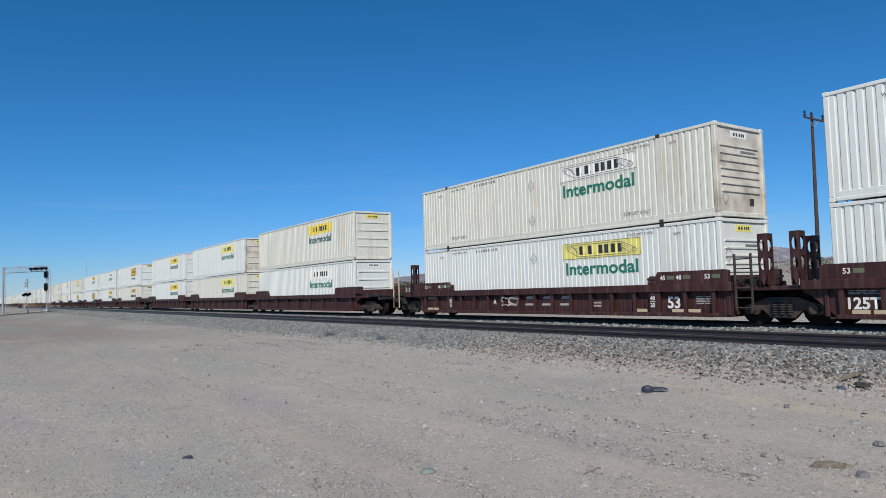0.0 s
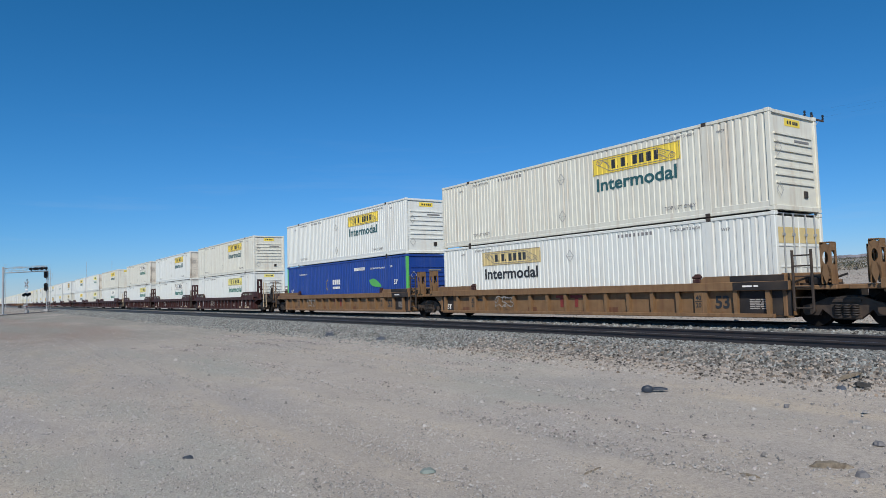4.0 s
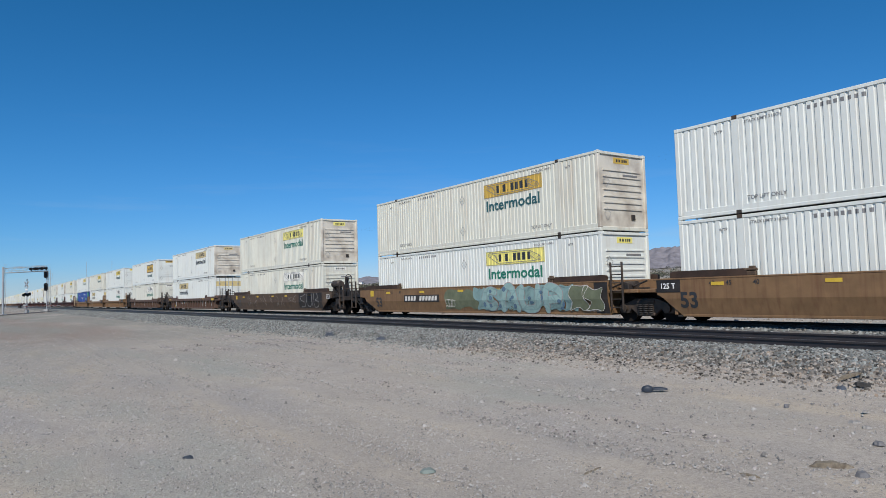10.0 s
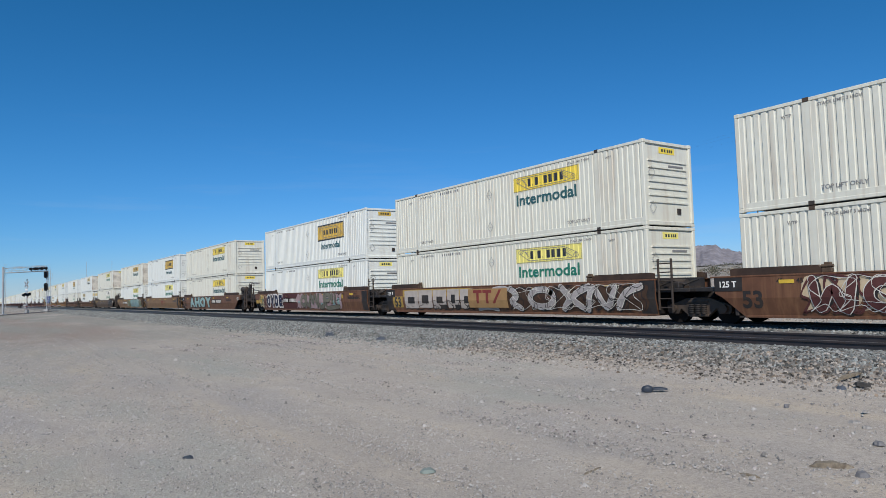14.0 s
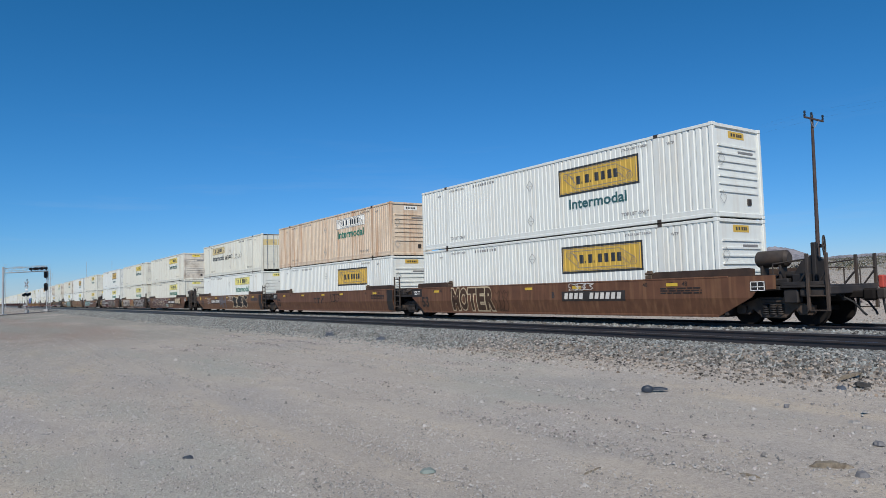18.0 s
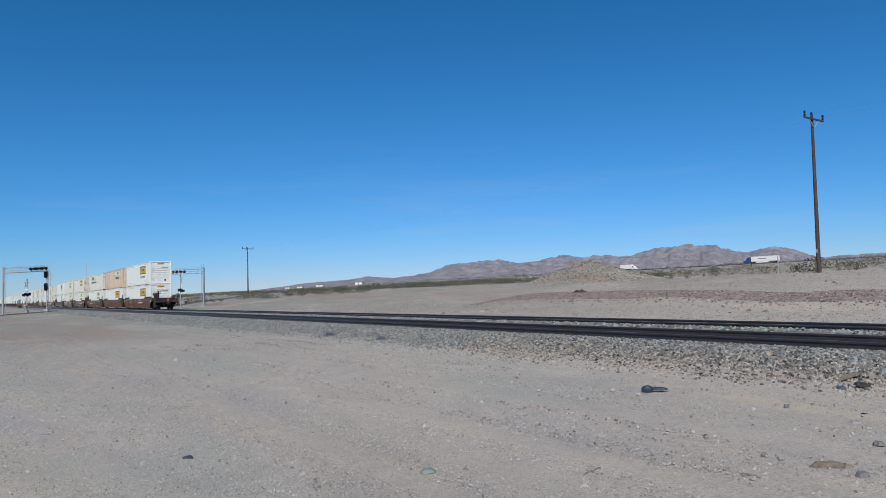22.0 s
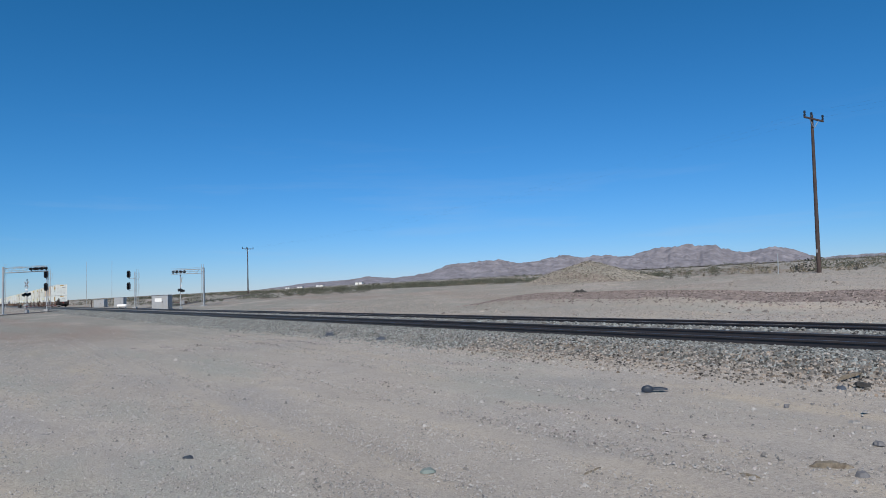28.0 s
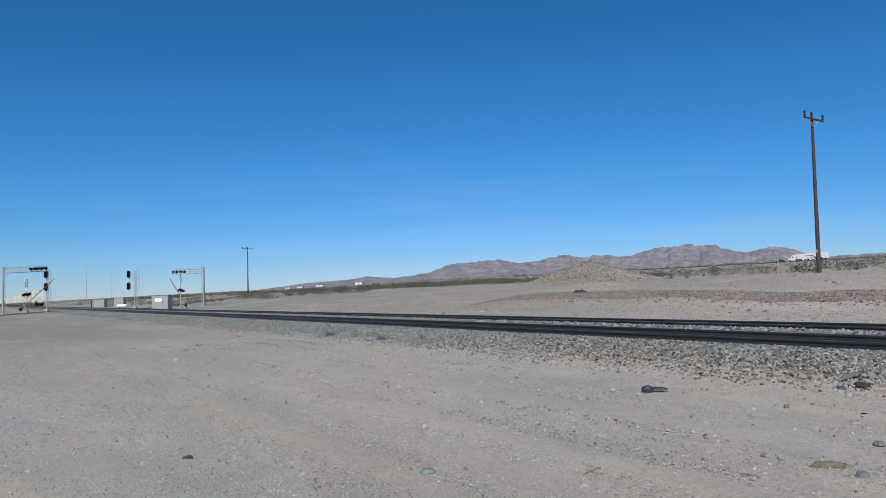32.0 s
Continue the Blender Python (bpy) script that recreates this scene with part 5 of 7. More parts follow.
                if i > 1:
                    gh.box(xa + 0.55, xb + 0.02, -(CARW + 0.022), -(CARW + 0.017), 0.42, 0.60, 0.02)
            part("spray_paint", g, G_BLOCK, ob, "pale grey graffiti blocks")
            part("spray_paint", gh, SOOT_SHADE, ob, "dark gaps in graffiti blocks")
            spray(ob, -6.9, -1.3, 0.36, 0.80, None, G_BLACK, 61, 1.1, 0.04)
            spray(ob, 1.0, 8.1, 0.36, 1.36, G_UMBER, None, 64, 0.8)
            fat_strokes(ob, [[(1.3, 1.25), (1.7, 0.95), (1.35, 0.70), (1.9, 0.45)], swirl(3.15, 0.85, 0.66, 0.34, 0.4, 7.3, 14), [(4.2, 1.26), (4.7, 0.85), (5.3, 0.45)], [(4.3, 0.45), (4.9, 0.95), (5.6, 1.25)], [(5.5, 0.42), (5.8, 1.2), (6.4, 0.5), (6.8, 1.2)], [(6.9, 0.5), (7.3, 1.0), (7.9, 1.2)]], 0.21, G_SILVER, G_WHITE, G_BLACK, 0.012)
            spray(ob, 1.3, 8.0, 0.38, 1.32, None, G_BLACK, 63, 0.9, 0.03)
            spray(ob, 1.5, 7.8, 0.40, 1.30, None, G_WHITE, 62, 0.6, 0.022)
            fat_strokes(ob, [[(-0.9, 0.40), (-0.2, 0.46), (0.4, 0.38)], [(0.2, 1.26), (0.9, 1.30), (1.3, 1.15)]], 0.10, G_SILVER, G_WHITE, None, 0.012)
            plain(ob, "paint_patch", -1.5, 1.16, 0.47, 1.28, G_TAN, CARW + 0.075)
            g = Geo()
            for i in range(3):
                xa, y0, y1 = -1.12 + i * 0.66, -(CARW + 0.092), -(CARW + 0.084)
                if i < 2:
                    g.box(xa, xa + 0.60, y0, y1, 1.10, 1.23).box(xa + 0.22, xa + 0.38, y0, y1, 0.66, 1.10)
                else:
                    g.slab([(xa, 0.66), (xa + 0.16, 0.66), (xa + 0.60, 1.23), (xa + 0.44, 1.23)], y0, y1)
            part("brand_mark", g, RED_MARK, ob, "brand mark as plain bars")
        elif decor == "wine":
            spray(ob, -6.2, 1.6, 0.36, 1.34, G_CREAM, None, 71, 0.5)
            fat_strokes(ob, [[(-6.0, 1.25), (-5.85, 0.5), (-5.5, 1.0), (-5.2, 0.45), (-5.0, 1.25)], swirl(-4.25, 0.85, 0.40, 0.34, 0.3, 7.1), [(-2.6, 1.22), (-3.3, 1.18), (-3.3, 0.9), (-2.7, 0.75), (-2.8, 0.48), (-3.5, 0.45)], [(-1.2, 1.22), (-2.0, 1.2), (-2.1, 0.92), (-1.4, 0.75), (-1.5, 0.48), (-2.3, 0.44)], [(0.3, 1.2), (-0.5, 1.22), (-0.8, 0.85), (-0.4, 0.5), (0.4, 0.6)], [(0.1, 0.9), (0.9, 1.0), (1.3, 1.22)], [(-0.3, 0.42), (0.8, 0.75), (1.6, 0.95), (1.9, 0.5)]], 0.22, G_WINE, G_WHITE, G_BLACK, 0.014)
            spray(ob, -6.2, 1.6, 0.36, 1.36, None, G_WINE, 77, 0.9, 0.07)
            spray(ob, -6.0, 1.4, 0.40, 1.34, None, G_WHITE, 78, 0.7, 0.022)
            spray(ob, 0.9, 1.8, 0.38, 0.72, G_TEAL, G_WHITE, 72, 0.8, 0.03)
            spray(ob, 2.0, 4.2, 0.40, 0.70, None, G_CREAM, 73, 1.0, 0.03)
            spray(ob, 1.9, 3.0, 1.12, 1.34, None, G_CREAM, 75, 1.4, 0.022)
            spray(ob, 3.3, 4.8, 1.14, 1.34, None, G_BLACK, 76, 1.4, 0.022)
            spray(ob, 5.4, 7.6, 0.7, 1.35, G_CREAM, G_BLACK, 74, 0.9, 0.03)
        elif decor == "plain":
            spray(ob, -6.1, -5.0, 0.68, 1.2, None, G_WHITE, 81, 1.6, 0.022)
            bubble(ob, "WH", -2.44, -0.44, 0.36, 1.36, G_BLUE, None, 0.05)
            spray(ob, 1.4, 5.2, 0.36, 1.36, G_BLACK, G_CREAM, 86, 0.55, 0.08)
            spray(ob, 0.25, 1.4, 0.92, 1.34, None, G_WHITE, 83, 1.6, 0.035)
        elif decor == "outline":
            bubble(ob, "MOTER", -5.46, -2.35, 0.30, 1.38, G_UMBER, G_CREAM, 0.05, 0.05)
            spray(ob, -2.3, -1.5, 0.34, 1.2, None, G_UMBER, 91, 2.2, 0.03)
            spray(ob, 2.08, 3.17, 1.12, 1.36, None, G_WHITE, 92, 1.6, 0.03)
            mark(ob, "B", 0.30, 1.19, 0.96, INK, 0.006)
        bend_decals(ob)
        if "layers" in ob:
            del ob["layers"]
    else:
        yp = CARW - 0.165
        white = PRINT_W if body in (MAROON, BROWN) else INK
        mark(ob, "53", 0.50, R - 1.715 if body is not BROWN else 5.5 if k == 7 else 0.48, 0.66, PRINT_W if body is MAROON else INK, 0.015, yp, label="large painted number 53")
        for x, lab in ((R - 2.42, ""), (Lf + 2.42, "")):
            part("marked_post", cached(("mpost", body.name), lambda: Geo().box(-0.16, 0.16, -(CARW - 0.025), -(CARW - 0.166), 0.30, 1.0, 0.015).mesh("marked_post", body)), None, ob, lab, pose(x, 0, 0))
            mark(ob, "40", 0.19, x, 0.80, white, 0.004, CARW - 0.025)
            mark(ob, "20", 0.19, x, 0.58, white, 0.004, CARW - 0.025)
            plain(ob, "guide_mark", x - 0.11, x + 0.11, 0.685, 0.70, white, CARW - 0.022)
        if body is MAROON:
            # slanted bars in place of the brand letters
            for i in range(4):
                x = -1.6 + i * 0.98
                g = Geo().slab([(x, 0.80), (x + 0.52, 0.80), (x + 0.60, 0.92), (x + 0.08, 0.92)], -(yp + 0.012), -(yp + 0.006)).slab([(x - 0.08, 0.56), (x + 0.44, 0.56), (x + 0.49, 0.64), (x - 0.03, 0.64)], -(yp + 0.012), -(yp + 0.006))
                part("brand_letter_bars", g, PRINT_D, ob, "faded brand letter as plain bars")
            mark(ob, "ABC"[k % 3] if k < 3 else "A", 0.30, -2.6, 0.72, PRINT_W, 0.006, yp)
            if left == "joint":
                mark(ob, "125T", 0.40, Lf + 0.715, 0.62, PRINT_W, 0.012, yp, label="large white load mark 125T")
            bars(ob, Lf + 0.35, 0.84, 0.75, 0.12, PRINT_D, 3, yp, k)
            bars(ob, R - 0.9, 0.60, 0.6, 0.26, PRINT_D, 5, yp, k + 5)
            bars(ob, 2.95, 0.50, 0.42, 0.22, PRINT_D, 2, yp, k + 9)
            for x in (-7.6, -7.1, 5.0, R - 1.7, R - 1.1):
                plain(ob, "chalk_board", x, x + 0.42, 0.36, 0.46, G_CREAM, CARW - 0.03)
            for x, w in ((R - 2.0, "45"), (R - 1.4, "48"), (R - 0.4, "53"), (Lf + 0.4, "53"), (Lf + 1.5, "48"), (Lf + 2.0, "45")):
                mark(ob, w, 0.2, x, 1.44, PRINT_W, 0.004, CARW - 0.03)
                plain(ob, "guide_mark", x + 0.16, x + 0.42, 1.38, 1.50, G_OLIVE, CARW - 0.03)
            spray(ob, -1.9 - 0.6 * k, -1.0 - 0.6 * k, 0.55, 0.90, None, G_WHITE, 11 + k, 1.8, 0.03)
        elif body is OCHRE:
            plain(ob, "black_panel", R - 1.25, R + 0.37, 0.30, 0.98, SOOT_SHADE, yp + 0.002, "black panel with white small print")
            plain(ob, "black_chord_patch", R - 1.25, R + 0.37, 1.0, 1.23, SOOT_SHADE, CARW + 0.012)
            plain(ob, "black_guide_patch", R - 1.35, R + 0.25, 1.24, 1.41, SOOT_SHADE, CARW - 0.028)
            bars(ob, R - 0.85, 0.46, 0.62, 0.30, PRINT_D, 6, yp + 0.008, k)
            bars(ob, R - 0.95, 1.07, 0.5, 0.09, PRINT_W, 1, CARW + 0.014, k + 2)
            bars(ob, -5.9, 0.72, 0.9, 0.14, INK, 1, yp, k)
            for i in range(2):
                x = -0.6 + i * 0.75
                g = Geo().box(x, x + 0.6, -(yp + 0.012), -(yp + 0.005), 0.84, 0.94).box(x + 0.22, x + 0.38, -(yp + 0.012), -(yp + 0.005), 0.5, 0.84)
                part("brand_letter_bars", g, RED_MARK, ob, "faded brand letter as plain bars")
            if left == "joint":
                plain(ob, "load_plate", Lf - 0.1, Lf + 0.75, 0.34, 0.98, SOOT_SHADE, yp + 0.002)
                mark(ob, "125T", 0.30, Lf + 0.32, 0.5, PRINT_W, 0.01, yp + 0.006)
            spray(ob, -4.0, -3.0, 0.5, 0.95, None, G_GREY, 15 + k, 1.5, 0.04)
            for x in (-6.6, -2.2, 1.9):
                plain(ob, "primer_patch", x, x + 0.5, 0.30, 0.50, RUST, yp + 0.001)
        else:
            bars(ob, -5.8, 0.72, 0.9, 0.16, PRINT_W, 1, yp, k)
            bars(ob, -2.4, 0.70, 0.8, 0.20, PRINT_W, 1, yp, k + 3)
            if k == 7:
                plain(ob, "number_board", -4.55, -2.5, 0.66, 0.92, NUMBER_BLACK, yp)
                bars(ob, -4.4, 0.70, 1.8, 0.20, PRINT_W, 1, yp + 0.006, 77)
                plain(ob, "yellow_chord_band", -8.8, -7.8, 1.10, 1.22, REFLECT_D, CARW + 0.012)
                plain(ob, "yellow_chord_band", 7.6, 8.4, 1.02, 1.20, REFLECT, CARW + 0.012)
                plain(ob, "yellow_chord_band", 4.5, 5.2, 1.12, 1.22, REFLECT_D, CARW + 0.012)
                for i in range(2):
                    x = 3.25 + i * 0.55
                    g = Geo().box(x, x + 0.46, -(yp + 0.012), -(yp + 0.005), 0.80, 0.90).box(x + 0.16, x + 0.30, -(yp + 0.012), -(yp + 0.005), 0.5, 0.80)
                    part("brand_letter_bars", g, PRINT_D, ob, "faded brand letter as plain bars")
                plain(ob, "notice_plate", -6.9, -6.3, 0.36, 0.60, REFLECT_D, yp)
            if k == 6:
                for x in (0.3, 0.7):
                    g = Geo()
                    blob(g, x, 0.66, 0.17, 0.28, -(yp + 0.01), random.Random(4))
                    part("spray_paint", g, G_WHITE, ob, "white spray-painted spot")
            bars(ob, R - 1.0, 0.5, 0.5, 0.3, PRINT_D, 4, yp, k + 6)
        if body in (MAROON, OCHRE):
            for e, kind in ((-1, left), (1, right)):
                if kind == "joint" or body is MAROON:
                    for s in (-1, 1):
                        bulkhead_post(ob, e * (8.075 + (1.36 if e > 0 else 0.88)), s, body)
    # container locks on the top chords, at the ends of the wells
    top = 1.42 if style == "smooth" else 1.24
    for s in (-1,):
        for x in (-5.62, 5.62):
            part("container_lock", cached(("lock", s, top), lambda: Geo().box(-0.13, 0.13, s * 1.38, s * 1.50, top, top + 0.12, 0.015).box(-0.09, 0.09, s * 1.36, s * 1.47, top + 0.12, top + 0.27, 0.02).cyl((-0.15, s * 1.44, top + 0.17), (0.15, s * 1.44, top + 0.17), 0.045, 8).mesh("container_lock", body)), None, ob, "", pose(x, 0, 0))
    # hoses and small gear over the trucks
    for e, kind in ((-1, left), (1, right)):
        if kind == "joint" and e < 0:
            continue
        part("brake_pipe", cached(("hose", e), lambda: Geo().pipe([(e * 8.4, -1.2, 1.18), (e * 8.9, -1.15, 1.34), (e * 9.3, -1.1, 1.22), (e * 9.75, -1.0, 1.38)], 0.03, 6).box(e * 8.9, e * 9.2, -1.3, -1.0, 1.10, 1.30, 0.02).mesh("brake_pipe", SOOT_SHADE)), None, ob)
        part("brake_cylinder", cached(("bcyl", e), lambda: Geo().cyl((e * 8.5, -0.6, 1.26), (e * 9.0, -0.6, 1.26), 0.13, 12).box(e * 8.45, e * 9.3, -0.9, -0.3, 1.10, 1.16).mesh("brake_cylinder", STEEL_D)), None, ob)
# ---- the train ----
YEL = (YELLOW, None, True, INK_T)
GRN = (LEMON, None, True, INK_G)
PAL = (PALE, None, True, INK_G)
FAD = (FADED, None, True, INK)
BIG = (GOLD, INK, True, INK_T)
BIGN = (GOLD, INK, False, INK_T)
# right end of the stack at the start, car style, left end, right end, car paint
CARS = [
    (-11.86, "posts", "coupled", "joint", MAROON), (7.44, "posts", "joint", "joint", MAROON), (26.71, "posts", "joint", "coupled", MAROON),
    (49.95, "ribbed", "coupled", "joint", OCHRE), (69.43, "ribbed", "joint", "joint", OCHRE), (88.99, "ribbed", "joint", "coupled", OCHRE),
    (111.96, "ribbed", "coupled", "coupled", BROWN), (135.5, "ribbed", "coupled", "coupled", BROWN), (159.02, "smooth", "coupled", "coupled", UMBER),
    (182.48, "smooth", "coupled", "joint", OCHRE), (201.85, "smooth", "joint", "joint", OCHRE), (221.08, "smooth", "joint", "coupled", RUST),
    (244.57, "smooth", "coupled", "joint", RUST), (264.07, "smooth", "joint", "joint", RUST), (283.52, "smooth", "joint", "coupled", RUST),
    (307.22, "smooth", "coupled", "joint", TAWNY), (327.0, "smooth", "joint", "joint", RUST), (346.26, "smooth", "joint", "coupled", RUST)]
# upper and lower box of each car: paint, logo, end paint, turned round
LOADS = [
    ((CREAM, PAL, SOOT_END, 0), (WHITE, GRN, None, 0)), ((WHITE, YEL, SOOT_END, 0), (WHITE, PAL, None, 0)), ((CREAM, YEL, None, 0), (WHITE, GRN, None, 0)),
    ((WHITE, YEL, None, 0), (BLUE, None, None, 0)), ((CREAM, YEL, None, 0), (WHITE, FAD, None, 1)), ((WHITE, YEL, None, 0), (WHITE, PAL, None, 0)),
    ((WHITE, BIG, None, 0), (CREAM, PAL, None, 0)), ((WHITE, FAD, SOOT_END, 0), (WHITE, FAD, None, 1)), ((CREAM, GRN, SOOT_END, 0), (CREAM, PAL, None, 0)),
    ((CREAM, (GOLD, None, True, INK_T), SOOT_END, 0), (WHITE, GRN, None, 0)), ((WHITE, BIG, None, 0), (WHITE, GRN, None, 0)), ((CREAM, YEL, None, 0), (CREAM, YEL, None, 0)),
    ((WHITE, BIG, None, 0), (WHITE, GRN, None, 0)), ((CREAM, YEL, None, 0), (CREAM, GRN, None, 0)), ((CREAM, YEL, SOOT_END, 0), (CREAM, GRN, None, 0)),
    ((CREAM, FAD, SOOT_END, 1), (WHITE, GRN, None, 0)), ((TAN, PAL, None, 0), (WHITE, BIGN, None, 0)), ((WHITE, BIG, None, 0), (WHITE, BIGN, None, 0))]

MOVING = []          # (thing, x at the start, y, z, turn)
LOW_Z, UP_Z = RAIL_Z + 0.30, RAIL_Z + 0.30 + CH + 0.014
BLUE_LOGO = (None, None, False, INK)
made_boxes = {}


def put(ob, x, z, turn=0):
    ob.matrix_basis = pose(x, TRACK_Y, z, 0, 0, turn)
    MOVING.append((ob, x, z, turn))
    return ob


def box_for(spec, full):
    mat, logo, endm, turn = spec
    key = (mat.name, id(logo), endm.name if endm else "", full, turn)
    if key not in made_boxes:
        made_boxes[key] = container(mat, logo or BLUE_LOGO, endm, full, blue=mat is BLUE, facing=1 if turn else -1)
        return made_boxes[key]
    return copy_thing(made_boxes[key], Matrix())


COLOUR_WORD = {"container_white": "white corrugated", "container_cream": "grimy off-white", "container_tan": "rust-stained tan corrugated", "container_blue": "dark blue corrugated"}
PAINT_WORD = {"car_maroon": "dark maroon", "car_ochre": "ochre yellow-brown", "car_brown": "dirty brown", "car_rust_brown": "rusty red-brown", "car_tawny": "tawny orange-brown", "car_umber": "grimy dark umber"}


def load_label(spec, upper):
    mat, logo, endm, turn = spec
    plate = "green corner posts" if mat is BLUE else {"logo_yellow": "yellow logo panel", "logo_lemon": "lemon-yellow logo panel", "logo_pale": "white logo panel", "logo_faded": "faded yellow logo panel", "logo_gold": "black-edged gold logo panel"}[logo[0].name]
    return f"{COLOUR_WORD[mat.name]} container, {plate}, {'upper box' if upper else 'lower box'}"


for (xr, style, le, ri, paint), (upper, lower) in zip(CARS, LOADS):
    car = well_car(style, le, ri, True, paint)
    tagged(car, f"{PAINT_WORD[paint.name]} {'smooth' if style == 'smooth' else 'ribbed'}-sided well car under stacked containers", "rail car", "cars of the container train")
    put(car, xr - HALF, RAIL_Z)
    for spec, z, up in ((lower, LOW_Z, False), (upper, UP_Z, True)):
        b = box_for(spec, True)
        tagged(b, load_label(spec, up), "container", "containers on the train")
        put(b, xr - HALF, z, 180 if spec[3] else 0)

# black spray-painted scrawl along one upper box
scrawl_box = [o for o, *_ in MOVING if o.get("category") == "container"][31]
r = random.Random(12)
for i, xc in enumerate((-1.45, -1.95, -2.45, -2.95)):
    g = Geo()
    zc, h = 1.50 + 0.08 * r.random(), 0.20 + 0.05 * r.random()
    ctrl = [(xc + 0.28 * math.cos(a) * r.uniform(0.5, 1.1), zc + h * math.sin(a) * r.uniform(0.7, 1.1)) for a in np.linspace(r.uniform(0, 3), r.uniform(5, 8), 6)]
    ribbon(g, curve_pts(ctrl, 4), 0.045, CW - 0.012)
    part("spray_line", g, G_BLACK, scrawl_box, "black spray-painted scrawl")

part("spray_lettering", text_mesh("MENACE", 0.52, G_BLACK, 0.004, 0.25), None, scrawl_box, "black spray-painted word MENACE", pose(0.2, CW - 0.010, 1.54, 0, -3, 180))

# plain shapes in place of the brand on the blue box
blue_box = [o for o, *_ in MOVING if "blue" in o.get("label", "")][0]
yb = -(CW - 0.012)
leaf = curve_pts([(3.95, 1.66), (4.25, 1.36), (4.9, 1.27), (5.35, 1.30), (5.0, 1.56), (4.5, 1.74), (3.95, 1.66)], 4)[:-1]
g = Geo()
g.add([(x, yb, z) for x, z in leaf], [tuple(range(len(leaf)))])
part("leaf_mark", g, GREEN, blue_box, "green leaf mark")
for i in range(4):
    part("brand_bar", Geo().box(-0.75 + 0.27 * i, -0.55 + 0.27 * i, yb - 0.004, yb, 1.52, 1.82), PRINT_W, blue_box, "white bar in place of a brand")
bl = Geo()
for i in range(7):
    bl.box(-0.75 + 0.15 * i, -0.63 + 0.15 * i, yb - 0.004, yb, 1.26, 1.40)
tagged(part("brand_line", bl, PRINT_W, blue_box), kind="stuff")
for i in range(6):
    u = i * 0.5 - 1.2
    part("ray_mark", Geo().slab([(-1.4 - 0.22 * math.cos(u), 1.52 + 0.22 * math.sin(u)), (-1.4 - 0.34 * math.cos(u + 0.12), 1.52 + 0.34 * math.sin(u + 0.12)), (-1.4 - 0.34 * math.cos(u - 0.12), 1.52 + 0.34 * math.sin(u - 0.12))], yb - 0.004, yb), REFLECT, blue_box)
part("lettering", text_mesh("53'", 0.34, PRINT_W, 0.01), None, blue_box, "white size mark 53'", pose(6.9, yb - 0.003, 1.50))
part("lettering", text_mesh("53'", 0.30, PRINT_W, 0.01), None, blue_box, "white size mark 53'", pose(-7.2, yb - 0.003, 1.22))
for words, x, z in (("STACKING THREE HIGH ONLY", 4.95, 2.30), ("WTP", 6.45, 2.34), ("STACKING THREE HIGH", -5.3, 2.3)):
    part("stencil", text_mesh(words, 0.12, PRINT_W, 0.004), None, blue_box, "", pose(x, yb - 0.003, z))
bl = Geo()
for i in range(10):
    bl.box(2.15 + 0.135 * i, 2.25 + 0.135 * i, yb - 0.004, yb, 2.24, 2.42)
tagged(part("number_mark", bl, PRINT_W, blue_box), kind="stuff")

# flashing end marker on the last coupler
last_car = [o for o, *_ in MOVING if o.get("category") == "rail car"][17]
mk = part("end_marker", Geo().box(11.78, 12.00, -0.12, 0.16, 0.70, 0.98, 0.03), STEEL_D, last_car, "dark end-of-train marker with red top")
part("marker_light", Geo().box(11.82, 11.96, -0.08, 0.12, 0.98, 1.32, 0.03), RED_FLAG, mk)
part("marker_hose", Geo().pipe([(11.89, 0.0, 0.72), (11.94, -0.02, 0.4), (12.0, -0.05, 0.16), (12.06, -0.05, 0.14)], 0.03, 6), RUBBER, mk)

# the front of the train, already far down the line
rng = random.Random(7)
x = -35.5
choices = [(WHITE, YEL, None, 0), (CREAM, YEL, None, 0), (WHITE, PAL, None, 0), (CREAM, GRN, None, 0), (WHITE, BIG, None, 0), (WHITE, GRN, SOOT_END, 0), (CREAM, FAD, None, 0)]
far_car = {}
for i in range(36):
    kinds = (("joint", "coupled"), ("joint", "joint"), ("coupled", "joint"))[i % 3]
    paint = MAROON if i < 9 else (OCHRE, RUST, MAROON, BROWN)[(i // 3) % 4]
    key = (kinds, paint.name)
    if key not in far_car:
        far_car[key] = car = well_car("ribbed", *kinds, False, paint)
    else:
        car = copy_thing(far_car[key], Matrix())
    tagged(car, f"{PAINT_WORD[paint.name]} well car with stacked containers, far along the train", "rail car", "cars of the container train")
    put(car, x - HALF, RAIL_Z)
    for z, up in ((LOW_Z, False), (UP_Z, True)):
        spec = rng.choice(choices)
        b = box_for(spec, False)
        tagged(b, load_label(spec, up), "container", "containers on the train")
        put(b, x - HALF, z)
    x -= 23.5 if i % 3 == 2 else 19.4


# ---- crossing, signals and poles ----
def ground_z(x, y):
    return float(height(np.array([float(x)]), np.array([float(y)]))[0])


def on_ground(x, y, turn=0.0, dz=0.0):
    return pose(x, y, ground_z(x, y) + dz, 0, 0, turn)


ARM = math.degrees(math.atan2(0.59, 0.81))     # bearing of the crossing's arms over the skewed road


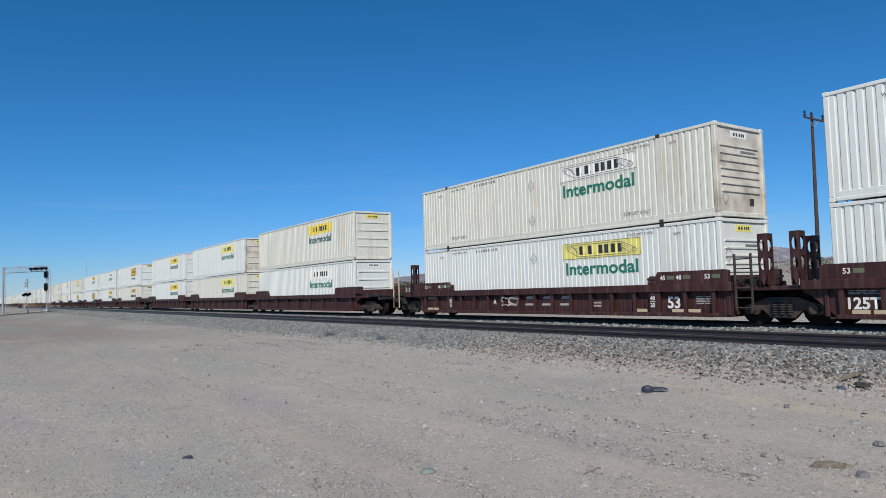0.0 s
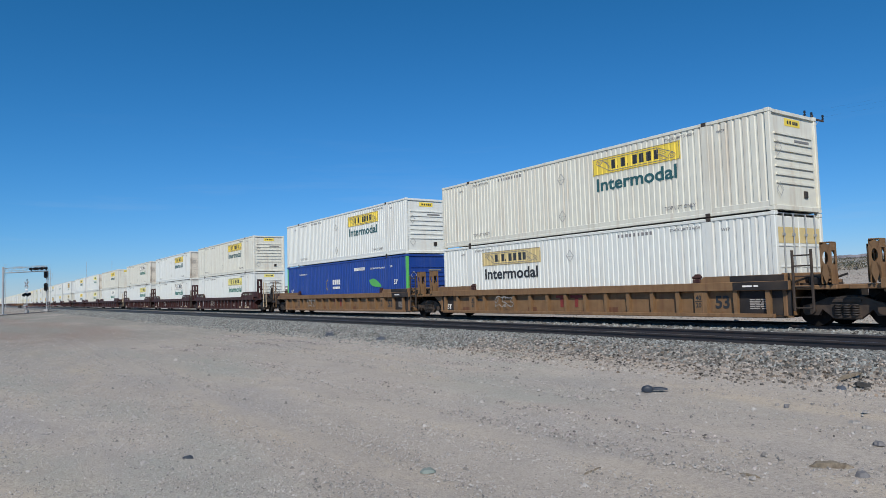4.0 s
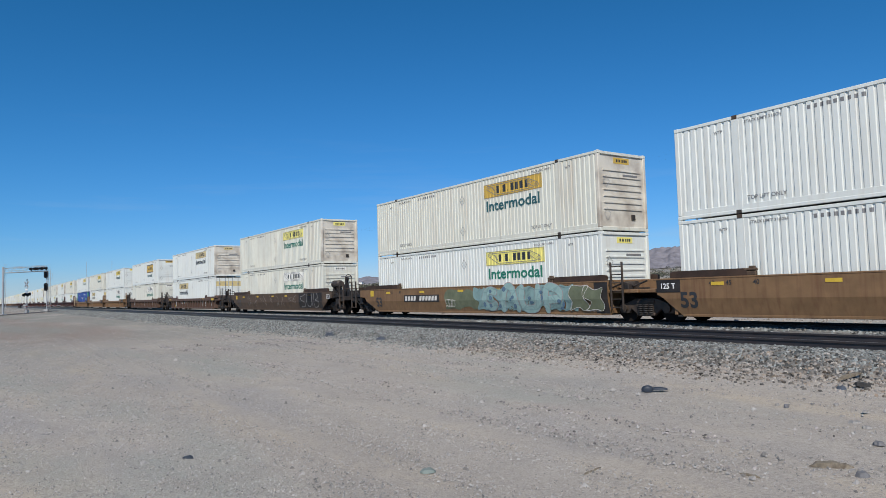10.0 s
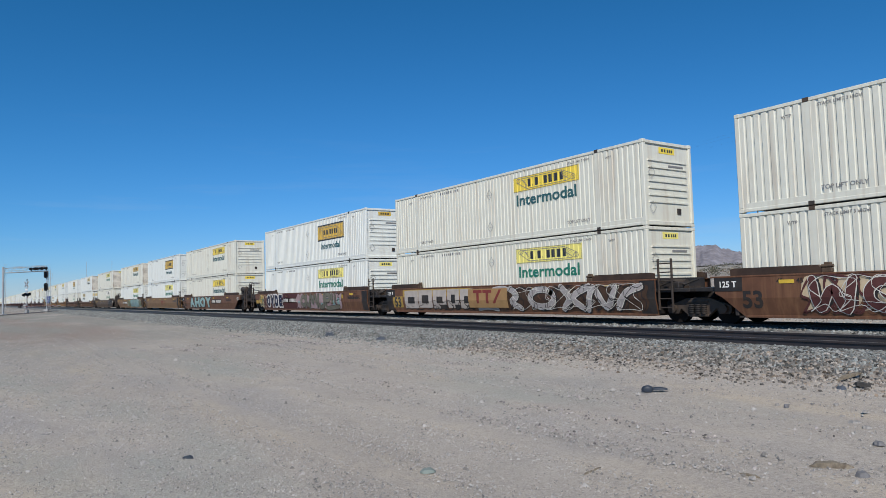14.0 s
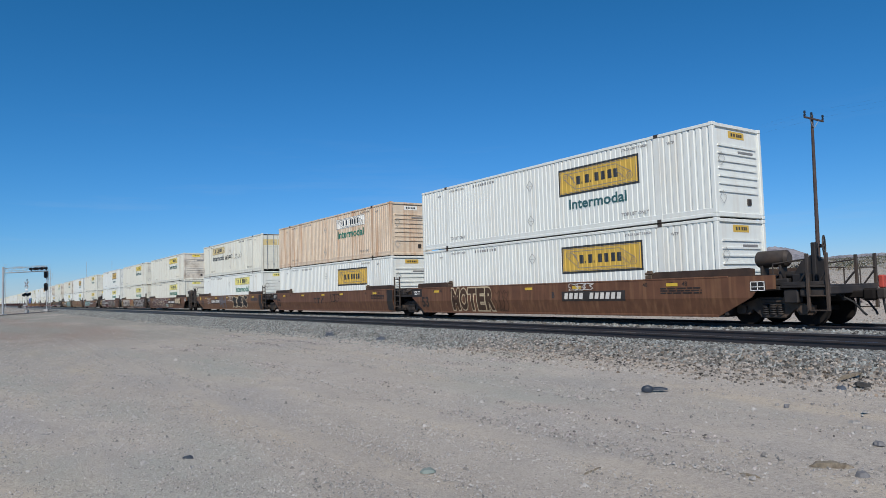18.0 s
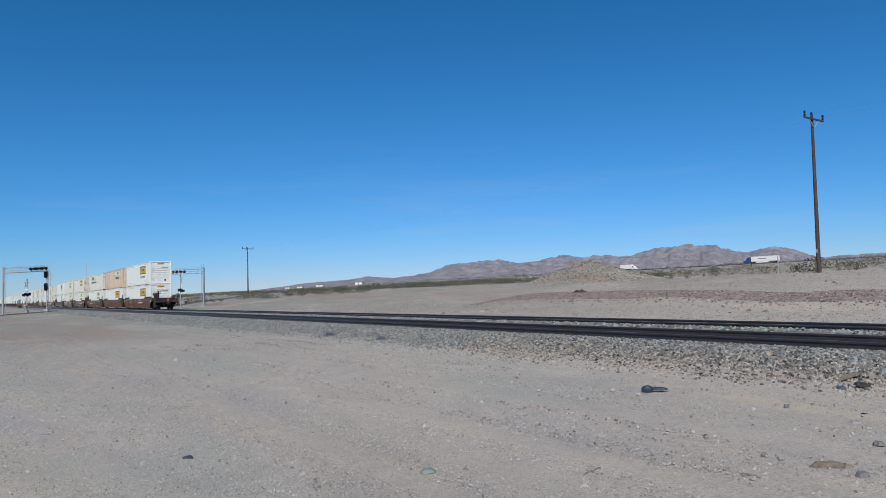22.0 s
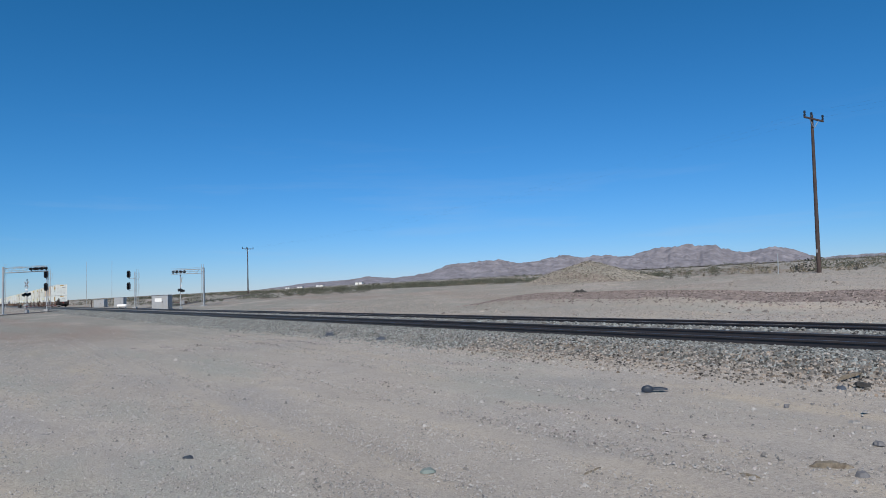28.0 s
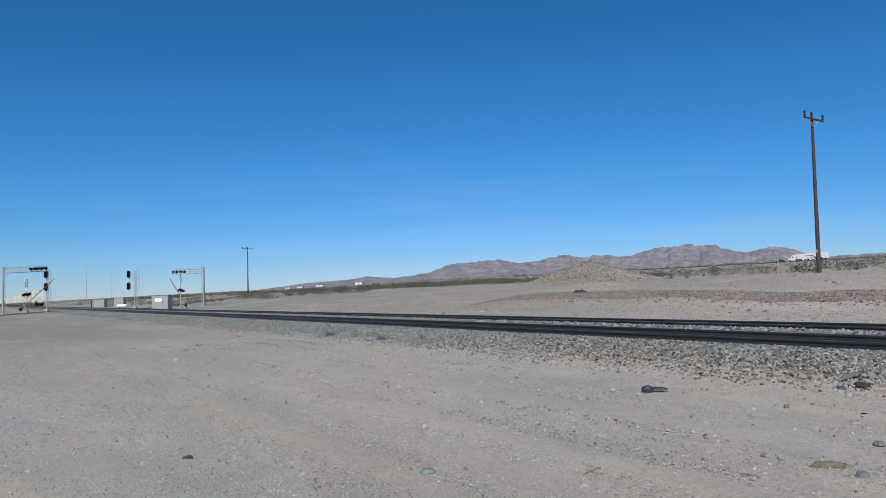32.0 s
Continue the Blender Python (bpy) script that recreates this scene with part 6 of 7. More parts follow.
def flasher_pair(parent, x, z, y=0.0, n=""):
    """Two black-hooded crossing lamps on a cross bar."""
    f = part("flasher_bar", Geo().cyl((x - 0.38, y, z), (x + 0.38, y, z), 0.035, 8).box(x - 0.07, x + 0.07, y - 0.08, y + 0.08, z - 0.10, z + 0.10, 0.01), SIG_BLACK, parent)
    for dx in (-0.38, 0.38):
        part("flasher_disc", Geo().cyl((x + dx, y - 0.10, z), (x + dx, y - 0.14, z), 0.25, 16).cyl((x + dx, y - 0.40, z + 0.03), (x + dx, y - 0.12, z + 0.02), 0.17, 12, caps=False), SIG_BLACK, f)
        part("flasher_lens", Geo().cyl((x + dx, y - 0.145, z), (x + dx, y - 0.16, z), 0.13, 12), SIG_RED, f)


def cantilever(x, y, turn, reach, h, label):
    """A lattice arm over the road on a round post, with flashers hung along it."""
    ob = empty("crossing_cantilever", on_ground(x, y, turn), label, "crossing signal", "crossing signals")
    part("footing", Geo().box(-0.4, 0.4, -0.4, 0.4, -0.2, 0.12, 0.03), CAB_GREY, ob)
    part("post", Geo().cyl((0, 0, 0.1), (0, 0, h + 0.35), 0.16, 14), GALV, ob)
    for dz in (-0.55, 0.15):
        part("arm_chord", Geo().box(0, reach, -0.06, 0.06, h + dz - 0.05, h + dz + 0.05, 0.01), GALV, ob)
    n = int(reach / 0.75)
    for i in range(n):
        a, b = reach * i / n, reach * (i + 1) / n
        za, zb = (h - 0.55, h + 0.15) if i % 2 == 0 else (h + 0.15, h - 0.55)
        part("lattice_bar", Geo().cyl((a, 0, za), (b, 0, zb), 0.03, 6), GALV, ob)
    part("walkway", Geo().box(0.2, reach, 0.1, 0.6, h - 0.62, h - 0.57), GALV, ob)
    for k in range(3):
        part("rail_wire", Geo().cyl((0.2, 0.6, h + 0.05 + 0.3 * k - 0.3), (reach, 0.6, h + 0.05 + 0.3 * k - 0.3), 0.02, 6), GALV, ob)
    def rungs():
        g = Geo()
        for dx in (-0.2, 0.2):
            g.cyl((dx, 0.28, 0.6), (dx, 0.28, h + 0.9), 0.025, 6)
        for k in range(int(h / 0.32)):
            g.cyl((-0.2, 0.28, 0.7 + 0.32 * k), (0.2, 0.28, 0.7 + 0.32 * k), 0.014, 5)
        return g
    part("ladder", rungs(), GALV, ob)
    for f in (0.72, 0.86, 0.97):
        flasher_pair(ob, reach * f, h - 0.2, -0.1)
    return ob


cantilever(-124.6, 3.6, ARM, 9.0, 7.0, "galvanised lattice crossing arm with black flasher lamps by the road")
cantilever(-116.6, 31.6, ARM + 180, 6.3, 6.1, "galvanised lattice crossing arm with black flashers beyond the tracks")
GATES = []
BAND_DARK = material("gate_band_dull_red", (0.13, 0.035, 0.03), 0.5, var=0.1)


def gate(x, y, turn, arm_len, label):
    """A crossing mast with crossbuck, flashers and a barrier arm that swings up about its machine."""
    ob = empty("crossing_gate", on_ground(x, y, turn), label, "crossing gate", "crossing gates")
    part("mast", Geo().cyl((0, 0, 0), (0, 0, 5.2), 0.065, 10), GALV, ob)
    part("base_case", Geo().box(-0.22, 0.22, -0.22, 0.22, 0, 0.45, 0.02), GALV, ob)
    part("gate_machine", Geo().box(-0.30, 0.30, -0.48, -0.10, 0.75, 1.35, 0.03), CAB_GREY, ob)
    cb = part("crossbuck", Geo().cyl((0, -0.05, 4.55), (0, -0.08, 4.55), 0.06, 8), GALV, ob)
    for a in (-45, 45):
        blade = part("blade", Geo().box(-0.62, 0.62, -0.012, 0.012, -0.115, 0.115, 0.004), GALV, cb, at=pose(0, -0.09 - 0.0015 * (a + 45) / 9, 4.55, 0, a, 0))
        part("blade_lettering", Geo().box(-0.48, -0.12, -0.018, -0.013, -0.05, 0.05).box(0.12, 0.48, -0.018, -0.013, -0.05, 0.05), INK, blade)
    part("track_sign", Geo().box(-0.24, 0.24, -0.09, -0.07, 3.55, 3.85, 0.01), PRINT_W, ob)
    flasher_pair(ob, 0, 2.85, -0.06)
    flasher_pair(ob, 0, 3.0, 0.30)
    part("bell", Geo().cyl((0, 0, 5.2), (0, 0, 5.38), 0.14, 12, 0.04), SIG_BLACK, ob)
    arm = part("gate_arm", Geo().box(0.0, arm_len, -0.03, 0.03, -0.05, 0.05, 0.01).box(-0.9, 0.0, -0.06, 0.06, -0.10, 0.10, 0.02), INK_GREY, ob, "striped barrier arm")
    k = 0.4
    while k < arm_len - 0.4:
        part("red_band", Geo().box(k, k + 0.42, -0.033, 0.033, -0.053, 0.053), BAND_DARK, arm)
        k += 0.84
    part("counterweight", Geo().box(-1.0, -0.6, -0.16, 0.16, -0.2, 0.2, 0.03), STEEL_D, arm)
    GATES.append((arm, 1.05))
    return ob


gate(-127.4, 6.9, 37.6, 7.5, "grey crossing gate with crossbuck and rising barrier arm, near side")
gate(-111.7, 26.7, 188.0, 7.2, "grey crossing gate with crossbuck and rising barrier arm, beyond tracks")


def train_signal(x, y, h, off, label):
    """A mast with two dark colour-light heads on brackets and a ladder."""
    ob = empty("train_signal", on_ground(x, y, 55), label, "railway signal", "railway signals")
    part("mast", Geo().cyl((0, 0, 0), (0, 0, h), 0.09, 10), GALV, ob)
    part("footing", Geo().box(-0.35, 0.35, -0.35, 0.35, -0.1, 0.35, 0.03), CAB_GREY, ob)
    def rungs():
        g = Geo()
        for dx in (0.22, 0.58):
            g.cyl((dx, 0.1, 0.3), (dx, 0.1, h + 0.5), 0.025, 6)
        for k in range(int(h / 0.35)):
            g.cyl((0.22, 0.1, 0.5 + 0.35 * k), (0.58, 0.1, 0.5 + 0.35 * k), 0.015, 5)
        return g
    part("ladder", rungs(), GALV, ob)
    for zc in (h - 0.45, h - 2.65):
        hd = part("signal_head", Geo().slab([(off - 0.22, zc - 0.64), (off + 0.22, zc - 0.64), (off + 0.35, zc - 0.42), (off + 0.35, zc + 0.42), (off + 0.22, zc + 0.68), (off - 0.22, zc + 0.68), (off - 0.35, zc + 0.42), (off - 0.35, zc - 0.42)], -0.32, -0.24), SIG_BLACK, ob, "black signal head with hoods")
        for dz in (-0.34, 0, 0.34):
            part("hood", Geo().cyl((off, -0.62, zc + dz + 0.02), (off, -0.30, zc + dz), 0.14, 10, caps=False), SIG_BLACK, hd)
        part("bracket", Geo().box(min(off, 0) - 0.05, max(off, 0) + 0.75, -0.12, 0.12, zc - 0.80, zc - 0.74).cyl((off, -0.2, zc - 0.76), (off, -0.2, zc + 0.5), 0.04, 8), GALV, ob)
        part("platform_rail", Geo().pipe([(0.1, 0.3, zc - 0.76), (0.1, 0.3, zc + 0.2), (0.75, 0.3, zc + 0.2), (0.75, 0.3, zc - 0.76)], 0.02, 6), GALV, ob)
    return ob


train_signal(-136.0, 10.3, 6.8, 0.0, "mast with two black signal heads beside the near track")
train_signal(-137.0, 24.6, 6.9, -1.05, "ladder mast with two bracketed black signal heads beyond the tracks")


def cabinet(x, y, w, d, h, turn, label, notice=False):
    ob = empty("equipment_cabinet", on_ground(x, y, turn), label, "cabinet", "trackside cabinets")
    part("plinth", Geo().box(-w / 2 - 0.05, w / 2 + 0.05, -d / 2 - 0.05, d / 2 + 0.05, -0.1, 0.18, 0.02), CAB_GREY, ob)
    part("housing", Geo().box(-w / 2, w / 2, -d / 2, d / 2, 0.18, h, 0.03), CAB_GREY, ob)
    part("roof", Geo().box(-w / 2 - 0.08, w / 2 + 0.08, -d / 2 - 0.08, d / 2 + 0.08, h, h + 0.10, 0.03), GALV, ob)
    dr = part("door", Geo().box(-w * 0.18, w * 0.22, -d / 2 - 0.03, -d / 2, 0.26, h - 0.15, 0.01), CAB_GREY, ob)
    part("handle", Geo().box(w * 0.16, w * 0.19, -d / 2 - 0.07, -d / 2 - 0.03, h * 0.5, h * 0.5 + 0.2), STEEL_D, dr)
    if notice:
        part("notice", Geo().box(-w * 0.30, w * 0.12, -d / 2 - 0.045, -d / 2 - 0.031, h * 0.55, h * 0.80), PRINT_W, ob, "white notice board")
    return ob


cabinet(-115.7, 24.8, 2.6, 1.8, 2.25, 55, "grey metal signal hut with a white notice", True)
cabinet(-200.0, 27.5, 2.8, 1.8, 1.95, 55, "grey metal equipment cabinet by the track")
cabinet(-177.2, 28.6, 2.2, 1.6, 2.2, 55, "light grey equipment cabinet behind the signal")
tank = empty("gas_tank", on_ground(-160.9, 26.3, 55), "white horizontal gas tank on short legs", "tank")
part("vessel", Geo().cyl((-0.9, 0, 0.52), (0.9, 0, 0.52), 0.33, 16).cyl((-1.05, 0, 0.52), (-0.9, 0, 0.52), 0.18, 16, 0.33).cyl((0.9, 0, 0.52), (1.05, 0, 0.52), 0.33, 16, 0.18), PRINT_W, tank)
for dx in (-0.6, 0.6):
    part("leg", Geo().box(dx - 0.06, dx + 0.06, -0.25, 0.25, 0, 0.25), CAB_GREY, tank)
for x, y, h in ((-273.3, 33.0, 15.8), (-271.5, 41.0, 15.4)):
    ob = empty("radio_mast", on_ground(x, y), "thin grey guyless radio mast", "mast", "radio masts")
    part("mast_tube", Geo().cyl((0, 0, 0), (0, 0, h * 0.55), 0.07, 8).cyl((0, 0, h * 0.55), (0, 0, h), 0.04, 8), GALV, ob)
    part("antenna", Geo().cyl((0.15, 0, h * 0.85), (0.15, 0, h * 0.97), 0.03, 6).box(0, 0.15, -0.02, 0.02, h * 0.88, h * 0.89), GALV, ob)
mp = empty("marker_post", on_ground(-193.3, 24.5), "short dark trackside marker post", "post")
part("stake", Geo().box(-0.08, 0.08, -0.08, 0.08, 0, 1.9, 0.01), WOOD, mp)


def utility_pole(x, y, h, lean, turn, label):
    ob = empty("utility_pole", on_ground(x, y) @ pose(0, 0, 0, 0, lean, turn), label, "utility pole", "utility poles along the line")
    part("pole", Geo().cyl((0, 0, -0.4), (0, 0, h), 0.17, 16, 0.10), WOOD, ob)
    part("crossarm", Geo().box(0.10, 0.20, -1.5, 1.5, h - 0.42, h - 0.28, 0.015), WOOD, ob)
    for s in (-1, 1):
        part("brace", Geo().cyl((0.15, 0, h - 1.05), (0.15, s * 0.7, h - 0.42), 0.025, 6), GALV, ob)
    for dy in (-1.4, -0.35, 1.4):
        part("insulator", Geo().cyl((0.15, dy, h - 0.28), (0.15, dy, h + 0.10), 0.05, 10).cyl((0.15, dy, h - 0.02), (0.15, dy, h + 0.16), 0.10, 10, 0.07).cyl((0.15, dy, h - 0.22), (0.15, dy, h - 0.10), 0.10, 10, 0.07), GLASS_D, ob)
    part("pole_tag", Geo().box(-0.06, 0.06, -0.20, -0.185, 1.6, 1.85), GALV, ob)
    return ob


utility_pole(-27.4, 55.0, 12.6, 0.9, 0, "tall weathered wooden utility pole with crossarm and insulators")
utility_pole(-172.0, 57.7, 12.2, 0.0, 0, "distant wooden utility pole with crossarm")
utility_pole(118.0, 53.0, 12.6, 0.0, 0, "wooden utility pole with crossarm along the line")
for dy in (-1.4, -0.35, 1.4):
    g = Geo()
    for (xa, ya, za), (xb, yb, zb) in ((( -172.0, 57.7, ground_z(-172, 57.7) + 12.2), (-27.4, 55.0, ground_z(-27.4, 55) + 12.6)), ((-27.4, 55.0, ground_z(-27.4, 55) + 12.6), (118.0, 53.0, ground_z(118, 53) + 12.6))):
        pts = []
        for i in range(17):
            f = i / 16
            pts.append((xa + (xb - xa) * f + 0.15, ya + (yb - ya) * f + dy, za + (zb - za) * f - 7 * f * (1 - f)))
        g.pipe(pts, 0.0016, 4)
    tagged(part("power_line", g, STEEL_D), "thin sagging overhead power line", "power line", "overhead lines")
fp = empty("fence_post", on_ground(-31.0, 55.5), "thin leaning pale fence post", "post")
part("stake", Geo().cyl((0, 0, 0), (0.04, 0, 1.75), 0.045, 8), GALV, fp)


# roads
def strip(name, pts, w, mat, label, lift=0.03, step=4.0):
    """A flat road that follows the ground along a line of (x, y) points."""
    X, Y = [], []
    (xa, ya), (xb, yb) = pts
    n = int(math.hypot(xb - xa, yb - ya) / step) + 1
    ux, uy = (xb - xa) / math.hypot(xb - xa, yb - ya), (yb - ya) / math.hypot(xb - xa, yb - ya)
    f = np.linspace(0, 1, n)
    o = np.linspace(-w / 2, w / 2, 5)
    X = xa + (xb - xa) * f[None, :] - uy * o[:, None]
    Y = ya + (yb - ya) * f[None, :] + ux * o[:, None]
    Z = height(X, Y) + lift
    return X, Y, Z


X, Y, Z = strip("r", ((-1500, 381), (1500, 381)), 11, ROAD_M, "")
Z[:] = 12.62 - dip(X)
tagged(new("highway_westbound", grid_mesh("highway_westbound", X, Y, Z, HIGHWAY_M)), "grey asphalt highway lanes across the desert slope", "road", kind="structure")
X, Y, Z = strip("r", ((-1500, 355), (1500, 355)), 11, ROAD_M, "")
Z[:] = 11.86 - dip(X)
tagged(new("highway_eastbound", grid_mesh("highway_eastbound", X, Y, Z, HIGHWAY_M)), "grey asphalt highway lanes nearer the railway", "road", kind="structure")
X, Y, Z = strip("r", ((-119 + 0.59 * 60, -2 - 0.81 * 60), (-119 - 0.59 * 14, -2 + 0.81 * 14)), 7.5, ROAD_M, "", 0.03, 0.8)
Z = np.where(Y > 9.4, np.maximum(Z, 0.30), Z)
tagged(new("crossing_road_near", grid_mesh("crossing_road_near", X, Y, Z, ROAD_M)), "worn dusty asphalt road leading up to the tracks", "road", kind="structure")
X, Y, Z = strip("r", ((-119 - 0.59 * 32, -2 + 0.81 * 32), (-119 - 0.59 * 170, -2 + 0.81 * 170)), 7.5, ROAD_M, "", 0.03, 0.8)
tagged(new("crossing_road_far", grid_mesh("crossing_road_far", X, Y, Z, ROAD_M)), "worn dusty asphalt road beyond the tracks", "road", kind="structure")


# ---- road traffic ----
TRUCKS = []


def semi(paint, cab_mat, label):
    """A tractor with a box trailer, nose towards -x."""
    ob = empty("semi_truck", Matrix(), label, "truck", "trucks on the highway")
    part("trailer", Geo().box(-5.0, 11.2, -1.28, 1.28, 1.15, 4.1, 0.05), paint, ob)
    part("trailer_band", Geo().box(-0.5, 4.5, -1.30, -1.285, 2.6, 3.0), INK_GREY, ob)
    part("chassis", Geo().box(-9.6, 11.0, -0.5, 0.5, 0.75, 1.1, 0.03), SOOT_SHADE, ob)
    part("cab", Geo().slab([(-9.9, 0.5), (-5.6, 0.5), (-5.6, 3.9), (-7.2, 3.8), (-7.8, 2.9), (-8.1, 2.1), (-9.8, 1.85)], -1.2, 1.2), cab_mat, ob)
    part("windscreen", Geo().slab([(-8.09, 2.12), (-7.82, 2.86), (-7.86, 2.88), (-8.13, 2.14)], -1.05, 1.05), GLASS_D, ob)
    part("side_window", Geo().box(-7.6, -6.8, -1.215, -1.201, 2.1, 2.75), GLASS_D, ob)
    part("bumper", Geo().box(-10.05, -9.8, -1.2, 1.2, 0.4, 0.9, 0.04), GALV, ob)
    part("side_skirt", Geo().box(-2.0, 6.0, -1.25, -1.21, 0.45, 1.12), paint, ob)
    for x in (-8.9, -5.4, -4.1, 8.2, 9.5):
        w = part("wheel", Geo().cyl((x, -1.26, 0.5), (x, 1.26, 0.5), 0.5, 16), RUBBER, ob)
        part("rim", Geo().cyl((x, -1.28, 0.5), (x, -1.262, 0.5), 0.26, 12), GALV, w)
    return ob


def box_truck(label):
    ob = empty("box_truck", Matrix(), label, "truck", "trucks on the highway")
    part("cargo_box", Geo().box(-6.0, 3.2, -1.2, 1.2, 1.0, 3.7, 0.05), PRINT_W, ob)
    part("cab", Geo().slab([(3.3, 0.5), (6.4, 0.5), (6.4, 1.5), (5.4, 1.75), (4.9, 2.7), (3.3, 2.8)], -1.1, 1.1), PRINT_W, ob)
    part("side_window", Geo().box(3.8, 4.8, -1.115, -1.101, 1.75, 2.5), GLASS_D, ob)
    part("chassis", Geo().box(-6.0, 6.2, -0.5, 0.5, 0.5, 1.0), SOOT_SHADE, ob)
    for x in (-4.2, 5.2):
        w = part("wheel", Geo().cyl((x, -1.2, 0.45), (x, 1.2, 0.45), 0.45, 14), RUBBER, ob)
        part("rim", Geo().cyl((x, -1.22, 0.45), (x, -1.202, 0.45), 0.22, 12), GALV, w)
    return ob


def sedan(label, paint):
    ob = empty("dark_car", Matrix(), label, "car")
    part("body", Geo().slab([(-2.3, 0.35), (2.2, 0.35), (2.25, 0.85), (1.4, 0.95), (0.8, 1.42), (-0.6, 1.45), (-1.3, 0.98), (-2.25, 0.85)], -0.9, 0.9), paint, ob)
    part("side_window", Geo().slab([(-1.1, 0.98), (1.2, 0.98), (0.75, 1.36), (-0.55, 1.38)], -0.915, -0.901), GLASS_D, ob)
    for x in (-1.4, 1.35):
        part("wheel", Geo().cyl((x, -0.92, 0.33), (x, 0.92, 0.33), 0.33, 14), RUBBER, ob)
    return ob


def drive(ob, y, z, x_ref, t_ref, v):
    ob.matrix_basis = pose(x_ref - v * t_ref, y, z)
    TRUCKS.append((ob, y, z, x_ref, t_ref, v))


drive(semi(PRINT_W, CAB_BLUE, "white box trailer pulled by a dark blue tractor on the highway"), 381, 12.63, -252.0, 23.0, -28.6)
drive(semi(PRINT_W, PRINT_W, "long white semi truck with a white cab on the highway"), 381, 12.63, -171.6, 31.0, -24.5)
drive(semi(ROOF_W, CAB_GREY, "pale grey semi truck far along the highway"), 381, 12.63, -285.0, 12.0, -29.0)
drive(box_truck("small white box truck heading east on the highway"), 355, 11.87, -266.0, 23.0, 33.4)
drive(sedan("small dark car ahead of the white truck", SIG_BLACK), 381, 12.63, -186.5, 31.0, -24.5)


# ---- stones, brush and litter ----
rs = np.random.RandomState(5)


def stones(name, xs, ys, zs, size, mat, label, category, flat=0.65, sink=0.25, ridged=True):
    """Many small angular stones joined into one mesh: jittered octahedra with cut tops."""
    n = len(xs)
    base = np.array([(-1, -1, -0.7), (1, -1, -0.7), (1, 1, -0.7), (-1, 1, -0.7), (-0.6, -0.6, 0.8), (0.6, -0.6, 0.8), (0.6, 0.6, 0.8), (-0.6, 0.6, 0.8)], dtype=float)
    faces = np.array([(4, 5, 6, 7), (0, 1, 5, 4), (1, 2, 6, 5), (2, 3, 7, 6), (3, 0, 4, 7)])
    if ridged:
        base = np.concatenate([base[:4], [(-0.45, 0, 0.9), (0.45, 0, 0.9)]])
        faces = np.array([(0, 1, 5, 4), (2, 3, 4, 5)])
        ends = np.array([(1, 2, 5), (3, 0, 4)])
    nv = len(base)
    v = base[None] * (1 + rs.uniform(-0.45, 0.45, (n, nv, 3)))
    if ridged:
        v[:, 4:, 1] += rs.uniform(-0.5, 0.5, (n, 2))
    v[:, :, 2] *= flat
    a = rs.uniform(0, 6.283, n)
    c, s = np.cos(a)[:, None], np.sin(a)[:, None]
    k = rs.uniform(0.7, 1.5, n)[:, None]
    x, y = v[:, :, 0] * k, v[:, :, 1]
    tilt = rs.uniform(-0.5, 0.5, n)[:, None]
    z = v[:, :, 2] + tilt * x * 0.6
    half = (np.asarray(size) / 2)[:, None] if np.ndim(size) else size / 2
    P = np.stack([np.asarray(xs)[:, None] + (x * c - y * s) * half, np.asarray(ys)[:, None] + (x * s + y * c) * half, np.asarray(zs)[:, None] + (z + (1 - sink) * 0.5) * half], -1)
    fan_out = lambda f: (f[None] + nv * np.arange(n)[:, None, None]).reshape(-1, f.shape[1])
    if ridged:
        q = fan_out(faces)
        F = np.concatenate([q[:, [0, 1, 2]], q[:, [0, 2, 3]], fan_out(ends)])
    else:
        F = fan_out(faces)
    ob = new(name, raw_mesh(name, P.reshape(-1, 3), F, mat))
    return tagged(ob, label, category, kind="stuff")


def grit(name, xs, ys, zs, size, mat, label, category):
    """Very small stones as four-sided points, joined."""
    n = len(xs)
    base = np.array([(-1, -0.8, -0.4), (1, -0.8, -0.4), (0, 1.1, -0.4), (0, 0, 1.0)], dtype=float)
    v = base[None] * (1 + rs.uniform(-0.5, 0.5, (n, 4, 3)))
    spin = rs.uniform(0, 6.283, n)[:, None]
    v[:, :, 0], v[:, :, 1] = v[:, :, 0] * np.cos(spin) - v[:, :, 1] * np.sin(spin), v[:, :, 0] * np.sin(spin) + v[:, :, 1] * np.cos(spin)
    v[:, 3, :2] += rs.uniform(-0.6, 0.6, (n, 2))
    half = (size / 2)[:, None, None]
    P = np.stack([xs, ys, zs], -1)[:, None, :] + v * half
    F = (np.array([(0, 1, 3), (1, 2, 3), (2, 0, 3)])[None] + 4 * np.arange(n)[:, None, None]).reshape(-1, 3)
    return tagged(new(name, raw_mesh(name, P.reshape(-1, 3), F, mat)), label, category, kind="stuff")


def bed_z(y, y0, z0, left=1.7, right=1.9):
    ys = [-left - 0.95, -left - 0.6, -left - 0.3, -left, right, right + 0.3, right + 0.6, right + 0.95]
    zs = [-0.36, -0.20, -0.09, -0.01, -0.01, -0.09, -0.20, -0.36]
    return np.interp(y - y0, ys, zs) + z0


def far_x(n, near, far):
    """x values that thin out with distance down the line."""
    u = rs.uniform(0, 1, n)
    return near - far * (u ** (2.2 if far < 100 else 2.7))


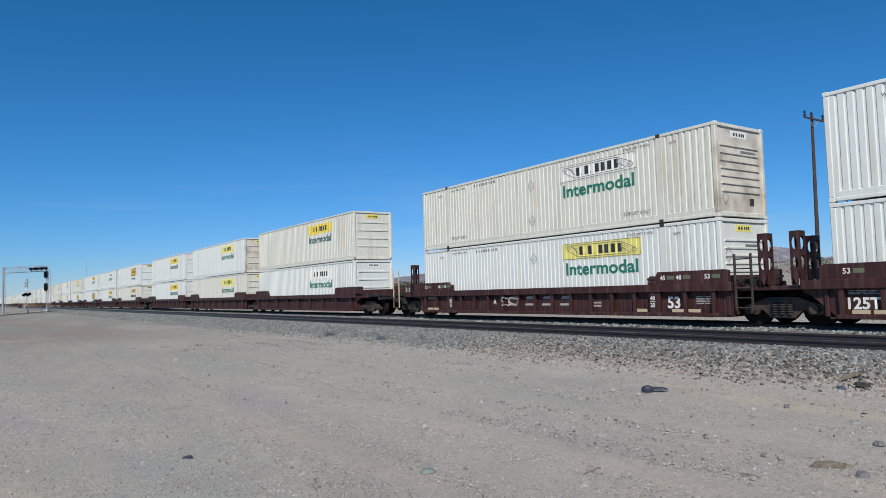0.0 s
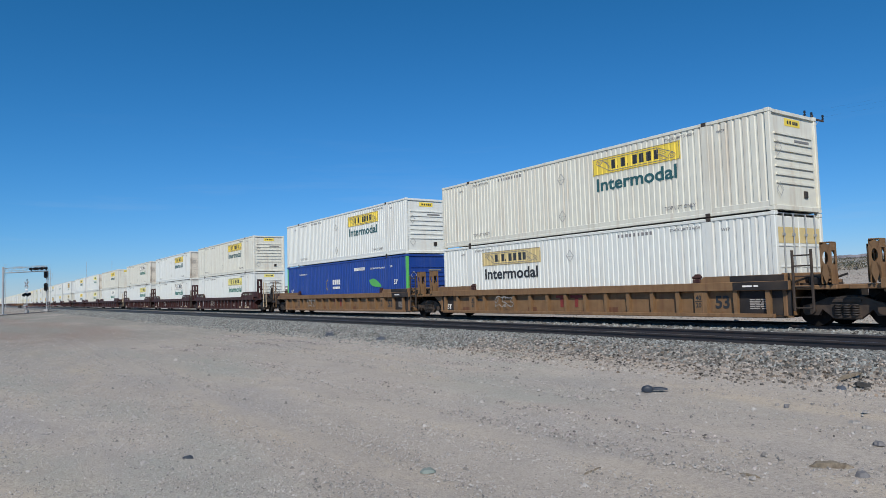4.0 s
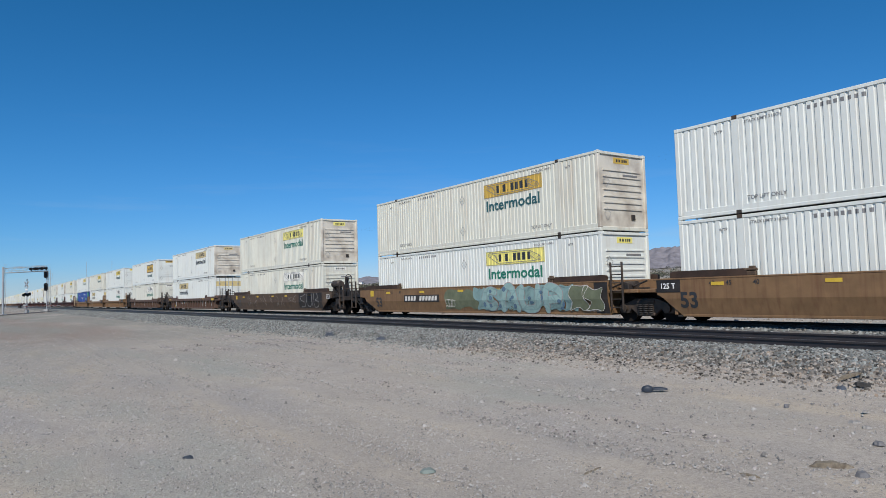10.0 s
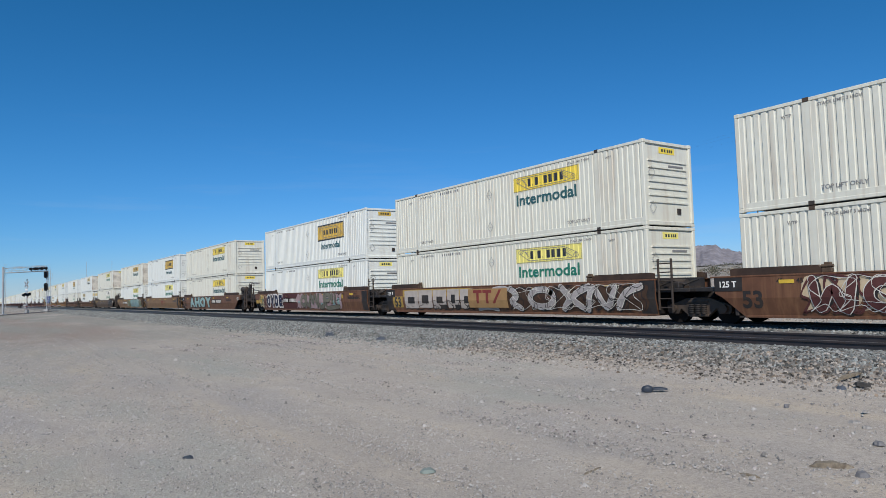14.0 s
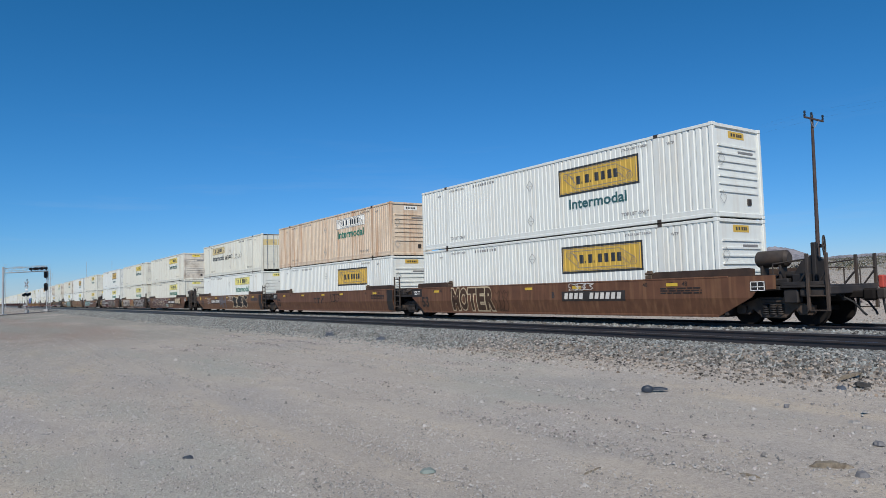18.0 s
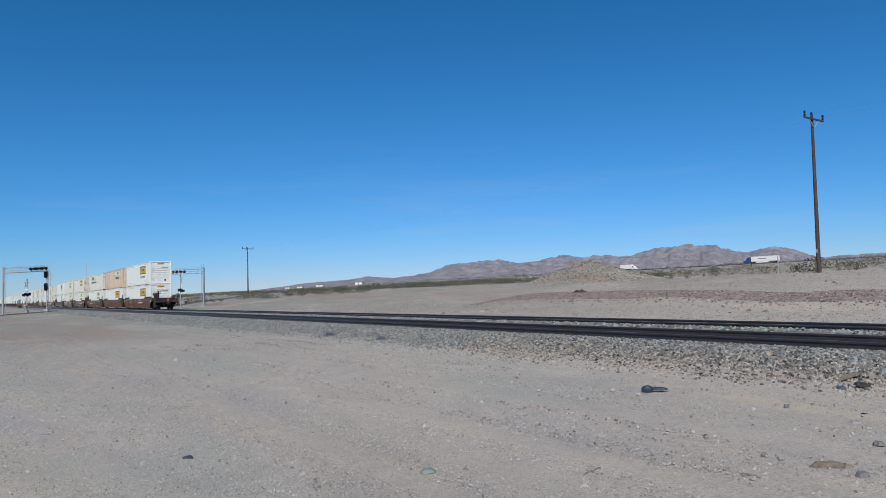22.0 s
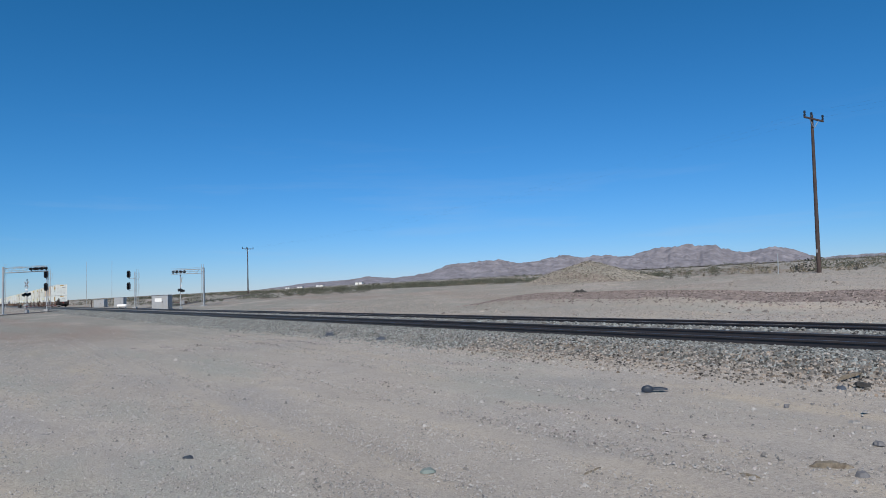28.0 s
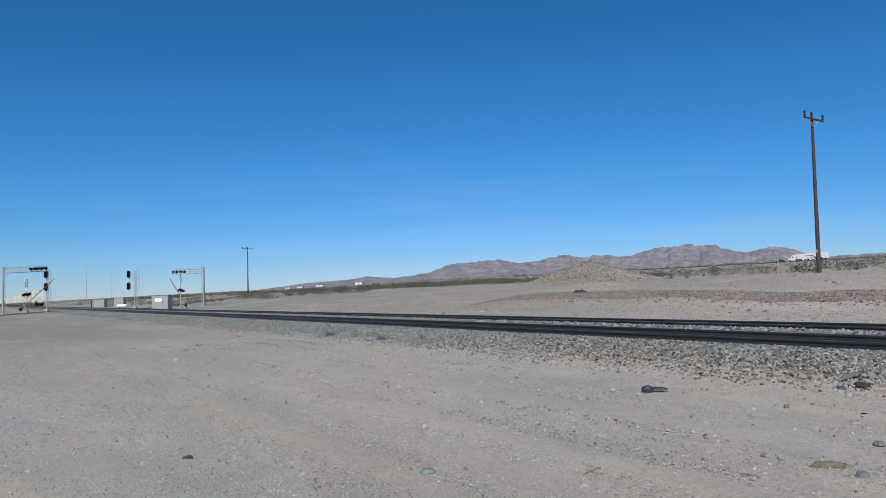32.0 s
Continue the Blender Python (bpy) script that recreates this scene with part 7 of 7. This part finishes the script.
n = 125000
sx, sy = far_x(n, 2.5, 135), rs.uniform(9.0, 12.1, n)
toe = np.clip((sy - 9.35) / 1.25, 0, 1)
keep = rs.uniform(0, 1, n) < 0.10 + 0.90 * toe ** 0.9
sx, sy = sx[keep], sy[keep]
sz = np.maximum(bed_z(sy, NEAR_Y, NEAR_Z - 0.13), height(sx, sy))
ss = rs.uniform(0.018, 0.048, len(sx)) * (1 + np.clip(-sx - 12, 0, 60) / 70)
low = sy + rs.uniform(-0.5, 0.5, len(sy)) < 10.75
for name, here, ridged, mat in (("ballast_stones_near", (sx > -14) & ~low, False, STONE), ("ballast_stones_toe", (sx > -14) & low, False, STONE_TAN), ("ballast_stones_along", sx <= -14, True, STONE)):
    stones(name, sx[here], sy[here], sz[here], ss[here], mat, "grey and brown crushed ballast stones on the near shoulder", "ballast", 0.9, 0.1, ridged)
n = 16000
sx, sy = far_x(n, 2, 70), rs.uniform(14.0, 18.7, n)
sz = np.maximum(np.maximum(bed_z(sy, NEAR_Y, NEAR_Z - 0.13), bed_z(sy, TRACK_Y, RAIL_Z - 0.09)), height(sx, sy))
stones("ballast_stones_between", sx, sy, sz, rs.uniform(0.04, 0.10, n), STONE, "grey crushed ballast stones between the tracks", "ballast")
# scattered pebbles and grit over the sand in front


def fan(n, power, far=34.0):
    ang = np.radians(rs.normal(57, 42, n))
    rad = 0.5 + (far + 2.1) * rs.uniform(0, 1, n) ** power
    sx, sy = -np.sin(ang) * rad, np.cos(ang) * rad
    patch = fbm(sx * 0.22, sy * 1.9, 2.0, 3, 13)
    keep = (sy < 10.3) & (1.3 * patch + rs.uniform(-1, 1, n) > -0.1) & (rs.uniform(0, 1, n) < np.clip((far + 2.6 - rad) / 20, 0, 1))
    return sx[keep], sy[keep], rad[keep]


sx, sy, rad = fan(120000, 1.45)
stones("pebbles", sx, sy, height(sx, sy), rs.uniform(0.008, 0.020, len(sx)) * (0.7 + rad / 22) * np.where(rs.uniform(0, 1, len(sx)) > 0.985, 2.2, 1), PEBBLE, "small brown and grey pebbles strewn on sand", "gravel", 0.9, 0.05)
sx, sy, rad = fan(300000, 1.35, 40.0)
grit("grit", sx, sy, height(sx, sy), rs.uniform(0.006, 0.013, len(sx)) * (0.55 + rad / 11), GRIT, "fine brown and grey grit lying on sand", "gravel")
# gravel thrown up along the edges of the wheel tracks, in broken rows
rows_x, rows_y = [], []
for yr, n in ((5.4, 2200), (6.2, 1800), (7.1, 3000), (8.5, 4200), (9.3, 4200)):
    xs = -1.5 - 26 * rs.uniform(0, 1, n) ** 1.6
    ys = yr + 0.25 * fbm(xs * 0.1, xs * 0, 3, 2, 15) + rs.normal(0, 0.11, n) + 0.05 * (xs + 6)
    keep = fbm(xs, ys * 0 + yr, 1.6, 3, 29) + rs.uniform(-0.3, 0.3, n) > 0.24
    rows_x.append(xs[keep]), rows_y.append(ys[keep])
sx, sy = np.concatenate(rows_x), np.concatenate(rows_y)
ROW_STONE = material("track_edge_gravel", (0.27, 0.245, 0.235), 0.9, var=0.2, scale=8, piece=0.7, island=True)
stones("gravel_rows", sx, sy, height(sx, sy), rs.uniform(0.010, 0.028, len(sx)) * (0.7 + np.hypot(sx, sy) / 30), ROW_STONE, "brown and grey gravel in broken rows along wheel tracks", "gravel", 0.8, 0.1, False)
FAR_STONE = material("far_desert_stone", (0.29, 0.255, 0.225), 0.9, var=0.2, scale=8, piece=0.5, island=True)
# stones on the bank, heap and flats beyond
n = 52000
sx, sy = rs.uniform(-75, 6, n), 24 + 32 * rs.uniform(0, 1, n) ** 1.1
d = np.hypot(sx, sy)
stones("desert_stones_far", sx, sy, height(sx, sy), rs.uniform(0.025, 0.075, n) * np.where(rs.uniform(0, 1, n) > 0.994, 3.0, 1), FAR_STONE, "loose desert stones beyond the tracks", "gravel")
n = 20000
sx = rs.uniform(-46, 8, n)
sy = 35.0 + rs.normal(0, 1.2, n)
stones("bank_stones", sx, sy, height(sx, sy), rs.uniform(0.05, 0.12, n), BANK_STONE, "dark reddish gravel covering the spoil bank", "gravel")
n = 7000
a, r = rs.uniform(0, 6.283, n), np.sqrt(rs.uniform(0, 1, n)) * 1.02
sx, sy = -57.3 + 9.5 * r * np.cos(a), 61.0 + 8.0 * r * np.sin(a)
stones("heap_stones", sx, sy, height(sx, sy), rs.uniform(0.06, 0.18, n), HEAP_STONE, "grey-brown crushed stone covering the heap", "gravel")


def brush(name, xs, ys, hs, mat, label, leaves=46, spread=1.0, leaf=(0.07, 0.17)):
    """Creosote brush: each bush many small upright leaf clumps round spreading stems, joined."""
    n = len(xs)
    zs = height(xs, ys)
    a = rs.uniform(0, 6.283, (n, leaves))
    r = rs.uniform(0, 1, (n, leaves)) ** 0.6
    lift = rs.uniform(0.12, 1.0, (n, leaves))
    out = r * (0.35 + 0.75 * np.sin(np.clip(lift, 0, 1) * 2.6)) * spread
    cx = xs[:, None] + np.cos(a) * out * hs[:, None] * 0.75
    cy = ys[:, None] + np.sin(a) * out * hs[:, None] * 0.75
    cz = zs[:, None] + lift * hs[:, None] * (1 - 0.35 * r)
    size = hs[:, None] * rs.uniform(*leaf, (n, leaves))
    d1 = rs.normal(0, 1, (n, leaves, 3))
    d1 /= np.linalg.norm(d1, axis=-1, keepdims=True)
    d2 = np.cross(d1, rs.normal(0, 1, (n, leaves, 3)))
    d2 /= np.linalg.norm(d2, axis=-1, keepdims=True)
    c = np.stack([cx, cy, cz], -1)
    s = size[..., None]
    quad = np.stack([c - d1 * s - d2 * s * 0.5, c + d1 * s - d2 * s * 0.5, c + d1 * s * 0.7 + d2 * s * 0.6, c - d1 * s * 0.7 + d2 * s * 0.6], 2)
    P = quad.reshape(-1, 3)
    F = np.arange(len(P)).reshape(-1, 4)
    return tagged(new(name, raw_mesh(name, P, F, mat)), label, "brush", kind="stuff")


def in_view(n, y0, y1, power=1.0):
    """Places over the slope beyond the line, in the wedge that the road users also see."""
    b = np.radians(rs.uniform(10, 86, n))
    y = y0 + (y1 - y0) * rs.uniform(0, 1, n) ** power
    x = -np.tan(b) * y
    return x, y


bx, by = in_view(4200, 66, 340, 1.5)
wx = np.concatenate([rs.uniform(-560, -110, 1600), rs.uniform(-300, -110, 2200)])
wy = np.concatenate([30 + 110 * rs.uniform(0, 1, 1600) ** 1.5, rs.uniform(32, 100, 2200)])
rb = np.random.RandomState(77)
nx = rb.uniform(-126, -56, 1000)
bx, by = np.concatenate([bx, wx, nx]), np.concatenate([by, wy, 40 + 45 * rb.uniform(0, 1, 1000)])
clear = (np.hypot((bx + 57.3) / 12.5, (by - 61) / 11) > 1) & (np.abs(by - 381) > 10) & (np.abs(by - 355) > 10)
keep = clear & (np.abs(bx) < 900) & ((by > 76) | (bx > -24) | (by > np.interp(bx, (-140, -122, -111, -98, -89, -71, -60, -50), (32, 40, 42, 45, 48, 50, 52, 78)))) & (fbm(bx, by, 20, 3, 3) + rs.uniform(-0.32, 0.32, len(bx)) > np.where((by < 190) & (bx > -0.86 * by) & (bx < -0.50 * by), 0.42, 0.13))
bx, by = bx[keep], by[keep]
brush("creosote_brush", bx, by, rs.uniform(0.55, 1.12, len(bx)) ** 2 * np.where((by > 180) & (bx < -120), 0.6, 1.0), BUSH_M, "dark green creosote bushes scattered over the slope", 54, 1.25, (0.05, 0.12))
bx, by = in_view(2000, 58, 330, 1.3)
wx = rs.uniform(-600, -95, 900)
bx, by = np.concatenate([bx, wx]), np.concatenate([by, rs.uniform(32, 160, 900)])
keep = (np.abs(bx) < 900) & (by > np.interp(bx, (-140, -122, -112, -75, -40), (31, 40, 58, 66, 58))) & (np.hypot((bx + 57.3) / 12.5, (by - 61) / 11) > 1)
brush("dry_brush", bx[keep], by[keep], rs.uniform(0.3, 0.8, keep.sum()), DRY_M, "dry straw-coloured brush between the bushes", 20)
bx, by = in_view(2600, 400, 1500, 1.2)
keep = np.abs(bx) < 2500
brush("far_brush", bx[keep], by[keep], rs.uniform(1.3, 2.6, keep.sum()), BUSH_M, "distant dark brush on the plain", 18, 1.4)
for x, y, h in ((-28.9, 57.5, 1.5), (-26.2, 58.5, 0.9), (-30.5, 58.0, 0.8), (-38.5, 58.0, 0.8), (-41.0, 57.0, 0.7), (-23.0, 60.0, 1.0), (-44.0, 58.5, 0.7), (-34.0, 59.0, 0.8)):
    ob = brush("bush", np.array([x]), np.array([y]), np.array([h]), BUSH_M, "sparse grey-green desert bush by the pole", 130, 1.0, (0.03, 0.08))
    ob["kind"] = "thing"
    ob["category"] = "bush"
    ob["group"] = "bushes near the pole"
    stem = Geo()
    for k in range(6):
        u = k * 1.05
        stem.cyl((x, y, ground_z(x, y) - 0.05), (x + 0.4 * h * math.cos(u), y + 0.4 * h * math.sin(u), ground_z(x, y) + h * 0.8), 0.015, 5, 0.006)
    part("stems", stem, WOOD, ob)

# low houses and sheds far down the plain
for x, y, w, d, h in ((-753, 300, 5, 4, 1.9), (-716, 300, 6, 5, 2.0), (-663, 300, 8, 5, 2.1), (-575, 300, 7, 5, 2.2)):
    ob = empty("shed", on_ground(x, y, 40), "small white flat-roofed shed far across the desert", "shed", "distant sheds")
    part("wall", Geo().box(-w / 2, w / 2, -d / 2, d / 2, -0.5, h, 0.03), PRINT_W, ob)
    part("roof", Geo().box(-w / 2 - 0.2, w / 2 + 0.2, -d / 2 - 0.2, d / 2 + 0.2, h, h + 0.2, 0.03), CAB_GREY, ob)
    part("door", Geo().box(-0.5, 0.5, -d / 2 - 0.04, -d / 2, -0.4, 2.0), CAB_GREY, ob)


# litter near the camera
def plank(name, x, y, l, w, h, turn, mat, label, tilt=0.0, seed=3, n=12):
    r = random.Random(seed)
    g = Geo()
    lo = 0.55 if n == 12 else 0.8
    prof = lambda k: (-l / 2 + l * k / n, w / 2 * r.uniform(lo, 1.1) * taper(k), w / 2 * r.uniform(lo, 1.1) * taper(k), h * r.uniform(lo, 1.1) * taper(k))
    taper = lambda k: min(1.0, 0.35 + 0.9 * min(k, n - k) / (n * 0.35))
    vs = []
    for k in range(n + 1):
        px, a, b, t = prof(k)
        if k in (0, n):
            a, b, t = a * 0.45, b * 0.4, t * 0.6
        vs += [(px, -a, 0), (px, b, 0), (px, b * 0.85, t), (px, -a * 0.85, t * r.uniform(0.8, 1))]
    fs = [(0, 1, 2, 3), tuple(4 * n + i for i in (3, 2, 1, 0))]
    for k in range(n):
        for i in range(4):
            j = (i + 1) % 4
            fs.append((4 * k + j, 4 * k + i, 4 * k + 4 + i, 4 * k + 4 + j))
    g.add(vs, fs)
    ob = part(name, g, mat)
    ob.matrix_basis = on_ground(x, y, turn, -0.006) @ pose(0, 0, 0, 0, tilt, 0)
    return tagged(ob, label, "debris", "litter on the sand")


OLDWOOD = material("weathered_wood", (0.23, 0.195, 0.145), 0.9, var=0.35, scale=14, stain=(0.055, 0.04, 0.03), stain_amt=0.9, stain_scale=16, bump=0.6, bump_scale=40)
DARKWOOD = material("charred_wood", (0.050, 0.048, 0.045), 0.9, var=0.3, scale=8, bump=0.6)
SCRAP = material("tyre_scrap", (0.032, 0.042, 0.058), 0.55, var=0.2, scale=6)
GREENST = material("green_stone", (0.20, 0.24, 0.22), 0.8, var=0.2, scale=8)
GREYST = material("grey_loose_stone", (0.17, 0.17, 0.175), 0.85, var=0.25, scale=12, bump=0.4)
DARKST = material("dark_stone", (0.07, 0.085, 0.11), 0.75, var=0.25, scale=8)


def tyre_scrap(name, x, y, turn, sx, sy, sz, lean, hollow, label):
    """A torn, rounded flap of tyre: a lens-shaped lump with a hollowed underside and an uneven rim."""
    n, m, vs, fs = 16, 6, [], []
    for layer in (1, -1):
        for j in range(m + 1):
            f = j / m
            for i in range(n):
                u = 2 * math.pi * i / n
                rr = math.sin(f * math.pi / 2) * (1 + 0.09 * math.sin(2 * u + 1) + 0.05 * math.sin(5 * u))
                zz = math.cos(f * math.pi / 2) * (1.0 if layer > 0 else hollow)
                vs.append((sx * rr * math.cos(u), sy * rr * math.sin(u), sz * zz))
    k = n * (m + 1)
    for j in range(m):
        for i in range(n):
            q = (j * n + i, (j + 1) * n + i, (j + 1) * n + (i + 1) % n, j * n + (i + 1) % n)
            fs += [q, tuple(k + v for v in q)[::-1]]
    ob = part(name, Geo().add(vs, fs, True), SCRAP)
    ob.matrix_basis = on_ground(x, y, turn, 0.035) @ pose(0, 0, 0, lean, 0, 0)
    return tagged(ob, label, "debris", "litter on the sand")


tyre_scrap("rubber_scrap", -6.41, 7.88, 38, 0.080, 0.06, 0.075, 28, 0.5, "curled piece of dark blue-black rubber on the sand")
tyre_scrap("rubber_strip", -6.29, 7.98, 30, 0.115, 0.045, 0.035, 14, 0.3, "flat strip of torn black rubber")
plank("wood_chunk", -2.96, 5.94, 0.34, 0.085, 0.05, 40, OLDWOOD, "split weathered wood chunk half sunk in sand", 0, 3)
plank("wood_splinter", -3.30, 5.29, 0.19, 0.03, 0.02, 2, OLDWOOD, "thin weathered wood splinter", 0, 4)
plank("wood_splinter", -4.35, 4.57, 0.36, 0.025, 0.015, 101, OLDWOOD, "thin weathered wood splinter", 0, 5)
plank("wood_scrap", -7.44, 1.84, 0.13, 0.05, 0.035, 48, SCRAP, "small dark scrap of wood", 0, 6, 6)
plank("wood_board", -4.72, 10.12, 0.52, 0.07, 0.045, 78, OLDWOOD, "broken weathered board on the ballast toe", -8, 7, 11).location.z += 0.05
plank("wood_board", -5.6, 10.2, 0.45, 0.06, 0.04, 130, OLDWOOD, "broken weathered board on the ballast toe", 4, 17)
plank("wood_block", -4.32, 9.60, 0.22, 0.09, 0.06, 4, DARKWOOD, "dark splintered block of wood", 8, 8, 8).location.z += 0.03
plank("dark_rock", -4.50, 9.41, 0.13, 0.10, 0.055, 20, DARKST, "small blue-grey rock on sand", 0, 9, 5)
plank("flat_stone", -5.36, 3.46, 0.15, 0.10, 0.035, 60, GREENST, "flat greenish stone in the sand", 0, 10, 6)
plank("flat_stone", -9.98, 0.74, 0.18, 0.10, 0.02, 49, PEBBLE, "flat pale stone in the sand", 0, 11)
plank("flat_stone", -3.59, 7.76, 0.15, 0.10, 0.03, 49, PEBBLE, "flat pale stone in the sand", 0, 18)
plank("stone_lump", -18.18, 10.16, 0.34, 0.2, 0.12, 30, DARKST, "dark stone at the foot of the ballast", 0, 12)
plank("stone_lump", -21.62, 10.07, 0.34, 0.2, 0.14, 80, DARKST, "dark stone at the foot of the ballast", 0, 13)
STONE_SPOTS = ((-2.78, 5.91, 0.07, 0.03), (-2.68, 5.86, 0.11, 0.045), (-2.74, 5.97, 0.06, 0.03), (-4.09, 8.41, 0.08, 0.03), (-3.81, 7.95, 0.07, 0.03), (-3.67, 8.17, 0.07, 0.03),
               (-4.61, 8.05, 0.06, 0.03), (-4.48, 8.02, 0.08, 0.04), (-3.37, 7.53, 0.10, 0.03), (-2.97, 6.84, 0.10, 0.04), (-5.63, 6.28, 0.06, 0.03))
for x, y, l, h in STONE_SPOTS:
    plank("loose_stone", x, y, l, l * 0.7, h, 37 * l * 100, GREYST if h > 0.035 else PEBBLE, "loose grey stone lying on the sand", 0, int(l * 1000), 5)
plank("sleeper_end", -34.5, 35.6, 1.1, 0.3, 0.25, 20, DARKWOOD, "old dark sleeper lying on the spoil bank", 0, 14)


def travel(t):
    """How far the train has rolled west after t seconds."""
    return 19.90 * t


def motions():
    for ob, x, z, turn in MOVING:
        walk(ob, [(t, pose(x - travel(t), TRACK_Y, z, 0, 0, turn)) for t in (0.0, 6.0, 12.0, 18.0, 22.0, 27.0, 32.0)])

    for axle in SPINNING:
        x, y, z = axle.location
        walk(axle, [(i / 30, pose(x, y, z) @ Matrix.Rotation(-travel(i / 30) / WHEEL_R, 4, "Y")) for i in range(961)])
    for ob, y, z, x_ref, t_ref, v in TRUCKS:
        walk(ob, [(t, pose(x_ref + v * (t - t_ref), y, z - float(dip(x_ref + v * (t - t_ref))))) for t in range(33)])
    for arm, h in GATES:
        walk(arm, [(t, pose(0, -0.55, h, 0, -a, 0)) for t, a in ((0.0, 0), (20.0, 0), (28.8, 0), (29.4, 3), (29.8, 9), (30.4, 16), (31.0, 23), (32.0, 34))])


motions()
